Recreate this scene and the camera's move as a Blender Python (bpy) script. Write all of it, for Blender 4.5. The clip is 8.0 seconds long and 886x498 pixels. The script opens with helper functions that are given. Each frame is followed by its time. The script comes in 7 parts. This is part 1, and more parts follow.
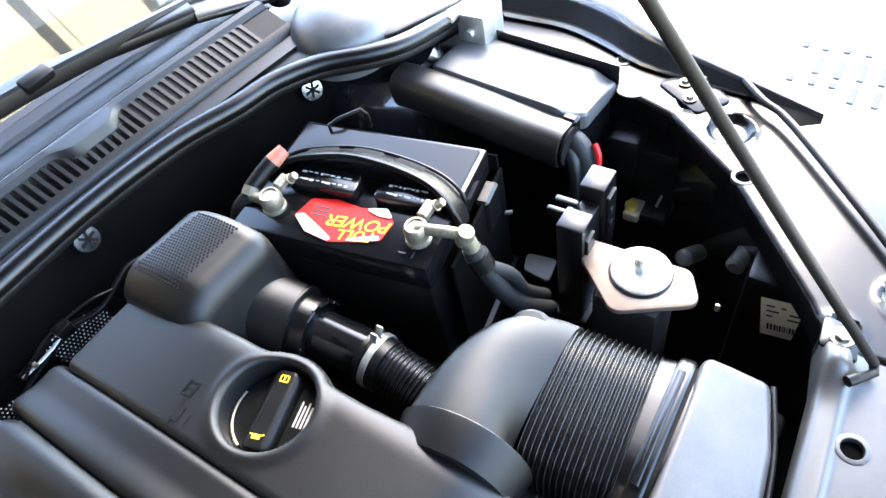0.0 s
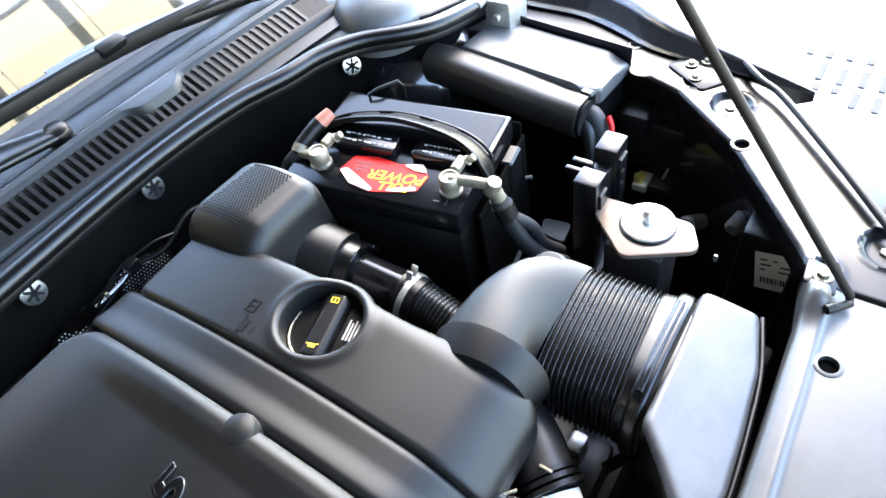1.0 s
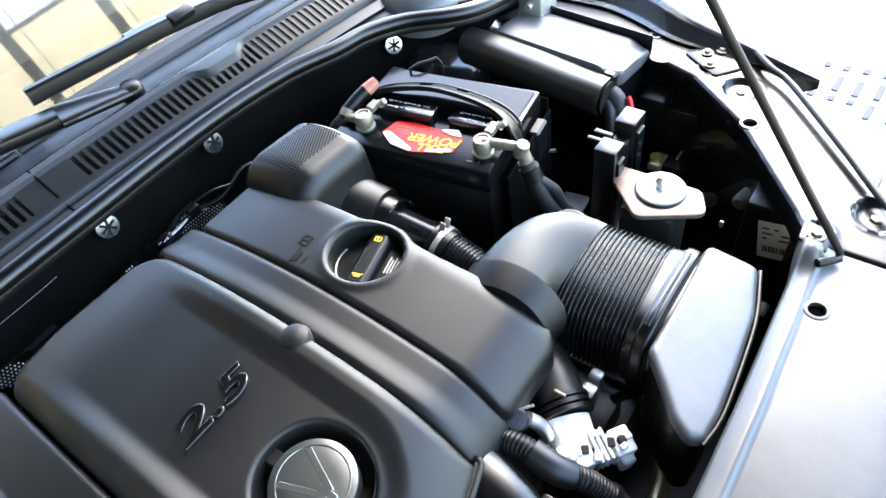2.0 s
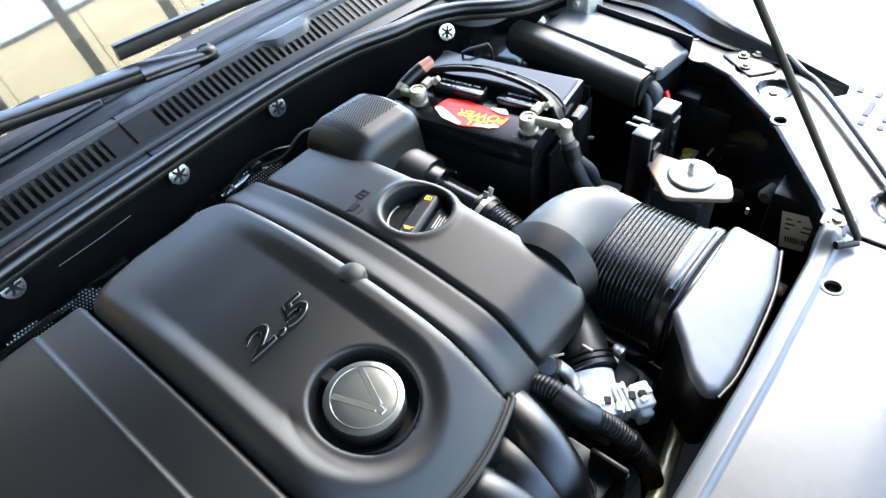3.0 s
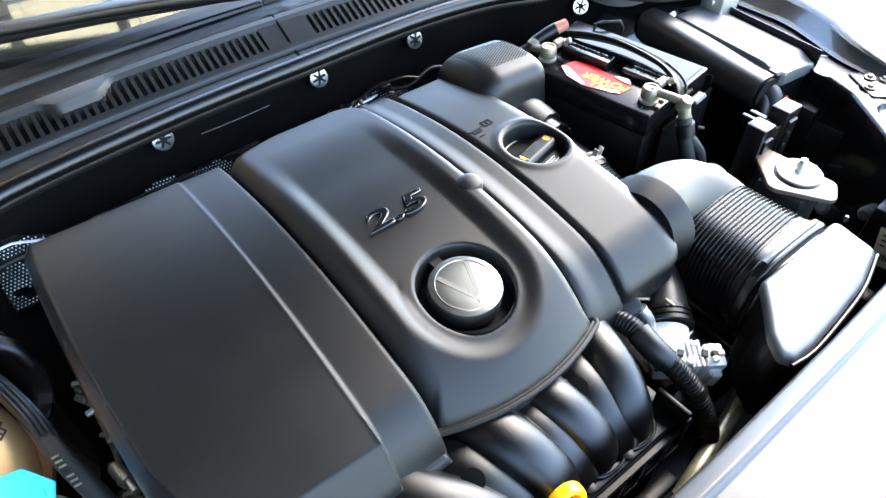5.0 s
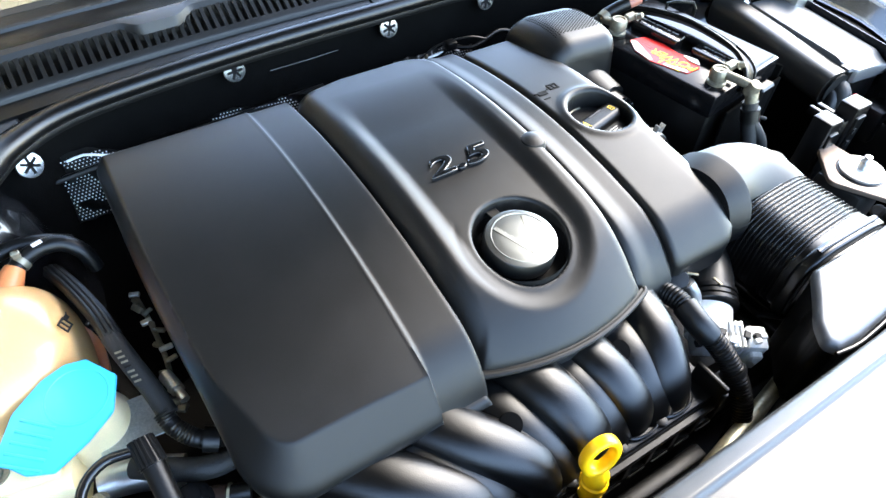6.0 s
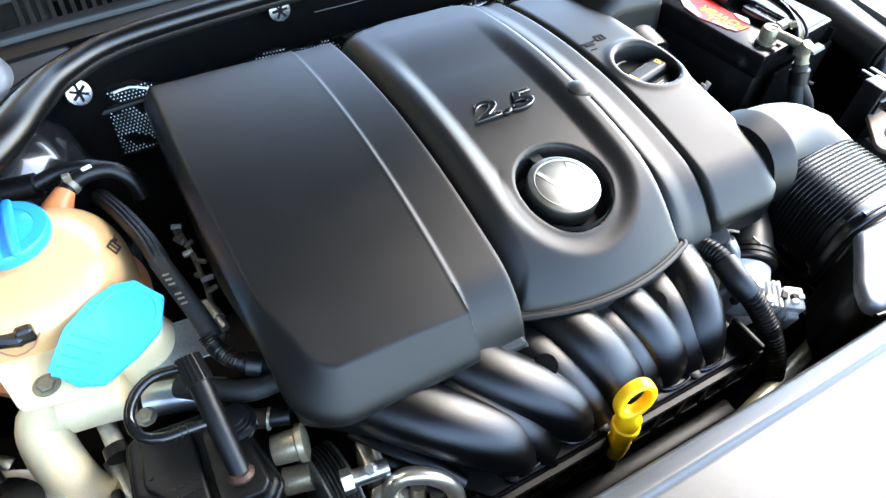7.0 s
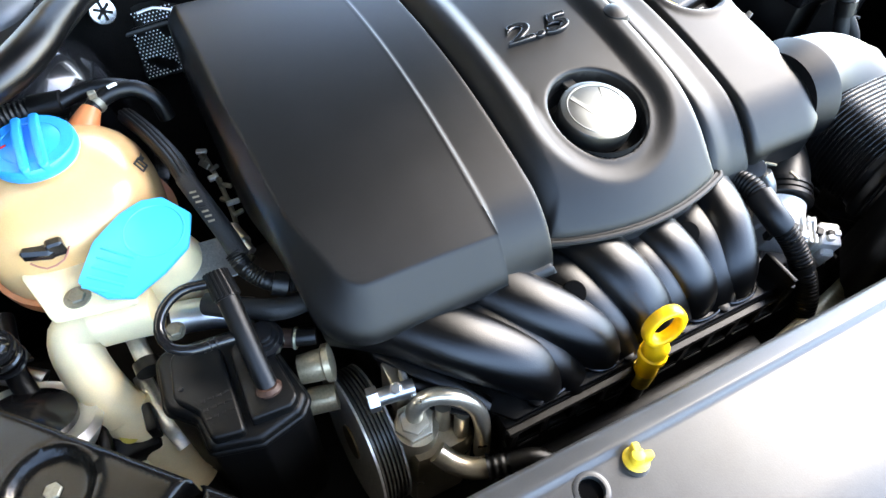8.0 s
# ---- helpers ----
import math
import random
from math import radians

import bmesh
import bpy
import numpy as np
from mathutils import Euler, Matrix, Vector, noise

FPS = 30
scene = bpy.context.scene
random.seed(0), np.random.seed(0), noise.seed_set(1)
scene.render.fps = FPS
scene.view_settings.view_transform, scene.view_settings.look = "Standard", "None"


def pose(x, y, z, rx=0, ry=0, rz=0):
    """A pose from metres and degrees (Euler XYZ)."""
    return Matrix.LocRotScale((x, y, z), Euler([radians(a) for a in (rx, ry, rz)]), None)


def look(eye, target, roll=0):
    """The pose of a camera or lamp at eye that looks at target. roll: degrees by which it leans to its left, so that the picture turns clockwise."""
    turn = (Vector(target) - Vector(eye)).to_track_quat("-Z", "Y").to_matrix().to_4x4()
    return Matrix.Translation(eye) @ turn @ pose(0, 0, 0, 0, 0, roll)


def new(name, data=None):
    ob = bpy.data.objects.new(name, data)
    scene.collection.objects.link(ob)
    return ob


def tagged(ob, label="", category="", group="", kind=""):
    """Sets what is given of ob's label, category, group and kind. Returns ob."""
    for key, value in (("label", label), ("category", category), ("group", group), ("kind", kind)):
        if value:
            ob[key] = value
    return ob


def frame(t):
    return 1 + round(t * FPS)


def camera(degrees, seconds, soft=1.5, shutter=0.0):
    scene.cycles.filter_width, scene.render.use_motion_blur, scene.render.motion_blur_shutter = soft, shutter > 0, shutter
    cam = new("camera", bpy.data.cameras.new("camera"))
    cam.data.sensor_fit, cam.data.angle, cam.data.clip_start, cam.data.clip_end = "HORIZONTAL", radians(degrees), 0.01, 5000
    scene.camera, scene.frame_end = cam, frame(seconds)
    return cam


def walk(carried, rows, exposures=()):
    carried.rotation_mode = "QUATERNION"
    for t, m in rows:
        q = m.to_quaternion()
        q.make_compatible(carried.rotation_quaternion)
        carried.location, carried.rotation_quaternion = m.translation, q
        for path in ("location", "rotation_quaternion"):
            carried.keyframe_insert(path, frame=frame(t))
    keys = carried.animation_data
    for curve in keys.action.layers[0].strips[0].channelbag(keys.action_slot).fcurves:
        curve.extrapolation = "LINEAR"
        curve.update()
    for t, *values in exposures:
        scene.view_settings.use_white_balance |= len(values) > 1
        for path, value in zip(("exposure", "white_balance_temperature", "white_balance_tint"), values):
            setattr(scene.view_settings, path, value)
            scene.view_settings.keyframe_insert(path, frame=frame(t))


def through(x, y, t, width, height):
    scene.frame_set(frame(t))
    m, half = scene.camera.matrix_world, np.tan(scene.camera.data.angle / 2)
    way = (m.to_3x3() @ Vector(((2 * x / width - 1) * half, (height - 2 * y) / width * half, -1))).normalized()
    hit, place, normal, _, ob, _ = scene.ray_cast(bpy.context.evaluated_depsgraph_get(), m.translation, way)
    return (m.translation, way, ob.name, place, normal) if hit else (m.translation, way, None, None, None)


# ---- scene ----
cam = camera(68.3, 8.0)
PATH = [
    (0, (0.047, 0.054, 1.386), (1.002, 0.924, -0.141), -14.1),
    (0.5, (-0.003, 0.035, 1.4), (0.957, 0.917, -0.118), -13.6),
    (1, (-0.054, 0.018, 1.41), (0.915, 0.912, -0.094), -12.9),
    (1.5, (-0.102, -0.003, 1.419), (0.867, 0.912, -0.072), -12.3),
    (3, (-0.236, -0.053, 1.436), (0.721, 0.941, -0.012), -8.7),
    (3.5, (-0.273, -0.058, 1.428), (0.67, 0.97, -0.005), -7.0),
    (4, (-0.31, -0.068, 1.423), (0.615, 0.99, 0.0), -5.0),
    (4.5, (-0.337, -0.077, 1.415), (0.566, 1.008, -0.001), -2.8),
    (6, (-0.409, -0.092, 1.39), (0.373, 1.029, -0.07), 3.3),
    (6.5, (-0.428, -0.095, 1.381), (0.316, 1.014, -0.108), 4.5),
    (7, (-0.442, -0.101, 1.371), (0.264, 0.99, -0.15), 4.5),
    (7.5, (-0.453, -0.105, 1.359), (0.205, 0.946, -0.211), 4.8),
    (8, (-0.458, -0.112, 1.345), (0.153, 0.908, -0.264), 4.1),
]
walk(cam, [(t, look(eye, target, roll)) for t, eye, target, roll in PATH], [(0, 4.85, 7450, 12), (3, 4.5, 7350, 9), (6.5, 4.5, 7350, 9), (8, 4.48, 7500, 11)])

# ---------------------------------------------------------------- light
world = bpy.data.worlds.new("open_sky")
world.use_nodes = True
scene.world = world
wn = world.node_tree.nodes
sky = wn.new("ShaderNodeTexSky")
sky.sky_type = "NISHITA"
sky.sun_disc = False
sky.sun_elevation = radians(42)
sky.sun_rotation = radians(78)
sky.air_density = 1.0
sky.dust_density = 0.5
sky.ozone_density = 2.0
wn["Background"].inputs["Strength"].default_value = 0.15
world.node_tree.links.new(sky.outputs["Color"], wn["Background"].inputs["Color"])
sun_data = bpy.data.lights.new("sun", "SUN")
sun_data.energy = 0.3
sun_data.angle = radians(20)
sun_data.color = (1.0, 0.97, 0.92)
sun = new("sun", sun_data)
sun.matrix_basis = look((3.0, 0.6, 2.8), (0, 0, 0))

# ---------------------------------------------------------------- materials
MATS = {}


def material(name, base, rough=0.5, metal=0.0, vary=0.25, grain=900.0, bump=0.0, stains=14.0, spec=0.5, coat=0.0,
             trans=0.0, ior=1.45, dust=0.0, sub=0.0, satin=0.0):
    """A surface with fine grain, broad stains, uneven gloss and, where asked, a film of dust on it.
    satin: the refractive index of a moulded skin whose sheen falls off quickly beside the highlight."""
    m = bpy.data.materials.new(name)
    m.use_nodes = True
    n, l = m.node_tree.nodes, m.node_tree.links
    b = n["Principled BSDF"]
    b.inputs["Metallic"].default_value = metal
    b.inputs["Specular IOR Level"].default_value = spec
    b.inputs["Coat Weight"].default_value = coat
    b.inputs["Coat Roughness"].default_value = 0.06
    b.inputs["Transmission Weight"].default_value = trans
    b.inputs["IOR"].default_value = ior
    if sub:
        b.inputs["Subsurface Weight"].default_value = sub
        b.inputs["Subsurface Radius"].default_value = (0.02, 0.015, 0.01)
        b.inputs["Subsurface Scale"].default_value = 0.5
    co = n.new("ShaderNodeTexCoord")
    fine = n.new("ShaderNodeTexNoise")
    fine.inputs["Scale"].default_value = grain
    fine.inputs["Detail"].default_value = 3.0
    wide = n.new("ShaderNodeTexNoise")
    wide.inputs["Scale"].default_value = stains
    wide.inputs["Detail"].default_value = 6.0
    wide.inputs["Roughness"].default_value = 0.65
    for t in (fine, wide):
        l.new(co.outputs["Object"], t.inputs["Vector"])
    mixn = n.new("ShaderNodeMath")
    mixn.operation = "MULTIPLY_ADD"
    mixn.inputs[1].default_value = 0.4
    l.new(fine.outputs["Fac"], mixn.inputs[0])
    wmul = n.new("ShaderNodeMath")
    wmul.operation = "MULTIPLY"
    wmul.inputs[1].default_value = 0.6
    l.new(wide.outputs["Fac"], wmul.inputs[0])
    l.new(wmul.outputs[0], mixn.inputs[2])
    ramp = n.new("ShaderNodeMapRange")
    ramp.inputs["From Min"].default_value = 0.3
    ramp.inputs["From Max"].default_value = 0.7
    ramp.inputs["To Min"].default_value = 1.0 - vary
    ramp.inputs["To Max"].default_value = 1.0 + vary
    l.new(mixn.outputs[0], ramp.inputs["Value"])
    col = n.new("ShaderNodeMix")
    col.data_type = "RGBA"
    col.blend_type = "MULTIPLY"
    col.inputs["Factor"].default_value = 1.0
    col.inputs["A"].default_value = (*base, 1)
    l.new(ramp.outputs["Result"], col.inputs["B"])
    out = col.outputs["Result"]
    rr = n.new("ShaderNodeMapRange")
    rr.inputs["From Min"].default_value = 0.3
    rr.inputs["From Max"].default_value = 0.7
    rr.inputs["To Min"].default_value = max(0.02, rough * (0.95 if satin else 0.85))
    rr.inputs["To Max"].default_value = min(1.0, rough * (1.05 if satin else 1.15))
    l.new(wide.outputs["Fac"], rr.inputs["Value"])
    l.new(rr.outputs["Result"], b.inputs["Roughness"])
    if dust:
        speck = n.new("ShaderNodeTexNoise")
        speck.inputs["Scale"].default_value = 60.0
        speck.inputs["Detail"].default_value = 8.0
        speck.inputs["Roughness"].default_value = 0.8
        l.new(co.outputs["Object"], speck.inputs["Vector"])
        sr = n.new("ShaderNodeMapRange")
        sr.inputs["From Min"].default_value = 0.42
        sr.inputs["From Max"].default_value = 0.95
        sr.inputs["To Max"].default_value = dust
        l.new(speck.outputs["Fac"], sr.inputs["Value"])
        dm = n.new("ShaderNodeMix")
        dm.data_type = "RGBA"
        l.new(sr.outputs["Result"], dm.inputs["Factor"])
        l.new(out, dm.inputs["A"])
        dm.inputs["B"].default_value = (0.22, 0.2, 0.17, 1)
        out = dm.outputs["Result"]
    l.new(out, b.inputs["Base Color"])
    if bump:
        bn = n.new("ShaderNodeBump")
        bn.inputs["Strength"].default_value = bump
        bn.inputs["Distance"].default_value = 0.0006
        l.new(fine.outputs["Fac"], bn.inputs["Height"])
        l.new(bn.outputs["Normal"], b.inputs["Normal"])
    if satin:
        b.inputs["Specular IOR Level"].default_value = 0.0
        gl, fr, mx = n.new("ShaderNodeBsdfGlossy"), n.new("ShaderNodeFresnel"), n.new("ShaderNodeMixShader")
        gl.distribution = "BECKMANN"
        fr.inputs["IOR"].default_value = satin
        l.new(rr.outputs["Result"], gl.inputs["Roughness"])
        if bump:
            l.new(bn.outputs["Normal"], gl.inputs["Normal"])
        l.new(fr.outputs["Fac"], mx.inputs["Fac"])
        l.new(b.outputs["BSDF"], mx.inputs[1])
        l.new(gl.outputs["BSDF"], mx.inputs[2])
        l.new(mx.outputs["Shader"], n["Material Output"].inputs["Surface"])
    MATS[name] = m
    return m


cover_plastic = material("cover_plastic", (0.0064, 0.0064, 0.0063), 0.48, bump=0.25, grain=1300, dust=0.008, satin=1.375)
smooth_plastic = material("smooth_plastic", (0.0028, 0.0028, 0.003), 0.38, bump=0.06, dust=0.015, satin=1.5)
runner_plastic = material("runner_plastic", (0.0022, 0.0022, 0.0023), 0.39, bump=0.2, grain=800, dust=0.015, satin=1.49)
dull_plastic = material("dull_plastic", (0.0034, 0.0034, 0.0034), 0.45, bump=0.25, dust=0.02, spec=0.3, satin=1.4)
duct_plastic = material("duct_plastic", (0.0042, 0.0042, 0.0045), 0.54, bump=0.15, dust=0.025, satin=1.37)
gloss_plastic = material("gloss_plastic", (0.005, 0.005, 0.0055), 0.16, dust=0.015)
well_plastic = material("well_plastic", (0.006, 0.006, 0.006), 0.7, spec=0.1)
digit_plastic = material("digit_plastic", (0.002, 0.002, 0.002), 0.5, spec=0.03)
rubber = material("rubber", (0.0045, 0.0045, 0.0045), 0.45, bump=0.2, dust=0.02, satin=1.42)
grimy_plastic = material("grimy_plastic", (0.003, 0.003, 0.0029), 0.36, bump=0.3, dust=0.02, spec=0.22)
belt_rubber = material("belt_rubber", (0.05, 0.045, 0.036), 0.30, bump=0.3, grain=300)
dusty_paint = material("dusty_paint", (0.013, 0.012, 0.011), 0.55, vary=0.3, bump=0.1, dust=0.08, spec=0.3)
# paler base and heavier dust film stand in for reflected sky
sky_sheen_plastic = material("sky_sheen_plastic", (0.055, 0.056, 0.058), 0.40, bump=0.1, spec=0.75, dust=0.14)
clip_metal = material("clip_metal", (0.3, 0.3, 0.3), 0.24, metal=1.0, vary=0.2)
# near-black without gloss, standing in for shade inside gaps and holes
gap_shade_black = material("gap_shade_black", (0.003, 0.003, 0.003), 1.0, spec=0.0)
battery_plastic = material("battery_plastic", (0.003, 0.003, 0.0035), 0.17, bump=0.04, spec=0.2, dust=0.02)
stud_grey = material("stud_grey", (0.10, 0.095, 0.085), 0.5, vary=0.3, dust=0.1)
felt = material("felt", (0.0035, 0.0034, 0.0032), 0.85, bump=0.6, grain=500, dust=0.01, spec=0.0)
cowl_plastic = material("cowl_plastic", (0.0075, 0.0075, 0.0073), 0.5, bump=0.2, dust=0.02, satin=1.43)
carrier_plastic = material("carrier_plastic", (0.028, 0.028, 0.028), 0.37, bump=0.08, grain=700, dust=0.07, spec=0.65)
rail_paint = material("rail_paint", (0.0022, 0.002, 0.0018), 0.24, bump=0.03, grain=700, dust=0.006, spec=0.3)
grimy_brass = material("grimy_brass", (0.20, 0.14, 0.07), 0.34, metal=0.8, vary=0.5, grain=150, bump=0.2, stains=40)
prop_steel = material("prop_steel", (0.016, 0.013, 0.01), 0.4, metal=0.0, vary=0.3, grain=300, spec=0.15)
bellows_rubber = material("bellows_rubber", (0.0045, 0.0045, 0.0045), 0.26, bump=0.1, dust=0.03)
trough_plastic = material("trough_plastic", (0.013, 0.011, 0.009), 0.42, bump=0.1, dust=0.03, spec=0.8)
ceiling_brown = material("ceiling_brown", (0.035, 0.029, 0.02), 0.7, vary=0.3, grain=60, stains=3)
black_paint = material("black_paint", (0.008, 0.008, 0.0085), 0.2, coat=0.8, dust=0.02)
dark_metal = material("dark_metal", (0.016, 0.015, 0.0135), 0.45, metal=0.2, dust=0.04)
cast_metal = material("cast_metal", (0.66, 0.65, 0.62), 0.36, metal=0.9, vary=0.35, bump=0.5, grain=500)
alloy = material("alloy", (0.85, 0.85, 0.83), 0.45, metal=0.35, vary=0.15, bump=0.3, grain=400)
pipe_metal = material("pipe_metal", (0.5, 0.46, 0.32), 0.4, metal=0.7, vary=0.35, grain=200, dust=0.1)
warm_alloy = material("warm_alloy", (0.68, 0.6, 0.46), 0.3, metal=0.85, vary=0.14, bump=0.12, grain=500, spec=0.8)
brass_cast = material("brass_cast", (0.5, 0.4, 0.25), 0.34, metal=0.65, vary=0.35, bump=0.4, grain=400)
bright_metal = material("bright_metal", (0.7, 0.7, 0.69), 0.36, metal=1.0, vary=0.15)
zinc = material("zinc", (0.62, 0.6, 0.55), 0.4, metal=0.85, vary=0.3, grain=300)
lead = material("lead", (0.22, 0.2, 0.15), 0.5, metal=0.75, vary=0.4, bump=0.6, grain=300)
chrome = material("chrome", (0.25, 0.26, 0.255), 0.3, metal=1.0, vary=0.06)
foil = material("foil", (0.72, 0.72, 0.72), 0.3, metal=0.6, vary=0.3, grain=200)
mount_paint = material("mount_paint", (0.19, 0.135, 0.1), 0.42, metal=0.3, vary=0.2)
tank_plastic = material("tank_plastic", (0.60, 0.36, 0.16), 0.2, vary=0.12, sub=0.4)
tank_seam = material("tank_seam", (0.62, 0.20, 0.07), 0.4, vary=0.2, sub=0.2)
white_plastic = material("white_plastic", (0.88, 0.71, 0.42), 0.36, vary=0.12, sub=0.2, dust=0.1)
cap_blue = material("cap_blue", (0.0, 0.25, 0.70), 0.35, vary=0.08)
cap_cyan = material("cap_cyan", (0.02, 0.42, 0.78), 0.35, vary=0.06)
yellow_plastic = material("yellow_plastic", (0.95, 0.52, 0.01), 0.35, vary=0.1)
yellow_dirty = material("yellow_dirty", (0.62, 0.42, 0.03), 0.4, vary=0.35, grain=200)
ink_yellow = material("ink_yellow", (0.8, 0.5, 0.03), 0.5, vary=0.05)
ink_white = material("ink_white", (0.42, 0.42, 0.4), 0.5, vary=0.3, grain=600)
ink_black = material("ink_black", (0.01, 0.01, 0.01), 0.5)
paper = material("paper", (0.88, 0.84, 0.75), 0.5, vary=0.1)
sticker_red = material("sticker_red", (0.55, 0.008, 0.006), 0.42, vary=0.15, spec=0.25)
sticker_yellow = material("sticker_yellow", (0.85, 0.55, 0.03), 0.42, vary=0.1, spec=0.25)
sticker_back = material("sticker_back", (0.55, 0.5, 0.45), 0.45, vary=0.15)
copper_red = material("copper_red", (0.32, 0.12, 0.08), 0.45, vary=0.3)
rust = material("rust", (0.035, 0.016, 0.01), 0.55, vary=0.4, bump=0.3, grain=400)
red_wire = material("red_wire", (0.6, 0.01, 0.01), 0.4)
brass = material("brass", (0.6, 0.48, 0.1), 0.35, metal=0.7)
braid = material("braid", (0.009, 0.009, 0.009), 0.6, bump=0.8, grain=700)
concrete = material("concrete", (0.55, 0.5, 0.42), 0.85, vary=0.15, grain=120, bump=0.4, stains=1.5)
paver = material("paver", (0.055, 0.05, 0.048), 0.85, vary=0.25, grain=150, stains=3)
beam_dark = material("beam_dark", (0.05, 0.043, 0.036), 0.6, vary=0.2)
shade_wall = material("shade_wall", (0.035, 0.035, 0.036), 0.8, vary=0.1, stains=2)
pale_wall = material("pale_wall", (0.8, 0.6, 0.38), 0.8, vary=0.1, stains=2)
glass = material("glass", (0.9, 0.95, 0.93), 0.02, trans=1.0, ior=1.7, vary=0.0)
interior = material("interior", (0.008, 0.008, 0.0085), 0.7, vary=0.2)


def translucent(name, base, through):
    """A thin roofing sheet that lets part of the daylight through."""
    m = bpy.data.materials.new(name)
    m.use_nodes = True
    n, l = m.node_tree.nodes, m.node_tree.links
    n.remove(n["Principled BSDF"])
    a, b, mx = n.new("ShaderNodeBsdfDiffuse"), n.new("ShaderNodeBsdfTranslucent"), n.new("ShaderNodeMixShader")
    tex = n.new("ShaderNodeTexNoise")
    tex.inputs["Scale"].default_value = 3.0
    tint = n.new("ShaderNodeMix")
    tint.data_type = "RGBA"
    tint.inputs["A"].default_value = (*[c * 0.93 for c in base], 1)
    tint.inputs["B"].default_value = (*base, 1)
    l.new(tex.outputs["Fac"], tint.inputs["Factor"])
    for sh in (a, b):
        l.new(tint.outputs["Result"], sh.inputs["Color"])
    mx.inputs["Fac"].default_value = through
    l.new(a.outputs[0], mx.inputs[1])
    l.new(b.outputs[0], mx.inputs[2])
    l.new(mx.outputs[0], n["Material Output"].inputs["Surface"])
    return m


roof_sheet = translucent("roof_sheet", (1.0, 0.85, 0.62), 0.94)
rear_sheet = translucent("rear_sheet", (0.62, 0.50, 0.32), 0.8)
white_sheet = translucent("white_sheet", (1.0, 0.98, 0.92), 0.97)

# ---------------------------------------------------------------- mesh tools
def thing(name, at, label, category, group="", kind=""):
    e = new(name)
    e.empty_display_size = 0.02
    e.matrix_basis = Matrix.Translation(at)
    return tagged(e, label, category, group, kind)


def finish(bm, name, mat, sharp=35):
    me = bpy.data.meshes.new(name)
    bmesh.ops.recalc_face_normals(bm, faces=bm.faces)
    bm.to_mesh(me)
    bm.free()
    for p in me.polygons:
        p.use_smooth = True
    me.set_sharp_from_angle(angle=radians(sharp))
    me.materials.append(mat)
    return me


def part(name, bm, mat, parent, label="", sharp=35):
    """One mesh in world coordinates under a thing, or under a part of one."""
    ob = new(name, finish(bm, name, mat, sharp))
    ob.parent = parent
    if parent.parent is None:
        ob.matrix_parent_inverse = parent.matrix_basis.inverted()
    if label:
        tagged(ob, label)
    return ob


def single(name, bm, mat, label, category, group="", kind="", sharp=35):
    return tagged(new(name, finish(bm, name, mat, sharp)), label, category, group, kind)


def join(a, b):
    """Adds the faces of b to a."""
    me = bpy.data.meshes.new("tmp")
    b.to_mesh(me)
    b.free()
    a.from_mesh(me)
    bpy.data.meshes.remove(me)
    return a


def box(x0, x1, y0, y1, z0, z1, r=0.0, seg=2, m=None):
    bm = bmesh.new()
    bmesh.ops.create_cube(bm, size=1)
    for v in bm.verts:
        v.co = Vector(((x0 + x1) / 2 + v.co.x * (x1 - x0), (y0 + y1) / 2 + v.co.y * (y1 - y0), (z0 + z1) / 2 + v.co.z * (z1 - z0)))
    if r:
        bmesh.ops.bevel(bm, geom=list(bm.edges), offset=r, segments=seg, affect="EDGES", profile=0.5)
    if m:
        bm.transform(m)
    return bm


def prism(outline, z0, z1, r=0.0, seg=2, m=None):
    """An upright prism over an outline of x, y, with its rims bevelled."""
    bm = bmesh.new()
    lo = [bm.verts.new((x, y, z0)) for x, y in outline]
    hi = [bm.verts.new((x, y, z1)) for x, y in outline]
    n = len(outline)
    bm.faces.new(lo[::-1])
    bm.faces.new(hi)
    for i in range(n):
        bm.faces.new((lo[i], lo[(i + 1) % n], hi[(i + 1) % n], hi[i]))
    bmesh.ops.recalc_face_normals(bm, faces=bm.faces)
    if r:
        rim = [e for e in bm.edges if abs(e.verts[0].co.z - e.verts[1].co.z) < 1e-6]
        bmesh.ops.bevel(bm, geom=rim, offset=r, segments=seg, affect="EDGES", profile=0.5)
    if m:
        bm.transform(m)
    return bm


def rounded(poly, r, n=5):
    """The outline of a polygon with its corners rounded; r: one radius or one a corner."""
    out = []
    k = len(poly)
    for i in range(k):
        p, a, b = Vector(poly[i]), Vector(poly[i - 1]), Vector(poly[(i + 1) % k])
        rad = r[i] if isinstance(r, (list, tuple)) else r
        u, v = (a - p).normalized(), (b - p).normalized()
        ang = u.angle(v)
        d = min(rad / math.tan(ang / 2), (a - p).length * 0.49, (b - p).length * 0.49)
        if rad <= 0 or d < 1e-5:
            out.append((p.x, p.y))
            continue
        for j in range(n + 1):
            t = j / n
            q = (1 - t) ** 2 * (p + u * d) + 2 * t * (1 - t) * p + t * t * (p + v * d)
            out.append((q.x, q.y))
    return out


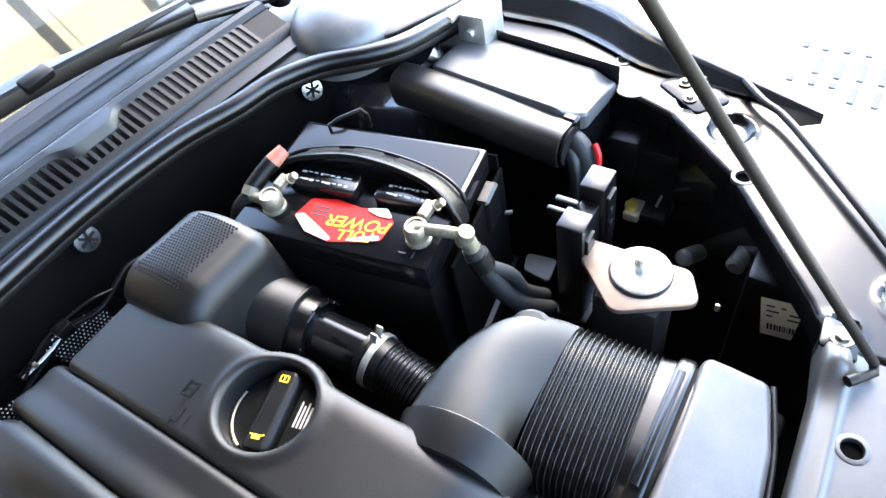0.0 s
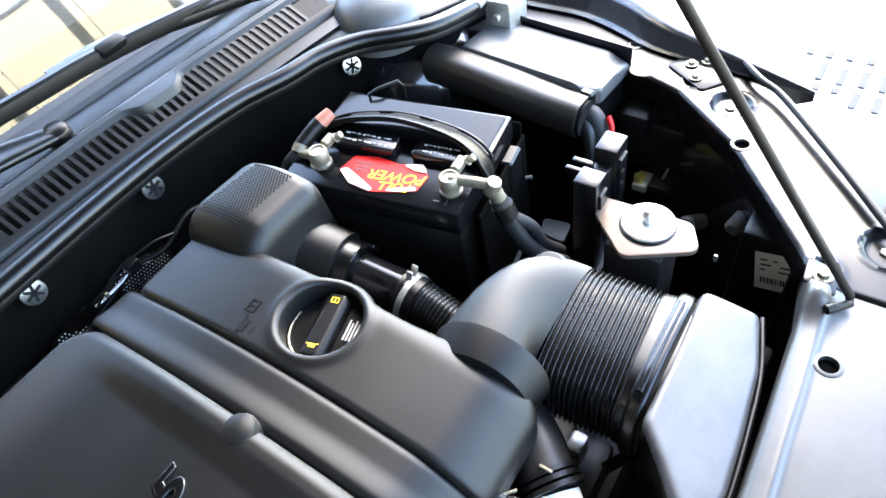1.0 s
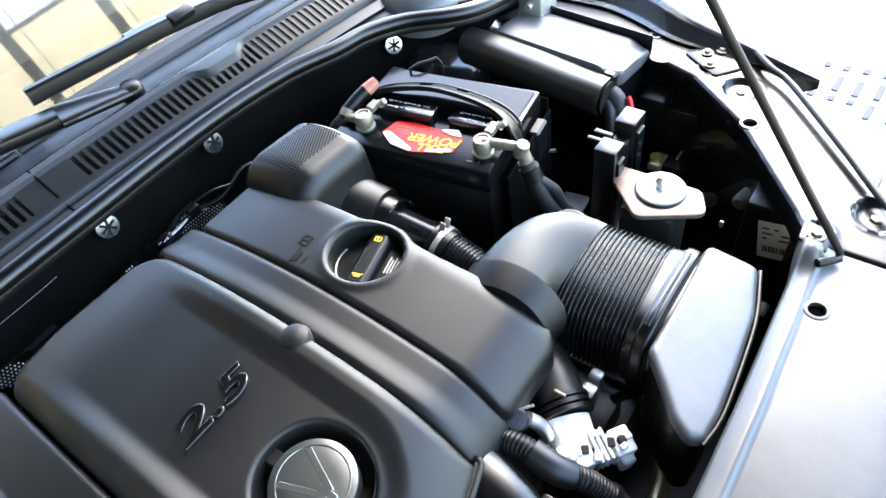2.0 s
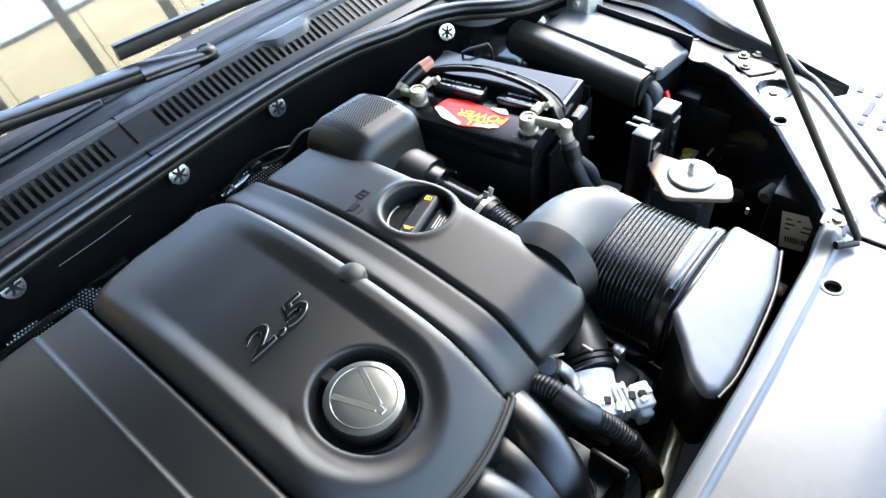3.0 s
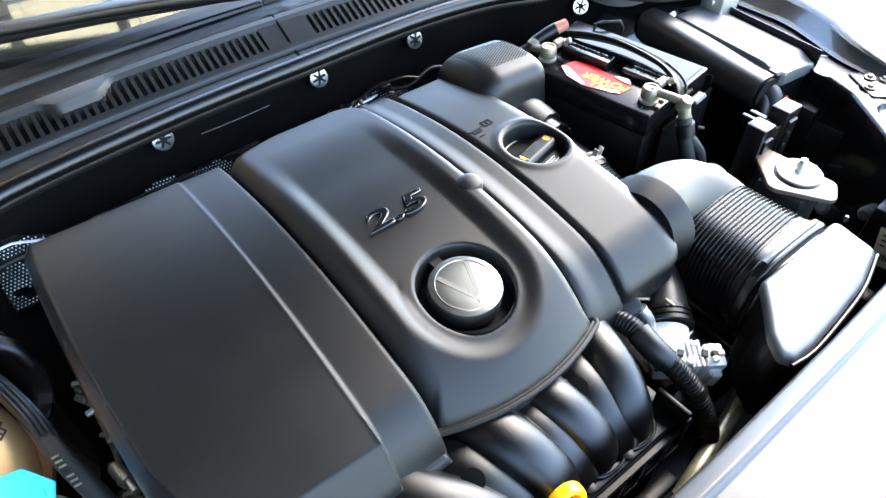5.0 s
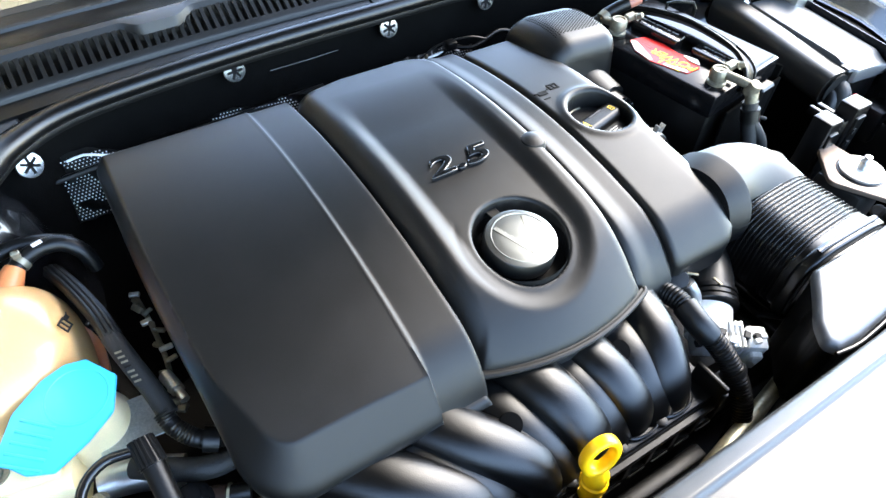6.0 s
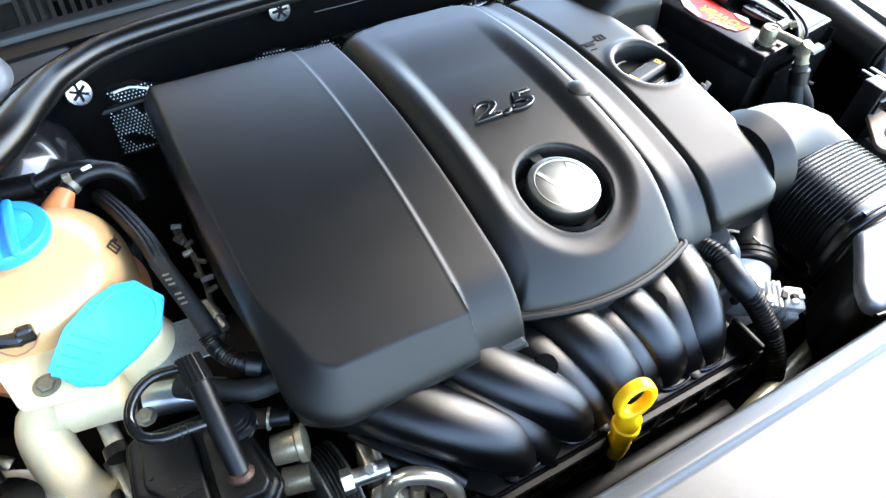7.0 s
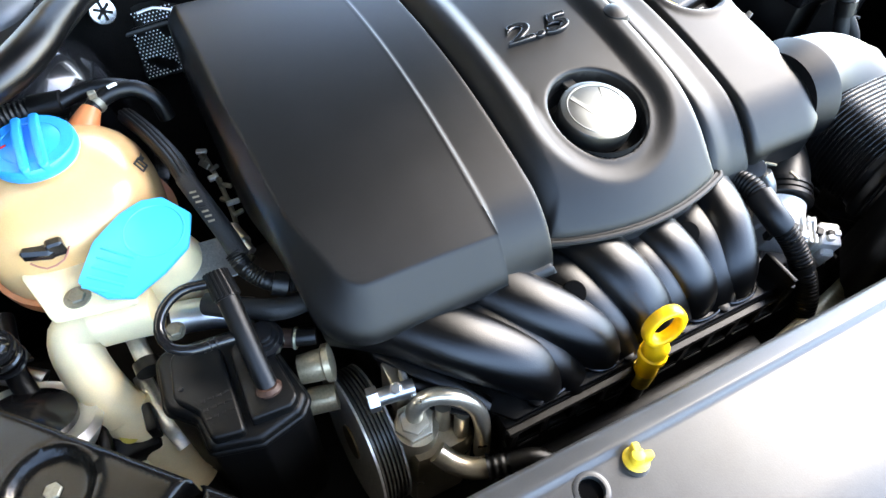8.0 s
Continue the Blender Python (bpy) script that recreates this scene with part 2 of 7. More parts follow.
def lathe(profile, m=None, seg=32, cap=True):
    """A turned body about z from rows of radius, height."""
    bm = bmesh.new()
    rings = []
    for r, z in profile:
        if r < 1e-6:
            rings.append([bm.verts.new((0, 0, z))])
        else:
            rings.append([bm.verts.new((r * math.cos(2 * math.pi * i / seg), r * math.sin(2 * math.pi * i / seg), z)) for i in range(seg)])
    for a, b in zip(rings, rings[1:]):
        for i in range(seg):
            j = (i + 1) % seg
            q = [a[i % len(a)], a[j % len(a)], b[j % len(b)], b[i % len(b)]]
            q = list(dict.fromkeys(q))
            if len(q) > 2:
                bm.faces.new(q)
    if cap:
        for ring in (rings[0], rings[-1]):
            if len(ring) > 2:
                bm.faces.new(ring)
    bmesh.ops.recalc_face_normals(bm, faces=bm.faces)
    if m:
        bm.transform(m)
    return bm


def smooth_path(pts, step=0.006):
    """Catmull-Rom through the points, evenly stepped."""
    p = [Vector(q) for q in pts]
    if len(p) == 2:
        n = max(2, int((p[1] - p[0]).length / step))
        return [p[0].lerp(p[1], i / n) for i in range(n + 1)]
    p = [2 * p[0] - p[1]] + p + [2 * p[-1] - p[-2]]
    out = []
    for i in range(1, len(p) - 2):
        n = max(2, int((p[i + 1] - p[i]).length / step))
        for j in range(n):
            t = j / n
            out.append(0.5 * (2 * p[i] + (p[i + 1] - p[i - 1]) * t + (2 * p[i - 1] - 5 * p[i] + 4 * p[i + 1] - p[i + 2]) * t * t
                              + (3 * p[i] - p[i - 1] - 3 * p[i + 1] + p[i + 2]) * t ** 3))
    out.append(p[-2])
    return out


def tube(pts, r, seg=14, step=0.006, flat=1.0, up=(0, 0, 1), caps=True, smooth=True, power=2.0):
    """A tube along points. r: a radius, or a function of the way 0..1. flat: height over width of its section; power: 2 is round, more is boxy; both may follow the way too."""
    bm = bmesh.new()
    line = smooth_path(pts, step) if smooth else [Vector(q) for q in pts]
    total = sum((b - a).length for a, b in zip(line, line[1:]))
    gone, rings = 0.0, []
    side = None
    for i, q in enumerate(line):
        if i:
            gone += (q - line[i - 1]).length
        d = (line[min(i + 1, len(line) - 1)] - line[max(i - 1, 0)]).normalized()
        if side is None:
            side = d.cross(Vector(up))
            if side.length < 1e-3:
                side = d.cross(Vector((1, 0, 0)))
        side = (side - d * side.dot(d)).normalized()
        top = side.cross(d)
        way = gone / total
        rad = r(way) if callable(r) else r
        fl = flat(way) if callable(flat) else flat
        pw = power(way) if callable(power) else power
        ring = []
        for k in range(seg):
            a = 2 * math.pi * k / seg
            c, s = math.cos(a), math.sin(a)
            if pw != 2.0:
                c, s = math.copysign(abs(c) ** (2 / pw), c), math.copysign(abs(s) ** (2 / pw), s)
            ring.append(bm.verts.new(q + side * (c * rad) + top * (s * rad * fl)))
        rings.append(ring)
    for a, b in zip(rings, rings[1:]):
        for k in range(seg):
            bm.faces.new((a[k], a[(k + 1) % seg], b[(k + 1) % seg], b[k]))
    if caps:
        bm.faces.new(rings[0][::-1])
        bm.faces.new(rings[-1])
    bmesh.ops.recalc_face_normals(bm, faces=bm.faces)
    return bm


def ribbed(r, depth, ribs, sharp=1.0):
    """A radius for a corrugated hose."""
    return lambda t: r - depth * (0.5 - 0.5 * math.cos(2 * math.pi * ribs * t)) ** sharp


def axis_pose(at, way, spin=0.0):
    """A pose whose z runs along way."""
    z = Vector(way).normalized()
    x = Vector((0, 1, 0)).cross(z)
    x = x.normalized() if x.length > 0.1 else Vector((1, 0, 0))
    y = z.cross(x).normalized()
    x = y.cross(z)
    return Matrix.Translation(at) @ Matrix((x, y, z)).transposed().to_4x4() @ Matrix.Rotation(radians(spin), 4, "Z")


def bolt(at, way=(0, 0, 1), r=0.006, h=0.005, washer=1.7):
    """A hexagon head on a washer."""
    m = axis_pose(at, way)
    bm = lathe([(r * washer, 0), (r * washer, 0.0012), (r * 1.1, 0.0014)], m, 24)
    hexa = [(r * math.cos(math.pi * i / 3), r * math.sin(math.pi * i / 3)) for i in range(6)]
    return join(bm, prism(hexa, 0.001, h, 0.0007, 1, m))


def text_mesh(words, size, m, depth=0.0004, slant=0.0, bold=0.0, edge=0.0):
    cu = bpy.data.curves.new("words", "FONT")
    cu.body, cu.size, cu.extrude, cu.align_x, cu.align_y = words, size, depth, "CENTER", "CENTER"
    cu.shear, cu.offset, cu.bevel_depth, cu.bevel_resolution = slant, bold, edge, 2
    ob = new("words", cu)
    me = bpy.data.meshes.new_from_object(ob.evaluated_get(bpy.context.evaluated_depsgraph_get()))
    bpy.data.objects.remove(ob)
    bpy.data.curves.remove(cu)
    bm = bmesh.new()
    bm.from_mesh(me)
    bpy.data.meshes.remove(me)
    bm.transform(m)
    return bm


def sd_box(x, y, x0, x1, y0, y1, r):
    """The way inside a rounded rectangle, positive within."""
    qx = np.abs(x - (x0 + x1) / 2) - (x1 - x0) / 2 + r
    qy = np.abs(y - (y0 + y1) / 2) - (y1 - y0) / 2 + r
    return -(np.hypot(np.maximum(qx, 0), np.maximum(qy, 0)) + np.minimum(np.maximum(qx, qy), 0) - r)


def ease(a, b, v):
    t = np.clip((v - a) / (b - a), 0, 1)
    return t * t * (3 - 2 * t)


def shell(inside, bounds, top, r, bottom, res=0.0025, draft=0.0):
    """A moulded cover: a skin over the region inside >= 0 at the height top(x, y), its rim rounded by r, with walls down to bottom(x, y)."""
    x0, x1, y0, y1 = bounds
    nx, ny = int((x1 - x0) / res) + 1, int((y1 - y0) / res) + 1
    gx, gy = np.meshgrid(np.linspace(x0, x1, nx), np.linspace(y0, y1, ny), indexing="ij")
    d = inside(gx, gy)
    ok = d > 0
    cell = ok[:-1, :-1] | ok[1:, :-1] | ok[:-1, 1:] | ok[1:, 1:]
    px, py = gx.copy(), gy.copy()
    for _ in range(4):
        dd = np.minimum(inside(px, py), 0)
        e = 1e-5
        ax = (inside(px + e, py) - inside(px - e, py)) / (2 * e)
        ay = (inside(px, py + e) - inside(px, py - e)) / (2 * e)
        ln = np.maximum(ax * ax + ay * ay, 1e-6)
        px, py = px - dd * ax / ln, py - dd * ay / ln
    d = np.maximum(inside(px, py), 0)
    r = r(px, py) if callable(r) else r
    k = np.clip(1 - d / r, 0, 1)
    z = top(px, py) - r * (1 - np.sqrt(np.maximum(1 - k * k, 0)))
    bm = bmesh.new()
    made = {}

    def vert(i, j):
        if (i, j) not in made:
            made[i, j] = bm.verts.new((px[i, j], py[i, j], z[i, j]))
        return made[i, j]

    for i, j in zip(*np.nonzero(cell)):
        bm.faces.new((vert(i, j), vert(i + 1, j), vert(i + 1, j + 1), vert(i, j + 1)))
    rim = [e for e in bm.edges if len(e.link_faces) == 1]
    low = bmesh.ops.extrude_edge_only(bm, edges=rim)["geom"]
    for v in low:
        if isinstance(v, bmesh.types.BMVert):
            x, y = v.co.x, v.co.y
            if draft:
                e = 1e-4
                a = np.array([(inside(x + e, y) - inside(x - e, y)), (inside(x, y + e) - inside(x, y - e))]) / (2 * e)
                x, y = x - draft * a[0], y - draft * a[1]
            v.co = (x, y, min(v.co.z - 0.001, float(bottom(x, y))))
    bmesh.ops.recalc_face_normals(bm, faces=bm.faces)
    return bm


def shell_part(name, parent, mat, *a, sharp=50, label="", **k):
    return part(name, shell(*a, **k), mat, parent, label, sharp)

# ---------------------------------------------------------------- ground, canopy, car shell
def sd_poly(x, y, pts):
    """The way inside a polygon, positive within."""
    d = np.full(np.shape(x), 1e9)
    s = np.ones(np.shape(x))
    n = len(pts)
    for i in range(n):
        (ax, ay), (bx, by) = pts[i], pts[i - 1]
        ex, ey, wx, wy = bx - ax, by - ay, x - ax, y - ay
        h = np.clip((wx * ex + wy * ey) / (ex * ex + ey * ey), 0, 1)
        d = np.minimum(d, (wx - ex * h) ** 2 + (wy - ey * h) ** 2)
        c1, c2, c3 = y >= ay, y < by, ex * wy > ey * wx
        flip = (c1 & c2 & c3) | (~c1 & ~c2 & ~c3)
        s = np.where(flip, -s, s)
    return -s * np.sqrt(d)


single("ground", prism([(-60, -60), (60, -60), (60, 60), (-60, 60)], -0.2, 0.0), concrete, "pale sunlit concrete ground around the car", "ground", kind="structure")

# dark paving stones set in the pale ground beside the car
paving = thing("pavement", (2.0, 0.05, 0), "rows of dark paving stones in pale concrete", "pavement", kind="structure")
def stone(length):
    return finish(box(-length / 2, length / 2, -0.011, 0.011, 0, 0.006, 0.003, 1), "paving_stone", paver)


STONES = [(2.029, 0.136, 0.061, stone(0.09)), (2.133, 0.192, 0.0595, stone(0.036)), (1.916, 0.015, 0.061, stone(0.08)), (1.943, 0.198, 0.061, stone(0.03))]
for sx, sy, gap, mesh in STONES:
    for j in range(9 if sx != 1.943 else 3):
        st = new("paving_stone", mesh)
        st.parent = paving
        st.matrix_basis = pose(sx - 2.0 + random.uniform(-0.006, 0.006), sy - 0.05 - gap * j + random.uniform(-0.003, 0.003), 0, 0, 0, random.uniform(-4, 4))

# bay: floor, side walls, front wall
bay = thing("engine_bay", (0, 0.3, 0.3), "dark painted metal shell of the engine bay", "engine bay", kind="structure")
part("bay_floor", box(-0.80, 0.80, -0.3, 0.75, 0.30, 0.34), dark_metal, bay)
part("radiator_wall", box(-0.60, 0.60, -0.10, -0.05, 0.34, 0.835, 0.004), dark_metal, bay)


def wall_sweep(line, z0, z1, thick=0.02, out=1):
    """An upright wall along a plan line."""
    bm = bmesh.new()
    pts = smooth_path([(x, y, 0) for x, y in line], 0.02)
    rows = []
    for i, q in enumerate(pts):
        d = (pts[min(i + 1, len(pts) - 1)] - pts[max(i - 1, 0)]).normalized()
        nrm = Vector((-d.y, d.x, 0)) * thick * out
        rows.append([bm.verts.new((q.x, q.y, z0)), bm.verts.new((q.x, q.y, z1)), bm.verts.new((q.x + nrm.x, q.y + nrm.y, z1)), bm.verts.new((q.x + nrm.x, q.y + nrm.y, z0))])
    for a, b in zip(rows, rows[1:]):
        for k in range(4):
            bm.faces.new((a[k], a[(k + 1) % 4], b[(k + 1) % 4], b[k]))
    bm.faces.new(rows[0])
    bm.faces.new(rows[-1][::-1])
    bmesh.ops.recalc_face_normals(bm, faces=bm.faces)
    return bm


FIRE = [(-0.72, 0.58), (-0.62, 0.62), (-0.56, 0.632), (-0.50, 0.640), (-0.40, 0.682), (-0.2, 0.70), (0, 0.706), (0.2, 0.710), (0.36, 0.695), (0.46, 0.672), (0.53, 0.655), (0.60, 0.61), (0.70, 0.55), (0.80, 0.52)]
part("firewall", wall_sweep(FIRE, 0.34, 0.932), felt, bay, "black felt-lined bulkhead")
for s in (-1, 1):
    part("inner_wing", wall_sweep([(s * 0.43, -0.05), (s * 0.58, 0.09), (s * 0.66, 0.2), (s * 0.70, 0.32), (s * 0.71, 0.56)], 0.34, 0.845, 0.012, -s), black_paint, bay)

# rubber seal along the top of the bulkhead
SEAL = [(-0.70, 0.458, 0.935), (-0.64, 0.463, 0.941), (-0.60, 0.474, 0.944), (-0.569, 0.494, 0.945), (-0.543, 0.526, 0.945), (-0.516, 0.572, 0.943), (-0.480, 0.618, 0.940), (-0.40, 0.66, 0.938), (-0.2, 0.682, 0.940), (0, 0.690, 0.941),
        (0.2, 0.694, 0.941), (0.33, 0.680, 0.940), (0.412, 0.654, 0.938), (0.467, 0.641, 0.937), (0.519, 0.610, 0.935), (0.561, 0.563, 0.932), (0.593, 0.538, 0.929), (0.632, 0.525, 0.925), (0.685, 0.517, 0.918)]
seal = thing("bulkhead_seal", (0, 0.69, 0.93), "black rubber seal along the bulkhead edge, thickest by the tank", "seal")
part("bulb", tube(SEAL, lambda t: 0.0125 + 0.0075 * (1 - float(ease(0.10, 0.22, np.array(t)))), 18, 0.01, 0.9), smooth_plastic, seal)
part("lip", tube([(x, y + 0.006, z - 0.014) for x, y, z in SEAL], 0.012, 8, 0.01, 0.5, power=5), rubber, seal)


# ---------------------------------------------------------------- cowl with air slots
def bow(x):
    return -0.14 * x * x


def sweep_x(section, x0, x1, nx=60, curve=bow):
    """A section of y, z swept across the car along a bowed line."""
    bm = bmesh.new()
    rows = []
    for i in range(nx + 1):
        x = x0 + (x1 - x0) * i / nx
        rows.append([bm.verts.new((x, y + curve(x), z)) for y, z in section])
    m = len(section)
    for a, b in zip(rows, rows[1:]):
        for k in range(m):
            bm.faces.new((a[k], a[(k + 1) % m], b[(k + 1) % m], b[k]))
    bm.faces.new(rows[0])
    bm.faces.new(rows[-1][::-1])
    bmesh.ops.recalc_face_normals(bm, faces=bm.faces)
    return bm


cowl = thing("cowl_panel", (0, 0.75, 0.93), "dark grey plastic cowl panel with rows of air slots", "cowl panel")


def dip(x):
    """How far the rear rim of the slots comes forward at the two nozzle waves."""
    a = abs(x)
    return float(0.018 * ease(0.235, 0.262, np.array(a)) * (1 - ease(0.305, 0.33, np.array(a))))


part("front_ledge", sweep_x([(0.700, 0.925), (0.700, 0.939), (0.722, 0.943), (0.722, 0.925)], -0.60, 0.56), rubber, cowl)
part("front_rail", sweep_x([(0.722, 0.925), (0.7225, 0.9465), (0.725, 0.950), (0.732, 0.9535), (0.734, 0.945), (0.734, 0.925)], -0.60, 0.56), cowl_plastic, cowl)
bm = bmesh.new()
rows = []
for i in range(181):
    x = -0.60 + 1.16 * i / 180
    k, c = dip(x), bow(x)
    rows.append([bm.verts.new((x, y + c, z)) for y, z in ((0.765 - k, 0.955), (0.764 - k, 0.9685 - k * 0.3), (0.769 - k, 0.9745), (0.778 - 0.5 * k, 0.976), (0.786, 0.972), (0.800, 0.962), (0.835, 0.956), (0.880, 0.966), (0.880, 0.94), (0.80, 0.94))])
for a, b in zip(rows, rows[1:]):
    for k in range(10):
        bm.faces.new((a[k], a[(k + 1) % 10], b[(k + 1) % 10], b[k]))
part("rear_ledge", bm, cowl_plastic, cowl, sharp=30)
part("channel", sweep_x([(0.790, 0.9705), (0.812, 0.9625), (0.842, 0.961), (0.874, 0.969), (0.874, 0.964), (0.79, 0.95)], -0.58, 0.54), grimy_plastic, cowl, "black rain channel")
part("channel_lip", sweep_x([(0.846, 0.960), (0.849, 0.966), (0.853, 0.9675), (0.857, 0.964)], -0.58, 0.02), rubber, cowl)
part("channel_lip", sweep_x([(0.846, 0.960), (0.849, 0.966), (0.853, 0.9675), (0.857, 0.964)], 0.024, 0.54), rubber, cowl)
# sheet under the slots, its black colour stands in for their shade
part("drain_tray", sweep_x([(0.724, 0.90), (0.79, 0.90), (0.79, 0.904), (0.724, 0.904)], -0.60, 0.56), gap_shade_black, cowl)


def slat(x, w):
    """One bar between two slots."""
    k, c = dip(x), bow(x)
    y0, z0, y1, z1 = 0.731 + c, 0.951, 0.766 - k + c, 0.970 - k * 0.35
    gap = 0.0112 - w
    bm = bmesh.new()
    line = []
    for u, k2 in ((0, 1), (0.04, 0.5), (0.09, 0.18), (0.15, 0), (0.85, 0), (0.91, 0.18), (0.96, 0.5), (1, 1)):
        line.append((w / 2 + k2 * gap / 2, y0 + (y1 - y0) * u, z0 + (z1 - z0) * u))
    ring = [(x + h, y, z) for h, y, z in line] + [(x - h, y, z) for h, y, z in reversed(line)]
    up = [bm.verts.new(q) for q in ring]
    low = [bm.verts.new((q[0], q[1], q[2] - 0.006)) for q in ring]
    bm.faces.new(up)
    for i in range(len(ring)):
        j = (i + 1) % len(ring)
        bm.faces.new((up[j], up[i], low[i], low[j]))
    bmesh.ops.recalc_face_normals(bm, faces=bm.faces)
    return bm


SLOT = [(0.730, 0.9505), (0.765, 0.970), (0.765, 0.964), (0.730, 0.945)]
for side in (-1, 1):
    for i in range(43):
        x = side * (0.0355 + 0.0085 * (side > 0) + 0.0112 * i)
        part("slat", slat(x, 0.0048), cowl_plastic, cowl)
    e0, e1 = (0.3345, 0.56) if side > 0 else (-0.47, -0.56)
    part("blank", sweep_x([(y, z - 0.0025) for y, z in SLOT], min(e0, e1), max(e0, e1), 16), grimy_plastic, cowl)
for x0, x1 in ((-0.029, 0.002), (0.0045, 0.042)):
    part("blank", sweep_x(SLOT, x0, x1, 4), cowl_plastic, cowl)

part("seam", tube([(0.0033, 0.699, 0.9400), (0.0033, 0.722, 0.9440), (0.0033, 0.731, 0.9515), (0.0033, 0.765, 0.9705), (0.0033, 0.778, 0.9762), (0.0033, 0.786, 0.9722)], 0.0014, 8, 0.01, smooth=False), gap_shade_black, cowl, "dark joint between the cowl halves")
# field of small holes at the end of the ledge
holes = bmesh.new()
for i in range(26):
    for j in range(4):
        u = (i + 0.5 * (j % 2)) / 26
        q = Vector((-0.535 + 0.085 * u, 0.585 + 0.085 * u - 0.020 * u * u, 0.9362)) + Vector((-0.0042, 0.0042, 0)) * j
        join(holes, prism([(0.0022, 0), (0, 0.0013), (-0.0022, 0), (0, -0.0013)], 0, 0.0006, m=Matrix.Translation(q) @ Matrix.Rotation(radians(45), 4, "Z")))
tagged(part("mesh_field", holes, well_plastic, cowl, "field of small diamond holes"), kind="stuff")

# short slots where the cowl end meets the seal
slots = bmesh.new()
for j in range(2):
    for i in range(19):
        u = i / 18
        q = Vector((0.453 + 0.083 * u, 0.738 - 0.057 * u - 0.012 * math.sin(math.pi * u) * -1, 0.9365)) + Vector((0.0045, 0.0065, 0)) * j
        join(slots, box(-0.0012, 0.0012, -0.0027, 0.0027, 0, 0.0007, m=Matrix.Translation(q) @ Matrix.Rotation(radians(-20), 4, "Z")))
tagged(part("short_slots", slots, well_plastic, cowl, "double row of short dark slots"), kind="stuff")

# tower domes at the ends of the cowl
for s in (-1, 1):
    at = axis_pose((s * 0.598, 0.634, 0.936), (-0.10 * s, -0.12, 1))
    cap = thing("strut_dome", (s * 0.598, 0.634, 0.91), "rounded black plastic dome over the suspension strut", "cover", "strut domes")
    part("dome", lathe([(0.072, -0.03), (0.070, 0.0), (0.064, 0.014), (0.053, 0.024), (0.036, 0.031), (0.015, 0.034), (0, 0.0345)], at, 48), sky_sheen_plastic, cap)
    part("rim", lathe([(0.068, -0.012), (0.077, -0.012), (0.077, -0.006), (0.070, -0.003)], at, 48), cowl_plastic, cap)

part("end_plate", prism(rounded([(0.47, 0.76), (0.47, 0.672), (0.53, 0.625), (0.61, 0.555), (0.72, 0.50), (0.74, 0.78)], 0.02, 3), 0.905, 0.934, 0.004), cowl_plastic, cowl)
part("end_plate", prism(rounded([(-0.47, 0.76), (-0.47, 0.66), (-0.53, 0.59), (-0.57, 0.522), (-0.62, 0.492), (-0.74, 0.475), (-0.74, 0.78)][::-1], 0.02, 3), 0.915, 0.936, 0.004), cowl_plastic, cowl)

# windscreen with its dark band, and the dashboard behind
def screen_bow(x):
    return -0.13 * x * x


GL = [(0.885, 0.962), (1.75, 1.46), (1.748, 1.464), (0.883, 0.966)]
screen = thing("windscreen", (0, 0.9, 0.96), "sloping windscreen glass reflecting the bright canopy", "windscreen")
ws = part("pane", sweep_x(GL, -0.66, 0.66, 40, screen_bow), glass, screen)
ws.visible_shadow = False
part("enamel_band", sweep_x([(0.886, 0.959), (0.965, 1.0045), (0.966, 1.003), (0.887, 0.957)], -0.66, 0.66, 40, screen_bow), dull_plastic, screen, "black enamel band")
part("rubber_edge", sweep_x([(0.874, 0.958), (0.876, 0.968), (0.888, 0.971), (0.890, 0.960)], -0.66, 0.66, 40, screen_bow), rubber, screen, "rubber lip")
single("dashboard", sweep_x([(0.90, 0.90), (0.91, 0.945), (1.35, 1.02), (1.6, 0.98), (1.6, 0.8), (0.9, 0.8)], -0.64, 0.64, 20, screen_bow), interior, "dark dashboard behind the windscreen", "dashboard")
single("car_cabin", box(-0.68, 0.68, 1.6, 3.2, 0.3, 1.40, 0.08), interior, "dark cabin of the car behind the dashboard", "car body", kind="structure")


# ---------------------------------------------------------------- front carrier and rails
INNER = [(-0.71, 0.50), (-0.69, 0.31), (-0.650, 0.212), (-0.578, 0.138), (-0.505, 0.062), (-0.44, 0.006), (-0.40, -0.008), (-0.2, -0.011), (0.0, -0.012), (0.2, -0.011),
         (0.38, -0.006), (0.435, 0.002), (0.460, 0.018), (0.583, 0.120), (0.656, 0.211), (0.688, 0.30), (0.705, 0.50)]
OUTER = [(0.80, 0.50), (0.775, 0.30), (0.735, 0.17), (0.70, 0.10), (0.575, -0.012), (0.50, -0.075), (0.42, -0.16), (0.3, -0.24), (0, -0.28), (-0.3, -0.24), (-0.45, -0.14), (-0.60, -0.03), (-0.72, 0.10), (-0.77, 0.30), (-0.80, 0.50)]
HOLES = [(0.337, -0.041, 0.0085), (-0.278, -0.047, 0.010), (0.588, 0.110, 0.0085), (-0.236, -0.046, 0.006), (0.735, 0.30, 0.006)]
RING = [(0.654, 0.143, 0.026), (0.491, -0.059, 0.027), (-0.622, 0.128, 0.032), (-0.50, -0.06, 0.027), (0.686, 0.196, 0.017), (0.440, -0.012, 0.015)]


def carrier_in(x, y):
    d = sd_poly(x, y, INNER + OUTER)
    for hx, hy, hr in HOLES:
        d = np.minimum(d, 8 * (np.hypot(x - hx, y - hy) - hr))
    slot = np.hypot(np.maximum(np.abs((x + 0.545) * 0.8 + (y - 0.075) * 0.6) - 0.010, 0), (x + 0.545) * -0.6 + (y - 0.075) * 0.8) - 0.009
    return np.minimum(d, slot)


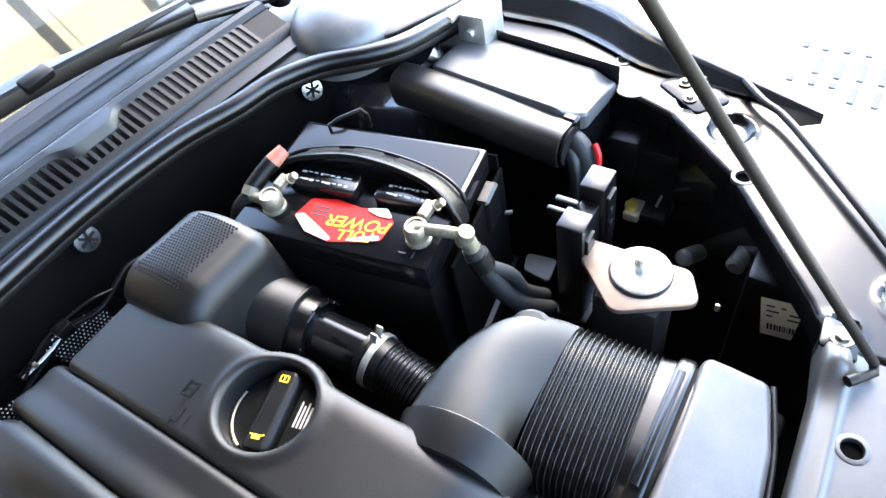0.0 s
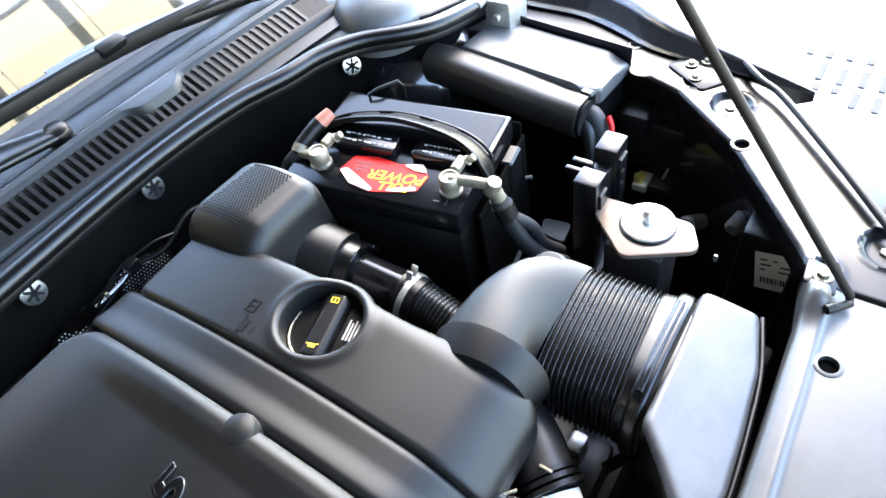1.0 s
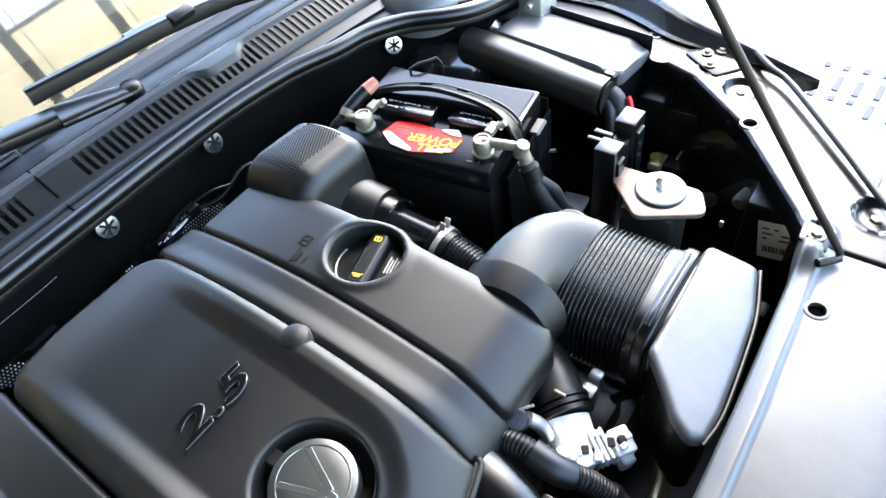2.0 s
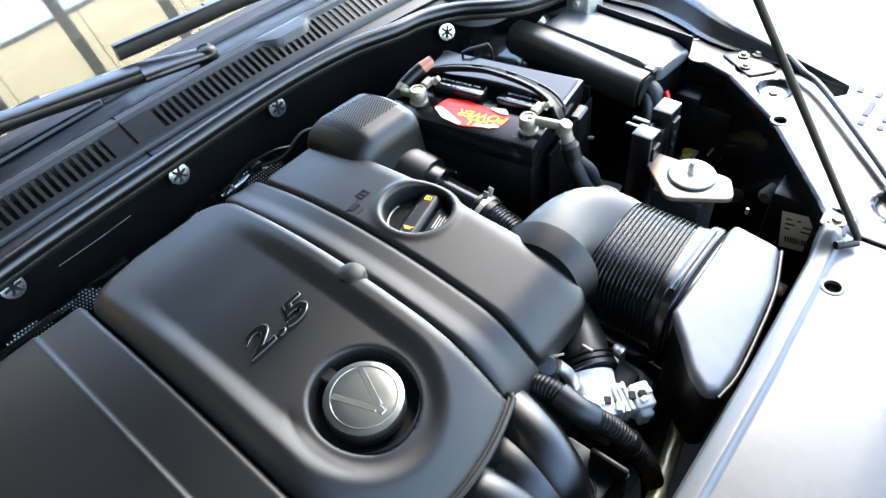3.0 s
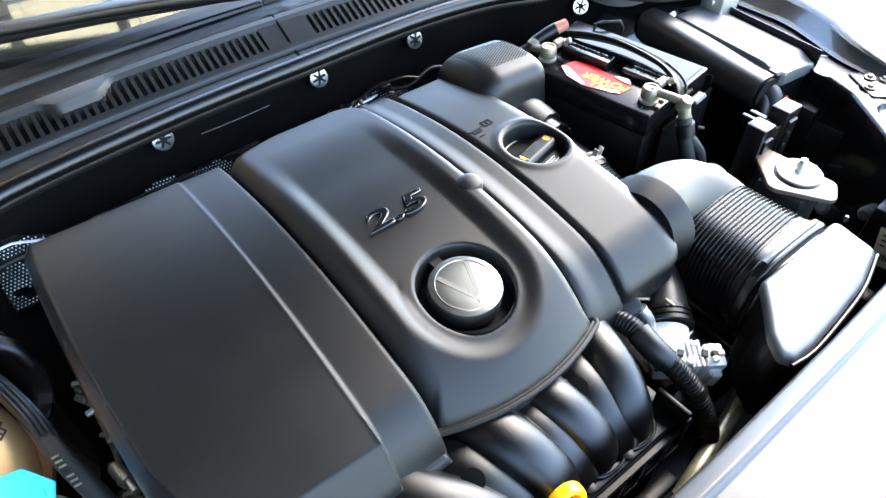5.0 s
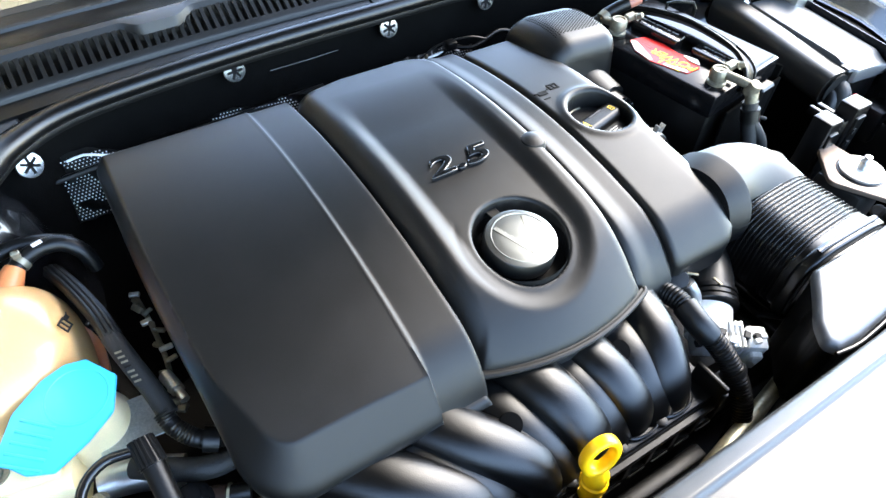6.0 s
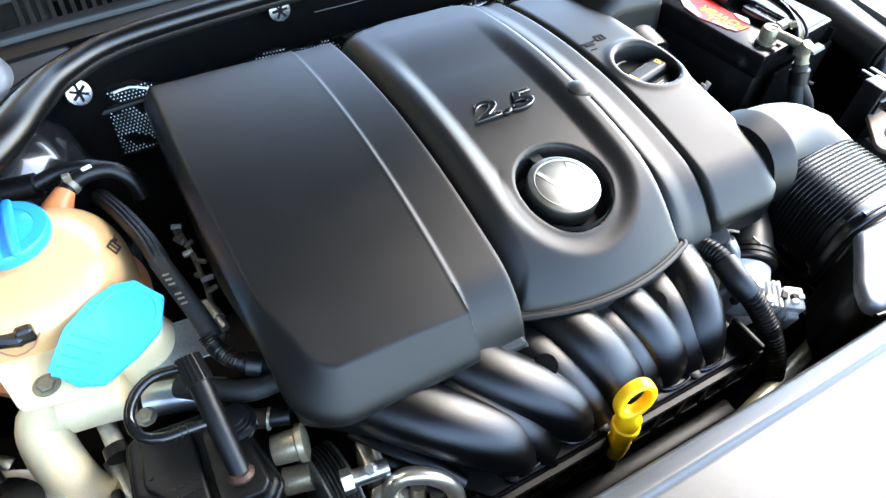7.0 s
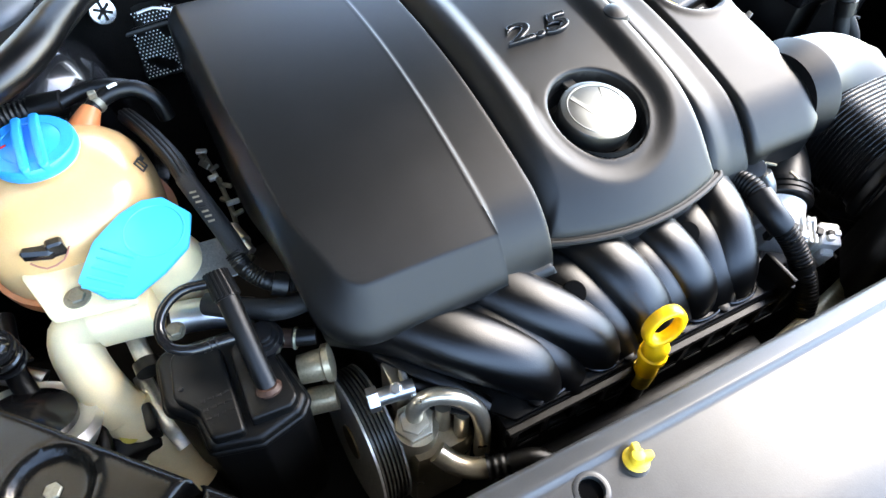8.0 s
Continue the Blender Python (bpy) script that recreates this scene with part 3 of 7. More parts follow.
def carrier_top(x, y):
    d = sd_poly(x, y, INNER + OUTER)
    mid = 1 - ease(0.36, 0.44, np.abs(x))
    z = 0.861 + 0.004 * ease(0.0, 0.02, d) * mid - 0.0038 * ease(0.0185, 0.0235, d) * mid
    z = z + 0.016 * np.exp(-(((x - 0.405) / 0.022) ** 2 + ((y + 0.012) / 0.016) ** 2)) + 0.012 * np.exp(-(((x + 0.425) / 0.022) ** 2 + ((y + 0.012) / 0.016) ** 2))
    z = z - 0.02 * ease(-0.12, -0.28, y)
    for hx, hy, hr in RING:
        r = np.hypot(x - hx, y - hy)
        z = z - 0.006 * (1 - ease(hr * 0.72, hr, r)) + 0.0015 * np.exp(-((r - hr) / 0.003) ** 2)
    return z


carrier = thing("front_carrier", (0, -0.1, 0.82), "black front carrier panel across the nose and both wings, dusty and glossy", "panel", kind="structure")
shell_part("panel", carrier, carrier_plastic, lambda x, y: np.minimum(carrier_in(x, y), 0.43 - np.abs(x)), (-0.44, 0.44, -0.29, 0.10), carrier_top, 0.006, lambda x, y: 0.832, res=0.0026)
for s in (-1, 1):
    shell_part("rail", carrier, rail_paint, lambda x, y, s=s: np.minimum(carrier_in(x, y), s * x - 0.42), (min(s * 0.41, s * 0.81), max(s * 0.41, s * 0.81), -0.29, 0.51), lambda x, y: carrier_top(x, y) + 0.0025, 0.004, lambda x, y: 0.832, res=0.0036, label="painted steel rail with bolt recesses")
for hx, hy, hr in HOLES:
    hz = float(carrier_top(np.array(hx), np.array(hy))) + 0.0025 * (abs(hx) > 0.42)
    part("hole_edge", lathe([(hr + 0.0042, -0.004), (hr + 0.0042, 0.0005), (hr + 0.0036, 0.0008), (hr + 0.0004, 0.0007), (hr, 0.0), (hr, -0.008)], Matrix.Translation((hx, hy, hz)), 36, cap=False), carrier_plastic, carrier)
    # flat black disc painted as the shade down the hole
    part("hole_depth", lathe([(hr * 1.02, -0.010), (hr * 1.02, -0.005), (0, -0.005)], Matrix.Translation((hx, hy, hz)), 24), gap_shade_black, carrier)
for hx, hy, hr in RING:
    part("bolt", bolt((hx, hy, 0.855), r=0.0065 if hr > 0.02 else 0.005), lead, carrier, "bright bolt in a round recess")
part("stud", tube([(-0.66, 0.205, 0.86), (-0.66, 0.205, 0.866)], 0.008, 20), dull_plastic, carrier)
# bracket with bolts where the rail meets the wing
part("bracket", prism(rounded([(0.665, 0.185), (0.70, 0.155), (0.745, 0.205), (0.705, 0.245)], 0.008), 0.862, 0.8665, 0.0015), rail_paint, carrier, "painted steel bracket")
for q in ((0.686, 0.199, 0.868), (0.712, 0.213, 0.868), (0.725, 0.196, 0.868)):
    part("bolt", bolt(q, r=0.0048), lead, carrier)
part("grommet", lathe([(0.020, 0), (0.020, 0.002), (0.0, 0.0025)], Matrix.Translation((0.690, 0.270, 0.8615)), 32), carrier_plastic, carrier)

# rubber strip along the lamp edge, and what lies beyond
GAP = [(0.742, 0.165, 0.876), (0.70, 0.124, 0.876), (0.672, 0.088, 0.876), (0.571, -0.002, 0.874), (0.515, -0.050, 0.872), (0.44, -0.12, 0.868)]
single("lamp_seal", tube(GAP, 0.0045, 12, 0.01, 0.8), grimy_plastic, "black rubber strip between the carrier and the headlamp", "seal")
for s in (-1, 1):
    lamp = [(s * 0.735, 0.165), (s * 0.69, 0.095), (s * 0.57, -0.02), (s * 0.50, -0.085), (s * 0.56, -0.16), (s * 0.70, -0.08), (s * 0.80, 0.06), (s * 0.80, 0.14)]
    hl = thing("headlamp", (s * 0.65, 0, 0.62), "headlamp housing with a glossy dark top", "headlamp", "headlamps")
    part("housing", prism(rounded(lamp if s > 0 else lamp[::-1], 0.02), 0.55, 0.765, 0.012), gloss_plastic, hl)
    part("top_rib", tube([(s * 0.73, 0.12, 0.765), (s * 0.66, 0.04, 0.766), (s * 0.57, -0.05, 0.765)], 0.004, 8), gloss_plastic, hl)

# wings: rounded outer skins with their inner channel
for s in (-1, 1):
    wing = thing("fender", (s * 0.8, 0.4, 0.4), "glossy black painted front fender", "fender", "fenders")
    sec = [(0.745, 0.868), (0.755, 0.872), (0.768, 0.893), (0.785, 0.902), (0.82, 0.897), (0.86, 0.875), (0.885, 0.80), (0.89, 0.6), (0.88, 0.6), (0.84, 0.80), (0.76, 0.85)]
    bm = bmesh.new()
    rows = []
    for i in range(41):
        t = i / 40
        y = 0.06 + 0.95 * t
        taper = min(1, 0.06 + t / 0.30)
        shift = -0.028 * (1 - taper) - 0.015 + 0.045 * float(ease(0.2, 0.38, np.array(t)))
        rows.append([bm.verts.new((s * (0.745 + (x - 0.745) * taper + shift), y, 0.866 + (z - 0.866) * taper)) for x, z in sec])
    for a, b in zip(rows, rows[1:]):
        for k in range(len(sec)):
            bm.faces.new((a[k], a[(k + 1) % len(sec)], b[(k + 1) % len(sec)], b[k]))
    bm.faces.new(rows[0])
    bm.faces.new(rows[-1][::-1])
    part("skin", bm, black_paint, wing, sharp=45)
    tray = lambda x, y: 0.862 + 0.0 * x

    def tray_in(x, y, s=s):
        d = sd_box(x, y, *sorted((s * 0.690, s * 0.80)), 0.27, 0.98, 0.01)
        for k in range(3):
            d = np.minimum(d, -sd_box(x, y, *sorted((s * (0.731 + 0.005 * k), s * (0.767 + 0.005 * k))), 0.375 + 0.05 * k, 0.411 + 0.05 * k, 0.004))
        return d

    part("wheelhouse", box(min(s * 0.695, s * 0.82), max(s * 0.695, s * 0.82), 0.28, 0.98, 0.79, 0.80), well_plastic, wing)
    shell_part("inner_flange", wing, dusty_paint, tray_in, (min(s * 0.68, s * 0.81), max(s * 0.68, s * 0.81), 0.26, 0.99), tray, 0.002, lambda x, y: 0.85, res=0.004)

# open hood above the bay
hood = thing("hood", (0, 0.85, 1.17), "open black hood propped over the engine bay", "hood")
hm = Matrix.Translation((0, 0.86, 1.18)) @ Matrix.Rotation(radians(-62), 4, "X")
part("skin", prism(rounded([(-0.70, -0.02), (0.70, -0.02), (0.62, -0.85), (0.35, -0.98), (-0.35, -0.98), (-0.62, -0.85)], 0.08), 0.012, 0.03, 0.004, m=hm), black_paint, hood)
part("liner", prism(rounded([(-0.60, -0.10), (0.60, -0.10), (0.52, -0.78), (0.3, -0.90), (-0.3, -0.90), (-0.52, -0.78)], 0.06), 0.0, 0.012, 0.004, m=hm), felt, hood)

# hinges at the corners of the bay
for s in (-1, 1):
    hinge = part("hinge", join(box(min(s * 0.682, s * 0.735), max(s * 0.682, s * 0.735), 0.468, 0.512, 0.862, 0.925, 0.006), box(min(s * 0.665, s * 0.72), max(s * 0.665, s * 0.72), 0.505, 0.62, 0.918, 0.930, 0.004)), zinc, hood, "pale steel hinge")
    part("pin", tube([(s * 0.675, 0.49, 0.90), (s * 0.742, 0.49, 0.90)], 0.006, 14), zinc, hinge)

# prop rod
PROP = [(0.391, -0.029, 0.872), (0.398, -0.035, 0.870), (0.405, -0.041, 0.869), (0.4125, -0.039, 0.871), (0.3555, 0.104, 1.124), (0.219, 0.435, 1.726)]
prop = thing("prop_rod", (0.41, -0.04, 0.865), "dark steel prop rod leaning up to the hood", "prop rod")
part("rod", tube(PROP, 0.0041, 14, 0.02, smooth=False), prop_steel, prop)
part("foot", tube([(0.386, -0.0245, 0.8725), (0.392, -0.030, 0.872)], 0.0047, 12), grimy_plastic, prop)
mnt = thing("prop_bracket", (0.42, -0.015, 0.865), "dark steel bracket bolted under the prop rod", "bracket")
part("plate", prism(rounded([(0.405, -0.030), (0.440, -0.022), (0.446, 0.004), (0.415, 0.002)], 0.006, 4), 0.866, 0.8695, 0.001), rail_paint, mnt)
part("bolt", bolt((0.427, -0.013, 0.871), r=0.0065, h=0.005, washer=1.5), lead, mnt)

# unseen canopy added for the windscreen's reflection: translucent sheets on dark beams, with a wall on its closed side
canopy = thing("canopy", (0, 1.5, 2.6), "unseen canopy of cream translucent sheets on dark beams, added for the windscreen reflection", "canopy", kind="structure")
for k in range(13):
    x = -2.92 + 0.313 * k
    part("sheet", box(x + 0.003, x + 0.310, 0.866, 1.262, 2.75, 2.756), roof_sheet, canopy, "cream sheet")
    part("sheet", box(x + 0.003, x + 0.310, 1.270, 1.744, 2.75, 2.756), white_sheet, canopy, "white sheet")
for k in range(14):
    x = -2.92 + 0.313 * k
    part("beam", box(x - 0.019, x + 0.019, 0.86, 1.75, 2.735, 2.748, 0.003), beam_dark, canopy)
    part("cable", box(x + 0.052, x + 0.055, 0.86, 1.75, 2.742, 2.745), beam_dark, canopy)
part("batten", box(-2.94, 1.17, 1.258, 1.274, 2.742, 2.7495), beam_dark, canopy)
for k in range(3):
    for j in range(3):
        part("sheet", box(-3.1 + 1.08 * k, -2.04 + 1.08 * k, 1.77 + 1.3 * j, 3.05 + 1.3 * j, 2.75, 2.756), rear_sheet, canopy, "brownish sheet")
# walls and ceiling out of view, added to shape what the bay reflects
single("wall_side", box(-3.4, -3.2, -6.2, 6.0, 0, 2.9), shade_wall, "unseen dark wall added to darken reflections on this side", "wall", kind="structure")
single("wall_front", box(-3.2, 6.0, -6.2, -6.0, 0, 1.1), pale_wall, "unseen warm wall added to reflect warm light from the front", "wall", kind="structure")
single("porch_ceiling", prism([(-3.4, -1.2), (1.25, -1.2), (1.25, 0.85), (-0.7, 0.85), (-3.4, 0.85)], 2.70, 2.86), ceiling_brown, "unseen brown ceiling added to darken reflections over the front of the car", "ceiling", kind="structure")

# ---------------------------------------------------------------- engine cover
def crown(y):
    return 0.932 - 0.6 * (y - 0.40) ** 2


cover = thing("engine_cover", (-0.11, 0.37, 0.80), "black moulded plastic engine cover with a round chrome badge", "engine cover")


def right_edge(x, y):
    """The way inside the outer edge of the right panel: its left side, front corner and front."""
    x = x - 0.010 * ease(0.42, 0.16, y)
    return sd_box(x, y, -0.419, 0.4, 0.1365, 0.9, 0.052)


def right_in(x, y):
    return np.minimum(sd_box(x, y, -0.5, -0.182, 0.1, 0.596, 0.006), right_edge(x, y))


def right_top(x, y):
    strip = ease(-0.238, -0.235, x)
    z = crown(y) - 0.0022 * strip + 0.0009 * np.exp(-((x + 0.2365) / 0.0018) ** 2)
    width = 0.012 + 0.017 * ease(0.26, 0.17, y)
    facet = np.maximum(width - 0.03 * np.maximum(x + 0.30, 0) - right_edge(x, y), 0) * (1.0 + 0.5 * ease(0.19, 0.26, y))
    roll = 0.06 - np.sqrt(np.maximum(0.06 ** 2 - np.clip(0.203 - y, 0, 0.0585) ** 2, 0))
    return z - facet * (1 - strip) - roll * strip * 0.9


shell_part("right_panel", cover, cover_plastic, right_in, (-0.43, -0.18, 0.13, 0.60), right_top, 0.006, lambda x, y: 0.845 - 0.05 * float(ease(-0.36, -0.41, np.array(x))) * float(ease(0.24, 0.42, np.array(y))) - 0.03 * float(ease(0.2, 0.5, np.array(y))), res=0.002, draft=-0.003)
part("right_skirt", shell(lambda x, y: sd_box(x, y, -0.395, -0.19, 0.175, 0.585, 0.04), (-0.42, -0.18, 0.15, 0.59), lambda x, y: 0.84 + 0 * x, 0.004, lambda x, y: 0.775, 0.006), well_plastic, cover)
EMX, EMY = -0.077, 0.246


def mid_front(x, y):
    """The way behind the bowed front edge of the middle panel."""
    return (y - 0.139 - 1.9 * (x + 0.072) ** 2) * 0.97


def mid_in(x, y):
    d = np.minimum(sd_box(x, y, -0.181, 0.0225, 0.0, 0.604, 0.042), mid_front(x, y))
    return np.minimum(d, np.hypot(x - EMX, y - EMY) - 0.0505)


def mid_rim(x, y):
    """How far the rim is rounded: broad on the left flank, tight along the front edge and the badge well."""
    side = 0.013 + 0.012 * ease(-0.10, -0.15, x)
    front = ease(-0.012, 0.012, sd_box(x, y, -0.181, 0.0225, 0.0, 0.604, 0.042) - mid_front(x, y))
    side = side * (1 - front) + 0.004 * front
    return 0.0035 + (side - 0.0035) * ease(0.056, 0.07, np.hypot(x - EMX, y - EMY))


def mid_top(x, y):
    z = crown(y) + 0.007
    rise = 0.139 + 1.9 * (x + 0.072) ** 2
    z = z - (crown(rise) + 0.007 - 0.8645) * np.clip(1 - mid_front(x, y) / 0.11, 0, 1) ** 2.4
    straight = y > EMY
    off = np.where(straight, np.abs(x - EMX), np.hypot(x - EMX, y - EMY))
    sunk = (1 - ease(0.0560, 0.0810, off)) * (1 - ease(0.44, 0.55, y))
    z = z - 0.0085 * sunk
    return z


shell_part("middle_panel", cover, cover_plastic, mid_in, (-0.186, 0.028, 0.132, 0.61), mid_top, mid_rim, lambda x, y: 0.846 if np.hypot(x - EMX, y - EMY) > 0.06 else 0.880, res=0.002, draft=0.0)
# lip that follows the bowed front edge, and the notched skirt below it
LIP = [(x, 0.1355 + 1.9 * (x + 0.072) ** 2, 0.8595) for x in np.linspace(-0.181, 0.0275, 22)]
part("front_lip", tube(LIP + [(0.0295, 0.159, 0.8605)], 0.0036, 10, 0.008, 0.8), cover_plastic, cover)
skirt = bmesh.new()
rows = []
for x in np.linspace(-0.180, 0.0265, 90):
    y = 0.1375 + 1.9 * (x + 0.072) ** 2
    drop = 0.006 + 0.012 * float(ease(0.030, 0.012, np.array(abs(x + 0.100)))) + 0.013 * float(ease(0.020, 0.010, np.array(abs(x + 0.024))))
    rows.append([skirt.verts.new(q) for q in ((x, y, 0.862), (x, y - 0.001, 0.858 - drop), (x, y + 0.002, 0.858 - drop), (x, y + 0.003, 0.862))])
for a, b in zip(rows, rows[1:]):
    for k in range(4):
        skirt.faces.new((a[k], a[(k + 1) % 4], b[(k + 1) % 4], b[k]))
skirt.faces.new(rows[0])
skirt.faces.new(rows[-1][::-1])
part("skirt", skirt, cover_plastic, cover)
part("rest_button", lathe([(0.0155, -0.012), (0.0155, 0.002), (0.0135, 0.0065), (0.008, 0.009), (0, 0.0098)], Matrix.Translation((0.0135, 0.348, 0.9315)), 28), cover_plastic, cover)
part("badge_well", lathe([(0.0505, 0.0), (0.0505, -0.02), (0, -0.02)], Matrix.Translation((EMX, EMY, 0.905)), 48, cap=False), well_plastic, cover)
badge = part("badge", lathe([(0.0385, -0.02), (0.0385, -0.002), (0.0375, 0.0005), (0.034, 0.0015), (0.02, 0.0026), (0, 0.003)], axis_pose((EMX, EMY, 0.9145), (0.0, -0.10, 1)), 64), chrome, cover, "round brushed chrome badge")
bp = axis_pose((EMX, EMY, 0.9145), (0.0, -0.10, 1))
part("badge_ring", tube([bp @ Vector((0.0315 * math.cos(radians(a)), 0.0315 * math.sin(radians(a)), 0.0017)) for a in range(0, 361, 8)], 0.0009, 6, 0.004), chrome, badge)
for ang, ox, oy, ln in ((22, -0.0105, 0.002, 0.044), (-22, 0.0105, 0.002, 0.044), (0, 0.0, -0.015, 0.022)):
    part("badge_bar", box(-0.0032, 0.0032, -ln / 2, ln / 2, 0.0012, 0.0030, 0.0006, 1, bp @ Matrix.Translation((ox, oy, 0)) @ Matrix.Rotation(radians(ang), 4, "Z")), chrome, badge)
part("badge_tab", box(-0.007, 0.007, 0.036, 0.054, -0.004, 0.0005, 0.001, 1, Matrix.Translation((EMX, EMY, 0.913)) @ Matrix.Rotation(radians(3), 4, "Z")), cover_plastic, cover)
dm = axis_pose((-0.080, 0.363, 0.9310), (0, 0.045, 1)) @ Matrix.Diagonal((1.34, 0.84, 1, 1))
part("raised_number", text_mesh("2.5", 0.048, dm, 0.0016, 0.25, 0.0004, 0.0014), gloss_plastic, cover, "raised glossy black digits reading 2.5")
part("number_face", text_mesh("2.5", 0.048, dm, 0.0032, 0.25, -0.0003), digit_plastic, cover, "matt black faces of the digits")


def strip_top(x, y):
    roll = 0.085 - np.sqrt(np.maximum(0.085 ** 2 - np.clip(0.232 - y, 0, 0.082) ** 2, 0))
    return crown(y) - 0.010 - roll * 0.85 + 0.004 * ease(0.055, 0.03, x)


shell_part("side_strip", cover, cover_plastic, lambda x, y: sd_box(x, y, 0.0225, 0.080, 0.150, 0.612, 0.012), (0.02, 0.085, 0.145, 0.62), strip_top, 0.010, lambda x, y: 0.835, res=0.002)
OCX, OCY = 0.138, 0.368


def oil_in(x, y):
    d = np.minimum(sd_box(x, y, 0.078, 0.190, 0.157, 0.592, 0.012), sd_box(x, y, -0.2, 0.190, 0.157, 0.8, 0.034))
    d = np.minimum(d, 0.179 + 0.10 * np.maximum(0.30 - y, 0) * (y < 0.3) - x + 0.0)
    d = np.maximum(d, 0.0525 - np.hypot(x - OCX, y - OCY))
    return np.minimum(d, np.hypot(x - OCX, y - OCY) - 0.0405)


def oil_top(x, y):
    r = np.hypot(x - OCX, y - OCY)
    z = crown(y) - 0.008 - 0.026 * np.clip((0.214 - y) / 0.058, 0, 1) ** 2
    z = z - 0.012 * ease(0.150, 0.195, x) ** 2
    z = z + 0.0025 * np.exp(-((r - 0.0465) / 0.006) ** 2)
    return z


shell_part("filler_panel", cover, cover_plastic, oil_in, (0.072, 0.20, 0.155, 0.60), oil_top, lambda x, y: 0.0045 + 0.0025 * ease(0.050, 0.062, np.hypot(x - OCX, y - OCY)), lambda x, y: 0.83 if np.hypot(x - OCX, y - OCY) > 0.053 else 0.885, res=0.002, draft=0.0)
part("filler_well", lathe([(0.043, 0.0), (0.041, -0.03), (0.0, -0.03)], Matrix.Translation((OCX, OCY, 0.915)), 48, cap=False), well_plastic, cover)

# oil filler cap with its grip
oilcap = thing("oil_filler_cap", (OCX, OCY, 0.885), "black oil filler cap with yellow symbols and a raised grip", "cap")
om = Matrix.Translation((OCX, OCY, 0.9005)) @ Matrix.Rotation(radians(14), 4, "Z") @ Matrix.Scale(1.06, 4)
part("disc", lathe([(0.035, -0.012), (0.036, -0.002), (0.035, 0.0), (0, 0.0005)], om, 48), grimy_plastic, oilcap)
part("grip", shell(lambda x, y: sd_box(x, y, -0.0345, 0.0345, -0.0135, 0.0135, 0.008), (-0.036, 0.036, -0.015, 0.015), lambda x, y: 0.011 - 0.004 * ease(0.006, 0.014, np.abs(y)), 0.003, lambda x, y: 0.0, 0.0015), grimy_plastic, oilcap)
oilcap.children[-1].data.transform(om)
part("glint_rim", tube([om @ Vector((0.036 * math.cos(a / 10), 0.036 * math.sin(a / 10), -0.001)) for a in range(12, 27)], 0.0018, 8, 0.004), lead, oilcap, "worn bright rim of the filler neck")


def symbol_can(m):
    bm = box(-0.004, 0.003, -0.002, 0.002, 0, 0.0004, m=m)
    join(bm, box(0.002, 0.0062, -0.0005, 0.0005, 0, 0.0004, m=m @ Matrix.Rotation(radians(24), 4, "Z")))
    return join(bm, box(-0.0065, -0.0035, 0.0008, 0.0018, 0, 0.0004, m=m))


def symbol_book(m):
    bm = bmesh.new()
    for x0, x1, y0, y1 in ((-0.004, 0.004, 0.0022, 0.0032), (-0.004, 0.004, -0.0032, -0.0022), (-0.004, -0.003, -0.003, 0.003), (0.003, 0.004, -0.003, 0.003), (-0.0005, 0.0005, -0.003, 0.003)):
        join(bm, box(x0, x1, y0, y1, 0, 0.0004, m=m))
    return bm


part("symbol", symbol_can(om @ pose(-0.024, 0.0, 0.0112, 0, 0, -90)), ink_yellow, oilcap, "yellow oil can symbol")
part("symbol", symbol_book(om @ pose(0.026, 0.0, 0.0112, 0, 0, -90)), ink_yellow, oilcap, "yellow manual symbol")
for k in range(4):
    part("print_line", box(-0.011, 0.011 - 0.003 * (k % 2), -0.0008, 0.0008, 0, 0.0003, m=om @ pose(0.004, -0.019 - 0.0032 * k, 0.0006)), ink_white, oilcap, "line of tiny print")
part("print_line", box(-0.012, 0.012, -0.001, 0.001, 0, 0.0003, m=om @ pose(0.001, 0.006, 0.0112)), dull_plastic, oilcap)

# small sunk symbols on the cover beside the cap
def on_cover(x, y, scale):
    return axis_pose((x, y, float(oil_top(np.array(x), np.array(y))) + 0.0002), (0, 0.02, 1)) @ Matrix.Scale(scale, 4)


part("symbol", symbol_book(on_cover(0.117, 0.437, 1.8)), well_plastic, cover)
part("symbol", symbol_can(on_cover(0.096, 0.430, 1.9)), well_plastic, cover)
part("symbol", box(-0.005, 0.005, -0.0008, 0.0008, 0, 0.0004, m=on_cover(0.094, 0.418, 1.0)), well_plastic, cover)
# ---------------------------------------------------------------- air intake beside the cover
reso = thing("air_resonator", (0.23, 0.53, 0.80), "black plastic resonator box with a perforated top", "resonator")


def reso_in(x, y):
    return sd_box(x, y, 0.158, 0.281, 0.482, 0.606, 0.022)


def reso_top(x, y):
    return 0.941 - 0.06 * np.maximum(x - 0.20, 0) - 3.2 * (y - 0.535) ** 2 - 0.010 * ease(0.195, 0.16, x)


shell_part("body", reso, cover_plastic, reso_in, (0.15, 0.289, 0.474, 0.612), reso_top, 0.021, lambda x, y: 0.80, res=0.0022, sharp=60, draft=0.012)
bm = bmesh.new()
for i in range(25):
    for j in range(17):
        x, y = 0.184 + 0.0034 * i, 0.5155 + 0.0041 * j + 0.00205 * (i % 2)
        if x < 0.2665 and y < 0.582 - 0.10 * (x - 0.184):
            z = float(reso_top(np.array(x), np.array(y)))
            join(bm, lathe([(0.00135, -0.001), (0.00135, 0.0004), (0, 0.0004)], Matrix.Translation((x, y, z)), 6))
ob = part("perforation", bm, well_plastic, reso, "field of small round holes")
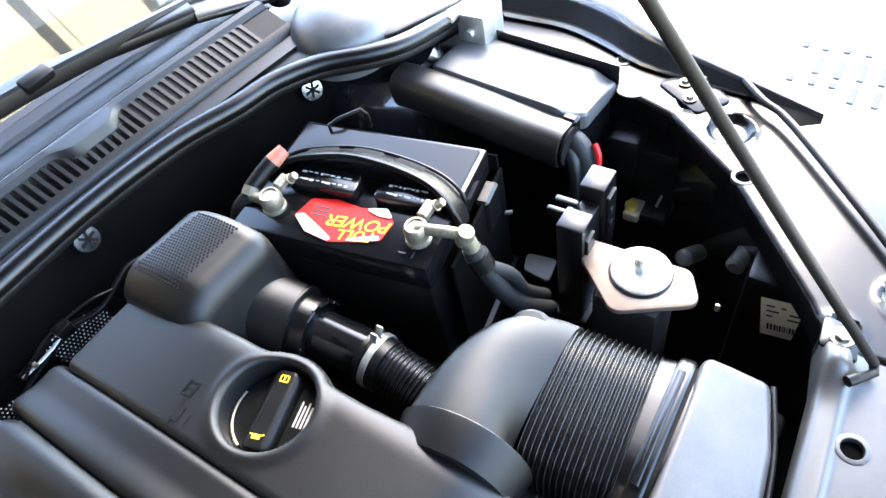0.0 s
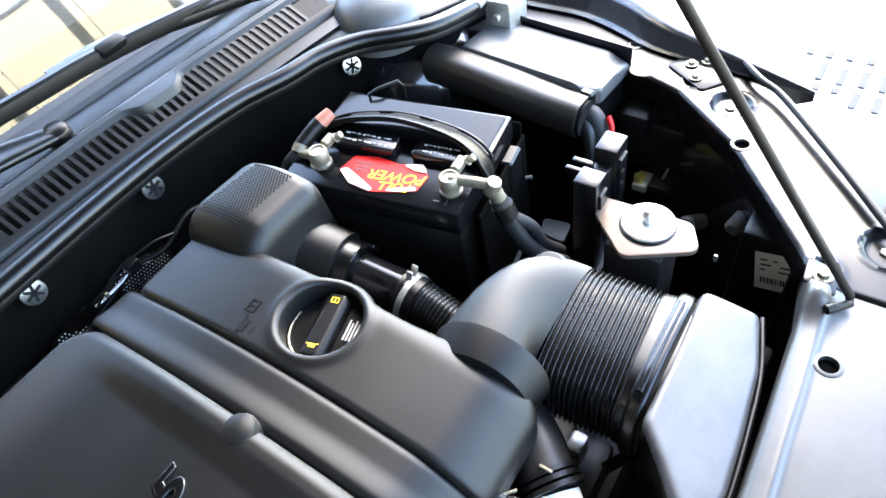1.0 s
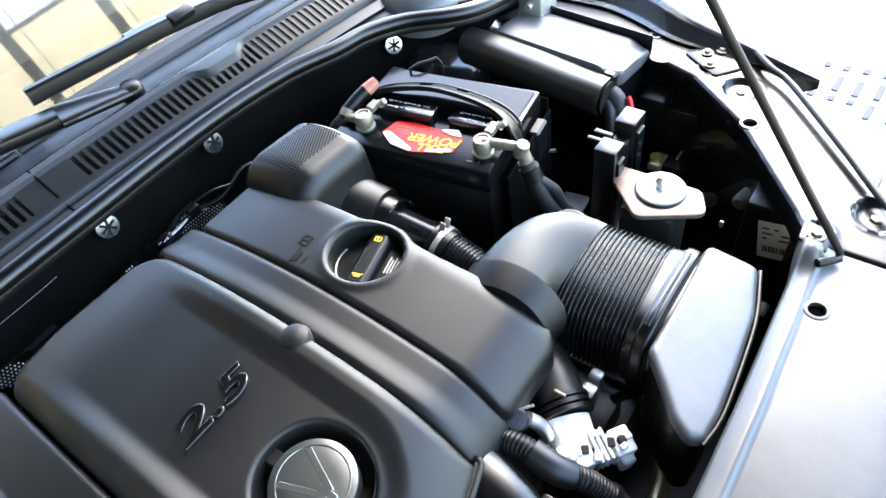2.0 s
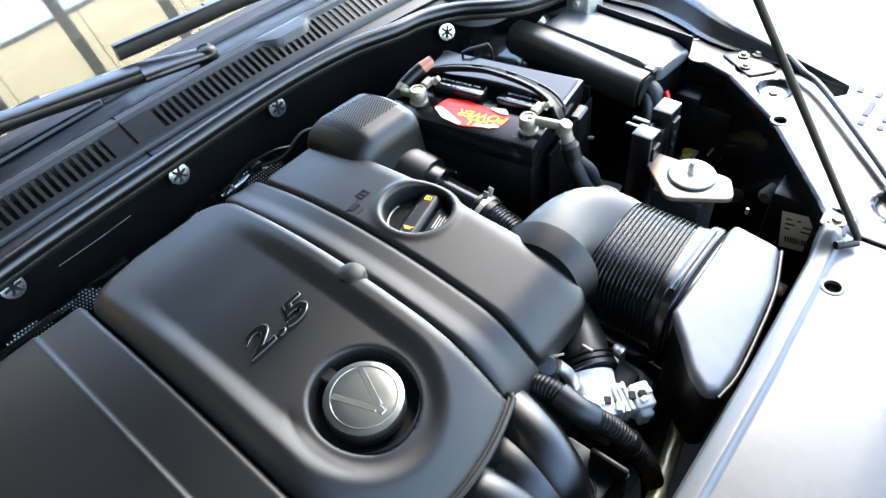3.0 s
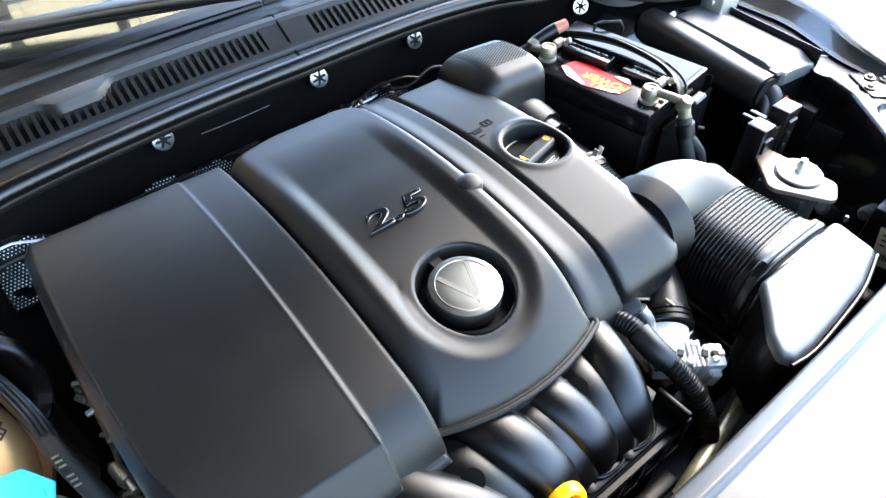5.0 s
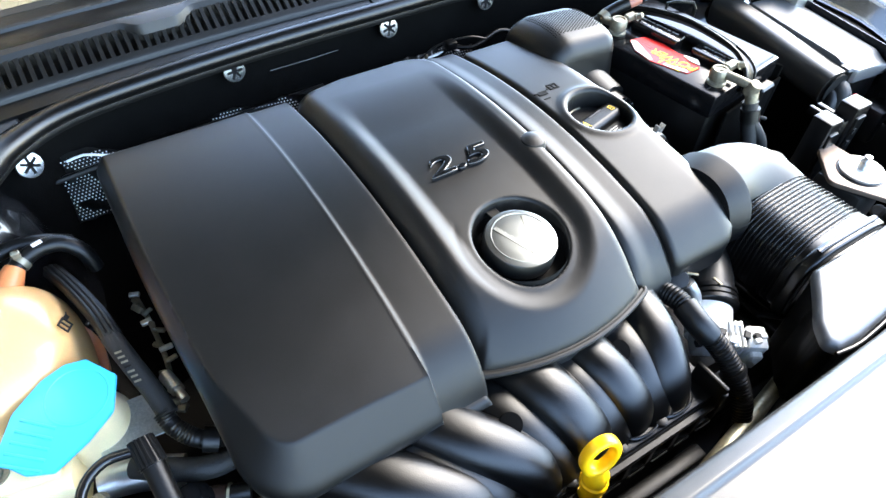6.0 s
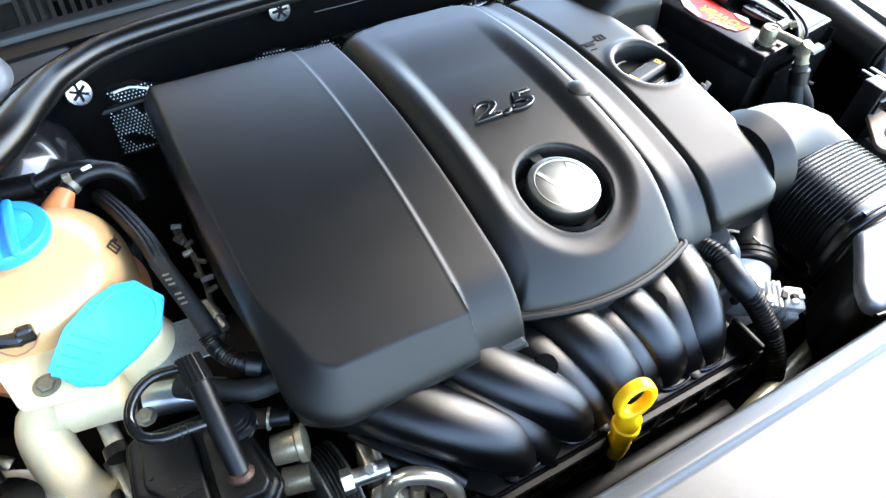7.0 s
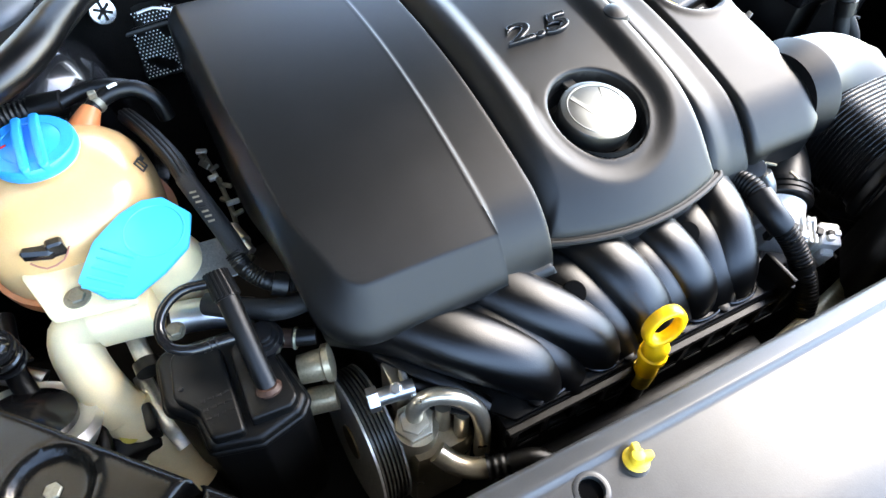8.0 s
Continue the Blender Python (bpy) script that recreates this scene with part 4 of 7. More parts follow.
tagged(ob, kind="stuff")
part("outlet", tube([(0.226, 0.520, 0.8565), (0.233, 0.492, 0.848), (0.241, 0.457, 0.8370)], lambda t: 0.0425 + 0.010 * max(0.0, 1 - t / 0.42) ** 2, 40, 0.003), cover_plastic, reso)
part("outlet_rim", tube([(0.2410, 0.4575, 0.8361), (0.2413, 0.4545, 0.8354)], 0.0428, 32, 0.003), cover_plastic, reso)
part("collar", tube([(0.241, 0.457, 0.8350), (0.2445, 0.434, 0.8310)], 0.0365, 32, 0.004), smooth_plastic, reso)
for a in (-75, -40, -5, 30, 65):
    c = Vector((0.245, 0.4325, 0.8305)) + 0.0345 * Vector((math.sin(radians(a)), 0, math.cos(radians(a))))
    part("collar_tooth", box(-0.007, 0.007, -0.006, 0.004, -0.002, 0.0018, 0.0007, 1, Matrix.Translation(c) @ Matrix.Rotation(radians(a), 4, "Y")), smooth_plastic, reso)
part("stub", tube([(0.244, 0.44, 0.8310), (0.2485, 0.366, 0.8235)], 0.0262, 28, 0.004), gloss_plastic, reso)
for k in range(3):
    part("stamp_line", box(-0.008, 0.008, -0.0014, 0.0014, 0, 0.0006, m=axis_pose((0.238, 0.402 - 0.006 * k, 0.8515 - 0.001 * k), (-0.45, 0.1, 1), 90)), dull_plastic, reso)

crank = thing("breather_hose", (0.25, 0.31, 0.78), "corrugated black rubber hose held by a pale spring clamp", "hose")
part("corrugation", tube([(0.2475, 0.352, 0.8210), (0.2440, 0.31, 0.8110), (0.238, 0.265, 0.7960), (0.228, 0.22, 0.775)], ribbed(0.0275, 0.0028, 30, 0.8), 32, 0.0005), bellows_rubber, crank, sharp=180)
part("cuff", tube([(0.2485, 0.374, 0.8245), (0.2472, 0.348, 0.8205)], 0.0285, 28, 0.003), rubber, crank)
part("cuff_ring", tube([(0.2483, 0.371, 0.8240), (0.2482, 0.368, 0.8236)], 0.0298, 28, 0.002), rubber, crank)
part("clamp", tube([(0.2481, 0.3645, 0.8231), (0.2478, 0.3575, 0.8220)], 0.0300, 28, 0.003), zinc, crank, "pale steel spring clamp")
for dx in (-0.004, 0.006):
    part("clamp_ear", box(-0.0012, 0.0012, -0.004, 0.004, 0, 0.011, 0.0005, 1, Matrix.Translation((0.256 + dx, 0.3605, 0.8500)) @ Matrix.Rotation(radians(25), 4, "Y")), zinc, crank)

elbow = thing("intake_elbow", (0.25, 0.24, 0.75), "large black plastic intake elbow leading to a bellows", "duct")
part("collar", lathe([(0.052, -0.030), (0.060, -0.004), (0.0605, 0.0), (0.058, 0.0015), (0.050, 0.001)], axis_pose((0.200, 0.224, 0.858), (1, 0.08, -0.05)), 56), duct_plastic, elbow)
bend = bmesh.new()
rings = []
for i in range(41):
    t = i / 40
    out_pt = Vector((0.178, 0.2805)) * (1 - t) ** 2 + Vector((0.350, 0.292)) * 2 * t * (1 - t) + Vector((0.3610, 0.1885)) * t * t
    in_pt = Vector((0.178, 0.170)).lerp(Vector((0.2070, 0.1885)), t)
    mid, half = (out_pt + in_pt) / 2, (out_pt - in_pt) / 2
    z, hz, pw = 0.857 - 0.0434 * t ** 1.3, 0.0545 + 0.001 * t + 0.006 * math.sin(math.pi * t), 2.0 + 1.4 * t
    ring = []
    for k in range(56):
        c, s = math.cos(2 * math.pi * k / 56), math.sin(2 * math.pi * k / 56)
        c, s = math.copysign(abs(c) ** (2 / pw), c), math.copysign(abs(s) ** (2 / pw), s)
        ring.append(bend.verts.new((mid.x + half.x * c, mid.y + half.y * c, z + hz * s)))
    rings.append(ring)
for a, b in zip(rings, rings[1:]):
    for k in range(56):
        bend.faces.new((a[k], a[(k + 1) % 56], b[(k + 1) % 56], b[k]))
part("bend", bend, duct_plastic, elbow)
part("top_boss", lathe([(0.022, -0.02), (0.020, 0.0), (0.014, 0.006), (0, 0.007)], Matrix.Translation((0.326, 0.226, 0.866)), 28), duct_plastic, elbow)
part("bellows", tube([(0.284, 0.189, 0.8136), (0.288, 0.108, 0.8126)], ribbed(0.0775, 0.0048, 15, 0.8), 72, 0.0004, 0.72, power=3.4, smooth=True), bellows_rubber, elbow, "finely ribbed bellows", sharp=180)

snout = thing("intake_duct", (0.28, 0.04, 0.78), "flat black plastic intake duct, its top coloured paler for sky sheen", "duct")
part("cuff", tube([(0.288, 0.109, 0.8126), (0.2885, 0.096, 0.8125)], lambda t: 0.0755 + 0.002 * t, 56, 0.002, 0.72, power=3.4), smooth_plastic, snout, "plain cuff at the end of the bellows")
part("flange", tube([(0.289, 0.0965, 0.8125), (0.289, 0.0955, 0.8125), (0.289, 0.0835, 0.8125), (0.289, 0.0825, 0.8125)], lambda t: 0.0815 - 0.002 * abs(2 * t - 1) ** 4, 56, 0.001, 0.72, power=3.6), smooth_plastic, snout)
part("clip_bar", tube([(0.340, 0.0905, 0.8710), (0.300, 0.0905, 0.8722), (0.255, 0.0905, 0.8722), (0.232, 0.0905, 0.8700)], 0.0034, 12, 0.004, 0.5), gloss_plastic, snout, "slim clip bar on the flange")
part("groove_ring", tube([(0.289, 0.0825, 0.8125), (0.289, 0.079, 0.8125)], 0.077, 56, 0.002, 0.70, power=3.6), well_plastic, snout)
part("neck", tube([(0.289, 0.10, 0.8125), (0.289, 0.07, 0.8125)], 0.075, 40, 0.004, 0.70, power=3.6), smooth_plastic, snout)
SN = rounded([(0.210, 0.078), (0.367, 0.080), (0.371, 0.024), (0.312, 0.0075), (0.250, 0.001), (0.190, -0.003), (0.158, -0.001), (0.149, 0.012), (0.160, 0.032), (0.186, 0.055)],
             [0.012, 0.012, 0.010, 0.06, 0.08, 0.05, 0.010, 0.010, 0.03, 0.03], 5)


def snout_in(x, y):
    return sd_poly(x, y, SN)


def snout_top(x, y):
    return 0.8665 - 0.23 * np.maximum(0.074 - y, 0)


# lid coloured paler than the black body to imitate sky sheen
shell_part("lid", snout, sky_sheen_plastic, snout_in, (0.14, 0.385, -0.012, 0.09), snout_top, 0.007, lambda x, y: float(snout_top(np.array(x), np.array(y))) - 0.014, res=0.0025, label="lid with a pale dusted base standing in for mirrored sky")
shell_part("body", snout, grimy_plastic, lambda x, y: snout_in(x, y) - 0.0025, (0.14, 0.385, -0.012, 0.09), lambda x, y: snout_top(x, y) - 0.0125, 0.003, lambda x, y: 0.735, res=0.003)
FR = [(0.156, 0.000, 0.8405), (0.19, -0.0045, 0.8405), (0.25, -0.001, 0.8418), (0.312, 0.006, 0.8435), (0.371, 0.022, 0.8475)]
part("rim", tube([(x, y - 0.0005, z) for x, y, z in FR], 0.0026, 10, 0.01), smooth_plastic, snout)
part("side_shell", box(0.360, 0.385, 0.0, 0.06, 0.74, 0.79, 0.006), grimy_plastic, snout)

# throttle body and its plugs
throttle = thing("throttle_body", (0.13, 0.12, 0.72), "cast aluminium throttle body with pale plugs", "throttle body")
part("pipe", tube([(0.205, 0.215, 0.79), (0.175, 0.170, 0.79), (0.150, 0.142, 0.785)], 0.030, 28, 0.006), dark_metal, throttle)
for k, rr in ((0.0, 0.034), (0.30, 0.0335), (0.62, 0.034)):
    a, b = Vector((0.152, 0.146, 0.786)), Vector((0.138, 0.128, 0.781))
    part("band", tube([a.lerp(b, k), a.lerp(b, k + 0.2)], rr, 28, 0.003), rubber, throttle)
part("band_screw", box(-0.0018, 0.0018, -0.007, 0.007, 0.032, 0.036, 0.001, 1, Matrix.Translation((0.147, 0.14, 0.784))), lead, throttle)
part("body", tube([(0.140, 0.131, 0.781), (0.116, 0.106, 0.770)], 0.027, 28, 0.006), alloy, throttle)
tm = Matrix.Translation((0.118, 0.092, 0.785)) @ Matrix.Rotation(radians(-35), 4, "Z") @ Matrix.Rotation(radians(12), 4, "X")
part("plug", box(-0.030, 0.004, -0.013, 0.016, -0.03, 0.008, 0.003, 2, tm), alloy, throttle)
for k in range(3):
    part("plug_rib", box(-0.002, 0.0015, -0.015, 0.018, -0.03, 0.011, 0.001, 1, tm @ Matrix.Translation((0.008 + 0.006 * k, 0, 0))), alloy, throttle)
part("plug", box(0.024, 0.046, -0.016, 0.012, -0.03, 0.012, 0.003, 2, tm), alloy, throttle)
part("plug_step", box(0.028, 0.042, -0.024, -0.014, -0.03, 0.002, 0.002, 1, tm), alloy, throttle)
random.seed(21)
for k in range(9):
    m = tm @ Matrix.Translation((-0.03 + 0.009 * k, random.uniform(-0.014, 0.016), 0.010)) @ Matrix.Rotation(random.uniform(-0.4, 0.4), 4, "Z")
    part("lug", box(-0.004, 0.004, -random.uniform(0.002, 0.006), 0.004, -0.012, random.uniform(0.0, 0.008), 0.0012, 1, m), alloy if k % 3 else dark_metal, throttle)
part("screw", bolt(tm @ Vector((-0.018, 0.0, 0.010)), (-0.1, -0.2, 1), 0.0045, 0.005, 1.3), bright_metal, throttle)
part("screw", bolt(tm @ Vector((0.034, -0.002, 0.012)), (-0.1, -0.2, 1), 0.004, 0.004, 1.3), dark_metal, throttle)
sens = thing("pressure_sensor", (0.09, 0.15, 0.80), "small bright sensor with a black cap beside the cover", "sensor")
part("cap", lathe([(0.013, -0.012), (0.013, 0.004), (0.010, 0.008), (0, 0.009)], axis_pose((0.090, 0.157, 0.838), (-0.3, -0.4, 0.8)), 24), rubber, sens)
part("body", tube([(0.097, 0.148, 0.838), (0.104, 0.138, 0.822), (0.107, 0.132, 0.80)], 0.0075, 14), bright_metal, sens)
part("lever", tube([(0.100, 0.155, 0.846), (0.109, 0.147, 0.846)], 0.0015, 8), lead, sens)
loom = thing("wiring_conduit", (0.09, 0.07, 0.70), "split corrugated black wiring conduit", "conduit")
part("sleeve", tube([(0.066, 0.165, 0.832), (0.069, 0.135, 0.838), (0.070, 0.1025, 0.830), (0.084, 0.073, 0.807), (0.091, 0.043, 0.777), (0.090, 0.022, 0.742), (0.085, 0.012, 0.69)], ribbed(0.0125, 0.0011, 62), 18, 0.0010), grimy_plastic, loom)
part("tape", tube([(0.0695, 0.128, 0.8375), (0.0700, 0.1025, 0.8300), (0.0755, 0.090, 0.8215)], 0.0142, 20), rubber, loom, "smooth black tape wrapping")
part("cable_tie", tube([(0.0885, 0.055, 0.7900), (0.0895, 0.0515, 0.7865)], 0.0148, 18), dull_plastic, loom)
single("coolant_pipe", tube([(0.205, 0.038, 0.715), (0.188, 0.032, 0.725), (0.12, 0.018, 0.732), (0.05, 0.005, 0.735), (0.02, 0.0, 0.72)], 0.0095, 16), pipe_metal, "brassy steel coolant pipe running behind the carrier", "pipe")
single("cast_lug", join(box(0.245, 0.275, 0.15, 0.172, 0.56, 0.633, 0.006), box(0.285, 0.305, 0.155, 0.175, 0.56, 0.622, 0.006)), cast_metal, "rough cast aluminium lugs deep in the bay", "engine block")
gear = thing("gearbox", (0.3, 0.3, 0.4), "dark gearbox casting under the battery", "gearbox")
part("casing", box(0.17, 0.46, 0.10, 0.50, 0.40, 0.57, 0.03), dark_metal, gear)
part("boss", box(0.20, 0.30, 0.12, 0.24, 0.5, 0.60, 0.02), dark_metal, gear)
for k in range(5):
    part("rib", box(0.32 + 0.026 * k, 0.325 + 0.026 * k, 0.10, 0.34, 0.565, 0.585, 0.002, 1), dark_metal, gear)
single("front_bracket", tube([(0.19, 0.10, 0.775), (0.235, 0.075, 0.76), (0.26, 0.05, 0.73)], 0.006, 10, flat=0.5), dull_plastic, "bent black bracket under the intake duct", "bracket")

# ---------------------------------------------------------------- intake manifold in front of the cover
mani = thing("intake_manifold", (-0.13, 0.10, 0.70), "black plastic intake manifold with five curved runners", "intake manifold")
RUN = [(-0.343, -0.232, 0.0335), (-0.256, -0.164, 0.0325), (-0.137, -0.105, 0.0335), (-0.067, -0.043, 0.0285), (0.030, 0.005, 0.0295)]
for xs, xe, rr in RUN:
    xm = lambda t: xs + (xe - xs) * t
    part("runner", tube([(xm(-0.3), 0.205, 0.812), (xm(0.05), 0.165, 0.826), (xm(0.4), 0.124, 0.824), (xm(0.75), 0.093, 0.810), (xm(0.95), 0.079, 0.793), (xm(1.0), 0.076, 0.765)],
                        lambda t, rr=rr: rr * (1 - 0.14 * t), 32, 0.005, 0.93, power=2.35), runner_plastic, mani)
    shoulder = [(xm(u) + rr * 0.84, y, z + rr * 0.45) for u, y, z in ((0.05, 0.165, 0.826), (0.4, 0.124, 0.823), (0.75, 0.093, 0.806), (0.95, 0.080, 0.786))]
    part("mould_seam", tube(shoulder, 0.0013, 6, 0.005), runner_plastic, mani)
    seat = [(xe + dx, y, 0.7845) for dx, y in ((-0.0305, 0.092), (-0.0290, 0.068), (-0.018, 0.0535), (0.0, 0.0495), (0.018, 0.0535), (0.0290, 0.068), (0.0305, 0.092))]
    part("seat_rim", tube(seat, 0.0019, 8, 0.003, 1.3), gloss_plastic, mani, "bright moulded rim round the runner's foot")
for k, (a, b) in enumerate(zip(RUN, RUN[1:])):
    xs, xe = a[0] * 0.42 + b[0] * 0.58, a[1] * 0.5 + b[1] * 0.5
    xm = lambda t: xs + (xe - xs) * t
    part("web", tube([(xm(-0.2), 0.20, 0.802), (xm(0.1), 0.16, 0.818), (xm(0.45), 0.118, 0.8165), (xm(0.8), 0.084, 0.797), (xm(1.0), 0.066, 0.765)], 0.0265, 24, 0.005, 0.80, power=2.6), runner_plastic, mani)
    if k in (1, 3):
        q = Vector((-0.179, 0.111, 0.8400)) if k == 1 else Vector((-0.033, 0.120, 0.8385))
        # no hole is cut: a black disc gives the opening's shade
        part("opening", lathe([(0.0114, -0.008), (0.0114, -0.0008), (0.0108, -0.0004), (0, -0.0004)], axis_pose(q, (-0.1, -0.38, 1)), 28), gap_shade_black, mani, "black disc for the shade in a round opening")
part("side_web", tube([(-0.345, 0.122, 0.782), (-0.315, 0.096, 0.782), (-0.295, 0.080, 0.775), (-0.285, 0.07, 0.765)], 0.012, 16, 0.006), runner_plastic, mani)
part("flange", prism(rounded([(-0.292, 0.066), (-0.274, 0.0465), (0.050, 0.0465), (0.062, 0.056), (0.062, 0.11), (-0.292, 0.11)][::-1], 0.005, 3), 0.776, 0.7825, 0.0015), grimy_plastic, mani)
part("plenum", box(-0.285, 0.05, 0.044, 0.16, 0.62, 0.776, 0.004), well_plastic, mani)
for z in (0.7705, 0.742):
    part("rail", box(-0.285, 0.058, 0.0365, 0.045, z, z + 0.0045, 0.0015, 1), dull_plastic, mani)
for i in range(11):
    x = -0.283 + 0.0335 * i
    part("rib", box(x, x + 0.0085, 0.0355, 0.0445, 0.745, 0.773, 0.0012, 1), grimy_plastic, mani)
    part("window_sill", box(x + 0.0095, x + 0.0325, 0.0335, 0.0350, 0.7435, 0.7465, 0.0005, 1), smooth_plastic, mani)
part("lower_ledge", box(-0.28, 0.035, 0.012, 0.03, 0.705, 0.722, 0.003), grimy_plastic, mani)
for x in (-0.262, -0.158, -0.092, -0.035):
    part("ear", lathe([(0.007, 0), (0.007, 0.005), (0.004, 0.006), (0, 0.006)], Matrix.Translation((x + 0.014, 0.054, 0.782)), 18), grimy_plastic, mani)
part("end_bracket", join(box(0.050, 0.056, 0.036, 0.078, 0.765, 0.806, 0.002), box(0.048, 0.056, 0.034, 0.039, 0.765, 0.798, 0.002)), grimy_plastic, mani)

# oil dipstick
dip_stick = thing("oil_dipstick", (-0.130, 0.036, 0.74), "yellow oil dipstick with a ring handle", "dipstick")
rv = Vector((0.38, 0.10, 0.92)).normalized()
ru = Vector((0.90, -0.28, -0.34)).normalized()
ring_axis = ru.cross(rv)
ring = [Vector((-0.1355, 0.041, 0.853)) + ru * 0.0150 * math.cos(2 * math.pi * i / 24) + rv * 0.0195 * math.sin(2 * math.pi * i / 24) for i in range(25)]
part("handle", tube(ring, 0.0036, 14, 0.003, 1.75, up=ring_axis, power=3), yellow_plastic, dip_stick)
part("plug", lathe([(0.0105, -0.045), (0.0112, -0.022), (0.0135, -0.02), (0.0135, -0.014), (0.0118, -0.012), (0.0125, -0.002), (0.010, 0.004), (0.006, 0.010)], axis_pose((-0.134, 0.038, 0.823), (0, 0.08, 1)), 22), yellow_plastic, dip_stick)
part("collar", lathe([(0.010, -0.03), (0.0115, -0.012), (0.0118, 0.0)], axis_pose((-0.131, 0.037, 0.779), (0, 0.08, 1)), 22), yellow_dirty, dip_stick, "grimy yellow tube end")
part("guide", tube([(-0.131, 0.036, 0.765), (-0.130, 0.030, 0.60)], 0.009, 14), dull_plastic, dip_stick)

# engine block and head beneath
block = thing("engine_block", (-0.1, 0.35, 0.4), "dark grimy engine block under the cover", "engine block")
part("block", box(-0.36, 0.12, 0.12, 0.56, 0.36, 0.74, 0.02), dark_metal, block)
part("head", box(-0.37, 0.14, 0.20, 0.57, 0.74, 0.815, 0.012), dull_plastic, block)

# ---------------------------------------------------------------- battery
BM = Matrix.Translation((0.322, 0.333, 0)) @ Matrix.Rotation(radians(9), 4, "Z")
bat = thing("battery", BM @ Vector((0.0875, 0.118, 0.70)), "black car battery with a torn red and yellow sticker", "battery")
part("case", box(0.003, 0.171, 0.003, 0.233, 0.70, 0.868, 0.004, 2, BM), dull_plastic, bat)
part("lid", box(0, 0.174, 0, 0.236, 0.864, 0.899, 0.004, 2, BM), battery_plastic, bat)
part("lid_ridge", box(0.100, 0.168, 0.006, 0.23, 0.898, 0.9015, 0.0015, 1, BM), battery_plastic, bat)
for v0, v1, u0, u1 in ((0.110, 0.198, 0.064, 0.094), (0.020, 0.090, 0.066, 0.094)):
    pad = part("vent_cover", prism(rounded([(u0, v0), (u1, v0 + 0.004), (u1, v1 - 0.004), (u0, v1)], 0.008, 4), 0.899, 0.911, 0.002, m=BM), gloss_plastic, bat)
    for k in range(2):
        n = 9
        for i in range(n):
            w = (v1 - v0 - 0.024) / n
            part("print_mark", box(-0.0012 + 0.0008 * ((i * 7 + k) % 3), 0.0016, 0, w * (0.5 + 0.12 * ((i * 5 + 3 * k) % 4)), 0, 0.0003, m=BM @ Matrix.Translation((u0 + 0.008 + 0.011 * k, v0 + 0.012 + w * i, 0.911))), ink_white, pad)
HD = [(0.082, 0.238, 0.880), (0.088, 0.228, 0.900), (0.100, 0.196, 0.914), (0.112, 0.14, 0.919), (0.111, 0.09, 0.919), (0.100, 0.035, 0.916), (0.086, 0.004, 0.905), (0.078, -0.006, 0.880)]
part("strap", tube([BM @ Vector(q) for q in HD], lambda t: 0.0150 + 0.004 * math.sin(math.pi * t), 20, 0.004, 0.20, up=(0.35, 0, 1), power=4), grimy_plastic, bat, "ribbed rubber carrying strap")
line = smooth_path([BM @ Vector(q) for q in HD], 0.004)
for f0, f1 in ((0.22, 0.39), (0.405, 0.575), (0.59, 0.76)):
    pts = line[int(f0 * len(line)):int(f1 * len(line))]
    seg = []
    for i, q in enumerate(pts):
        d = (pts[min(i + 1, len(pts) - 1)] - pts[max(i - 1, 0)]).normalized()
        side = d.cross(Vector((0.35, 0, 1))).normalized()
        seg.append(q + side.cross(d) * 0.0022)
    part("strap_slot", tube(seg, lambda t: 0.0095 * min(1, 8 * t, 8 * (1 - t)) + 0.0008, 12, 0.004, 0.20, up=(0.35, 0, 1), power=4), well_plastic, bat)
for row in (-1, 1):
    seg = []
    for i, q in enumerate(line):
        d = (line[min(i + 1, len(line) - 1)] - line[max(i - 1, 0)]).normalized()
        side = d.cross(Vector((0.35, 0, 1))).normalized()
        seg.append(q + side * 0.0135 * row + side.cross(d) * 0.0022)
    part("strap_edge", tube(seg[2:-2], 0.0022, 8, 0.006), grimy_plastic, bat)
for v in (0.022, 0.196):
    part("post", lathe([(0.0135, 0), (0.0135, 0.003), (0.0095, 0.005), (0.0088, 0.02), (0, 0.021)], BM @ Matrix.Translation((0.034, v, 0.8995)), 28), lead, bat)
part("lid_mark", join(box(-0.004, 0.004, -0.0008, 0.0008, 0, 0.0004, m=BM @ Matrix.Translation((0.014, 0.02, 0.899))), box(-0.0008, 0.0008, -0.004, 0.004, 0, 0.0004, m=BM @ Matrix.Translation((0.014, 0.032, 0.899)))), ink_black, bat)
# torn sticker with a curled corner
STK = [(0.030, 0.168), (0.057, 0.160), (0.062, 0.130), (0.057, 0.100), (0.062, 0.070), (0.046, 0.056), (0.021, 0.060), (0.013, 0.085), (0.006, 0.115), (0.012, 0.145)]
stk = part("sticker", prism(rounded(STK, 0.004, 3), 0.8993, 0.9003, m=BM), sticker_red, bat, "torn red sticker with yellow lettering")
part("torn_edge", prism(rounded([(0.030, 0.168), (0.034, 0.158), (0.020, 0.130), (0.010, 0.112), (0.006, 0.115), (0.012, 0.145)], 0.003, 3), 0.9003, 0.9016, m=BM), sticker_back, stk, "curled pale paper backing")
part("torn_edge", prism(rounded([(0.062, 0.070), (0.056, 0.095), (0.050, 0.076), (0.050, 0.058)], 0.003, 3), 0.9003, 0.9022, m=BM), sticker_back, stk)
part("torn_edge", prism(rounded([(0.021, 0.060), (0.026, 0.064), (0.017, 0.088), (0.011, 0.098), (0.013, 0.085)], 0.003, 3), 0.9003, 0.9014, m=BM), sticker_back, stk)
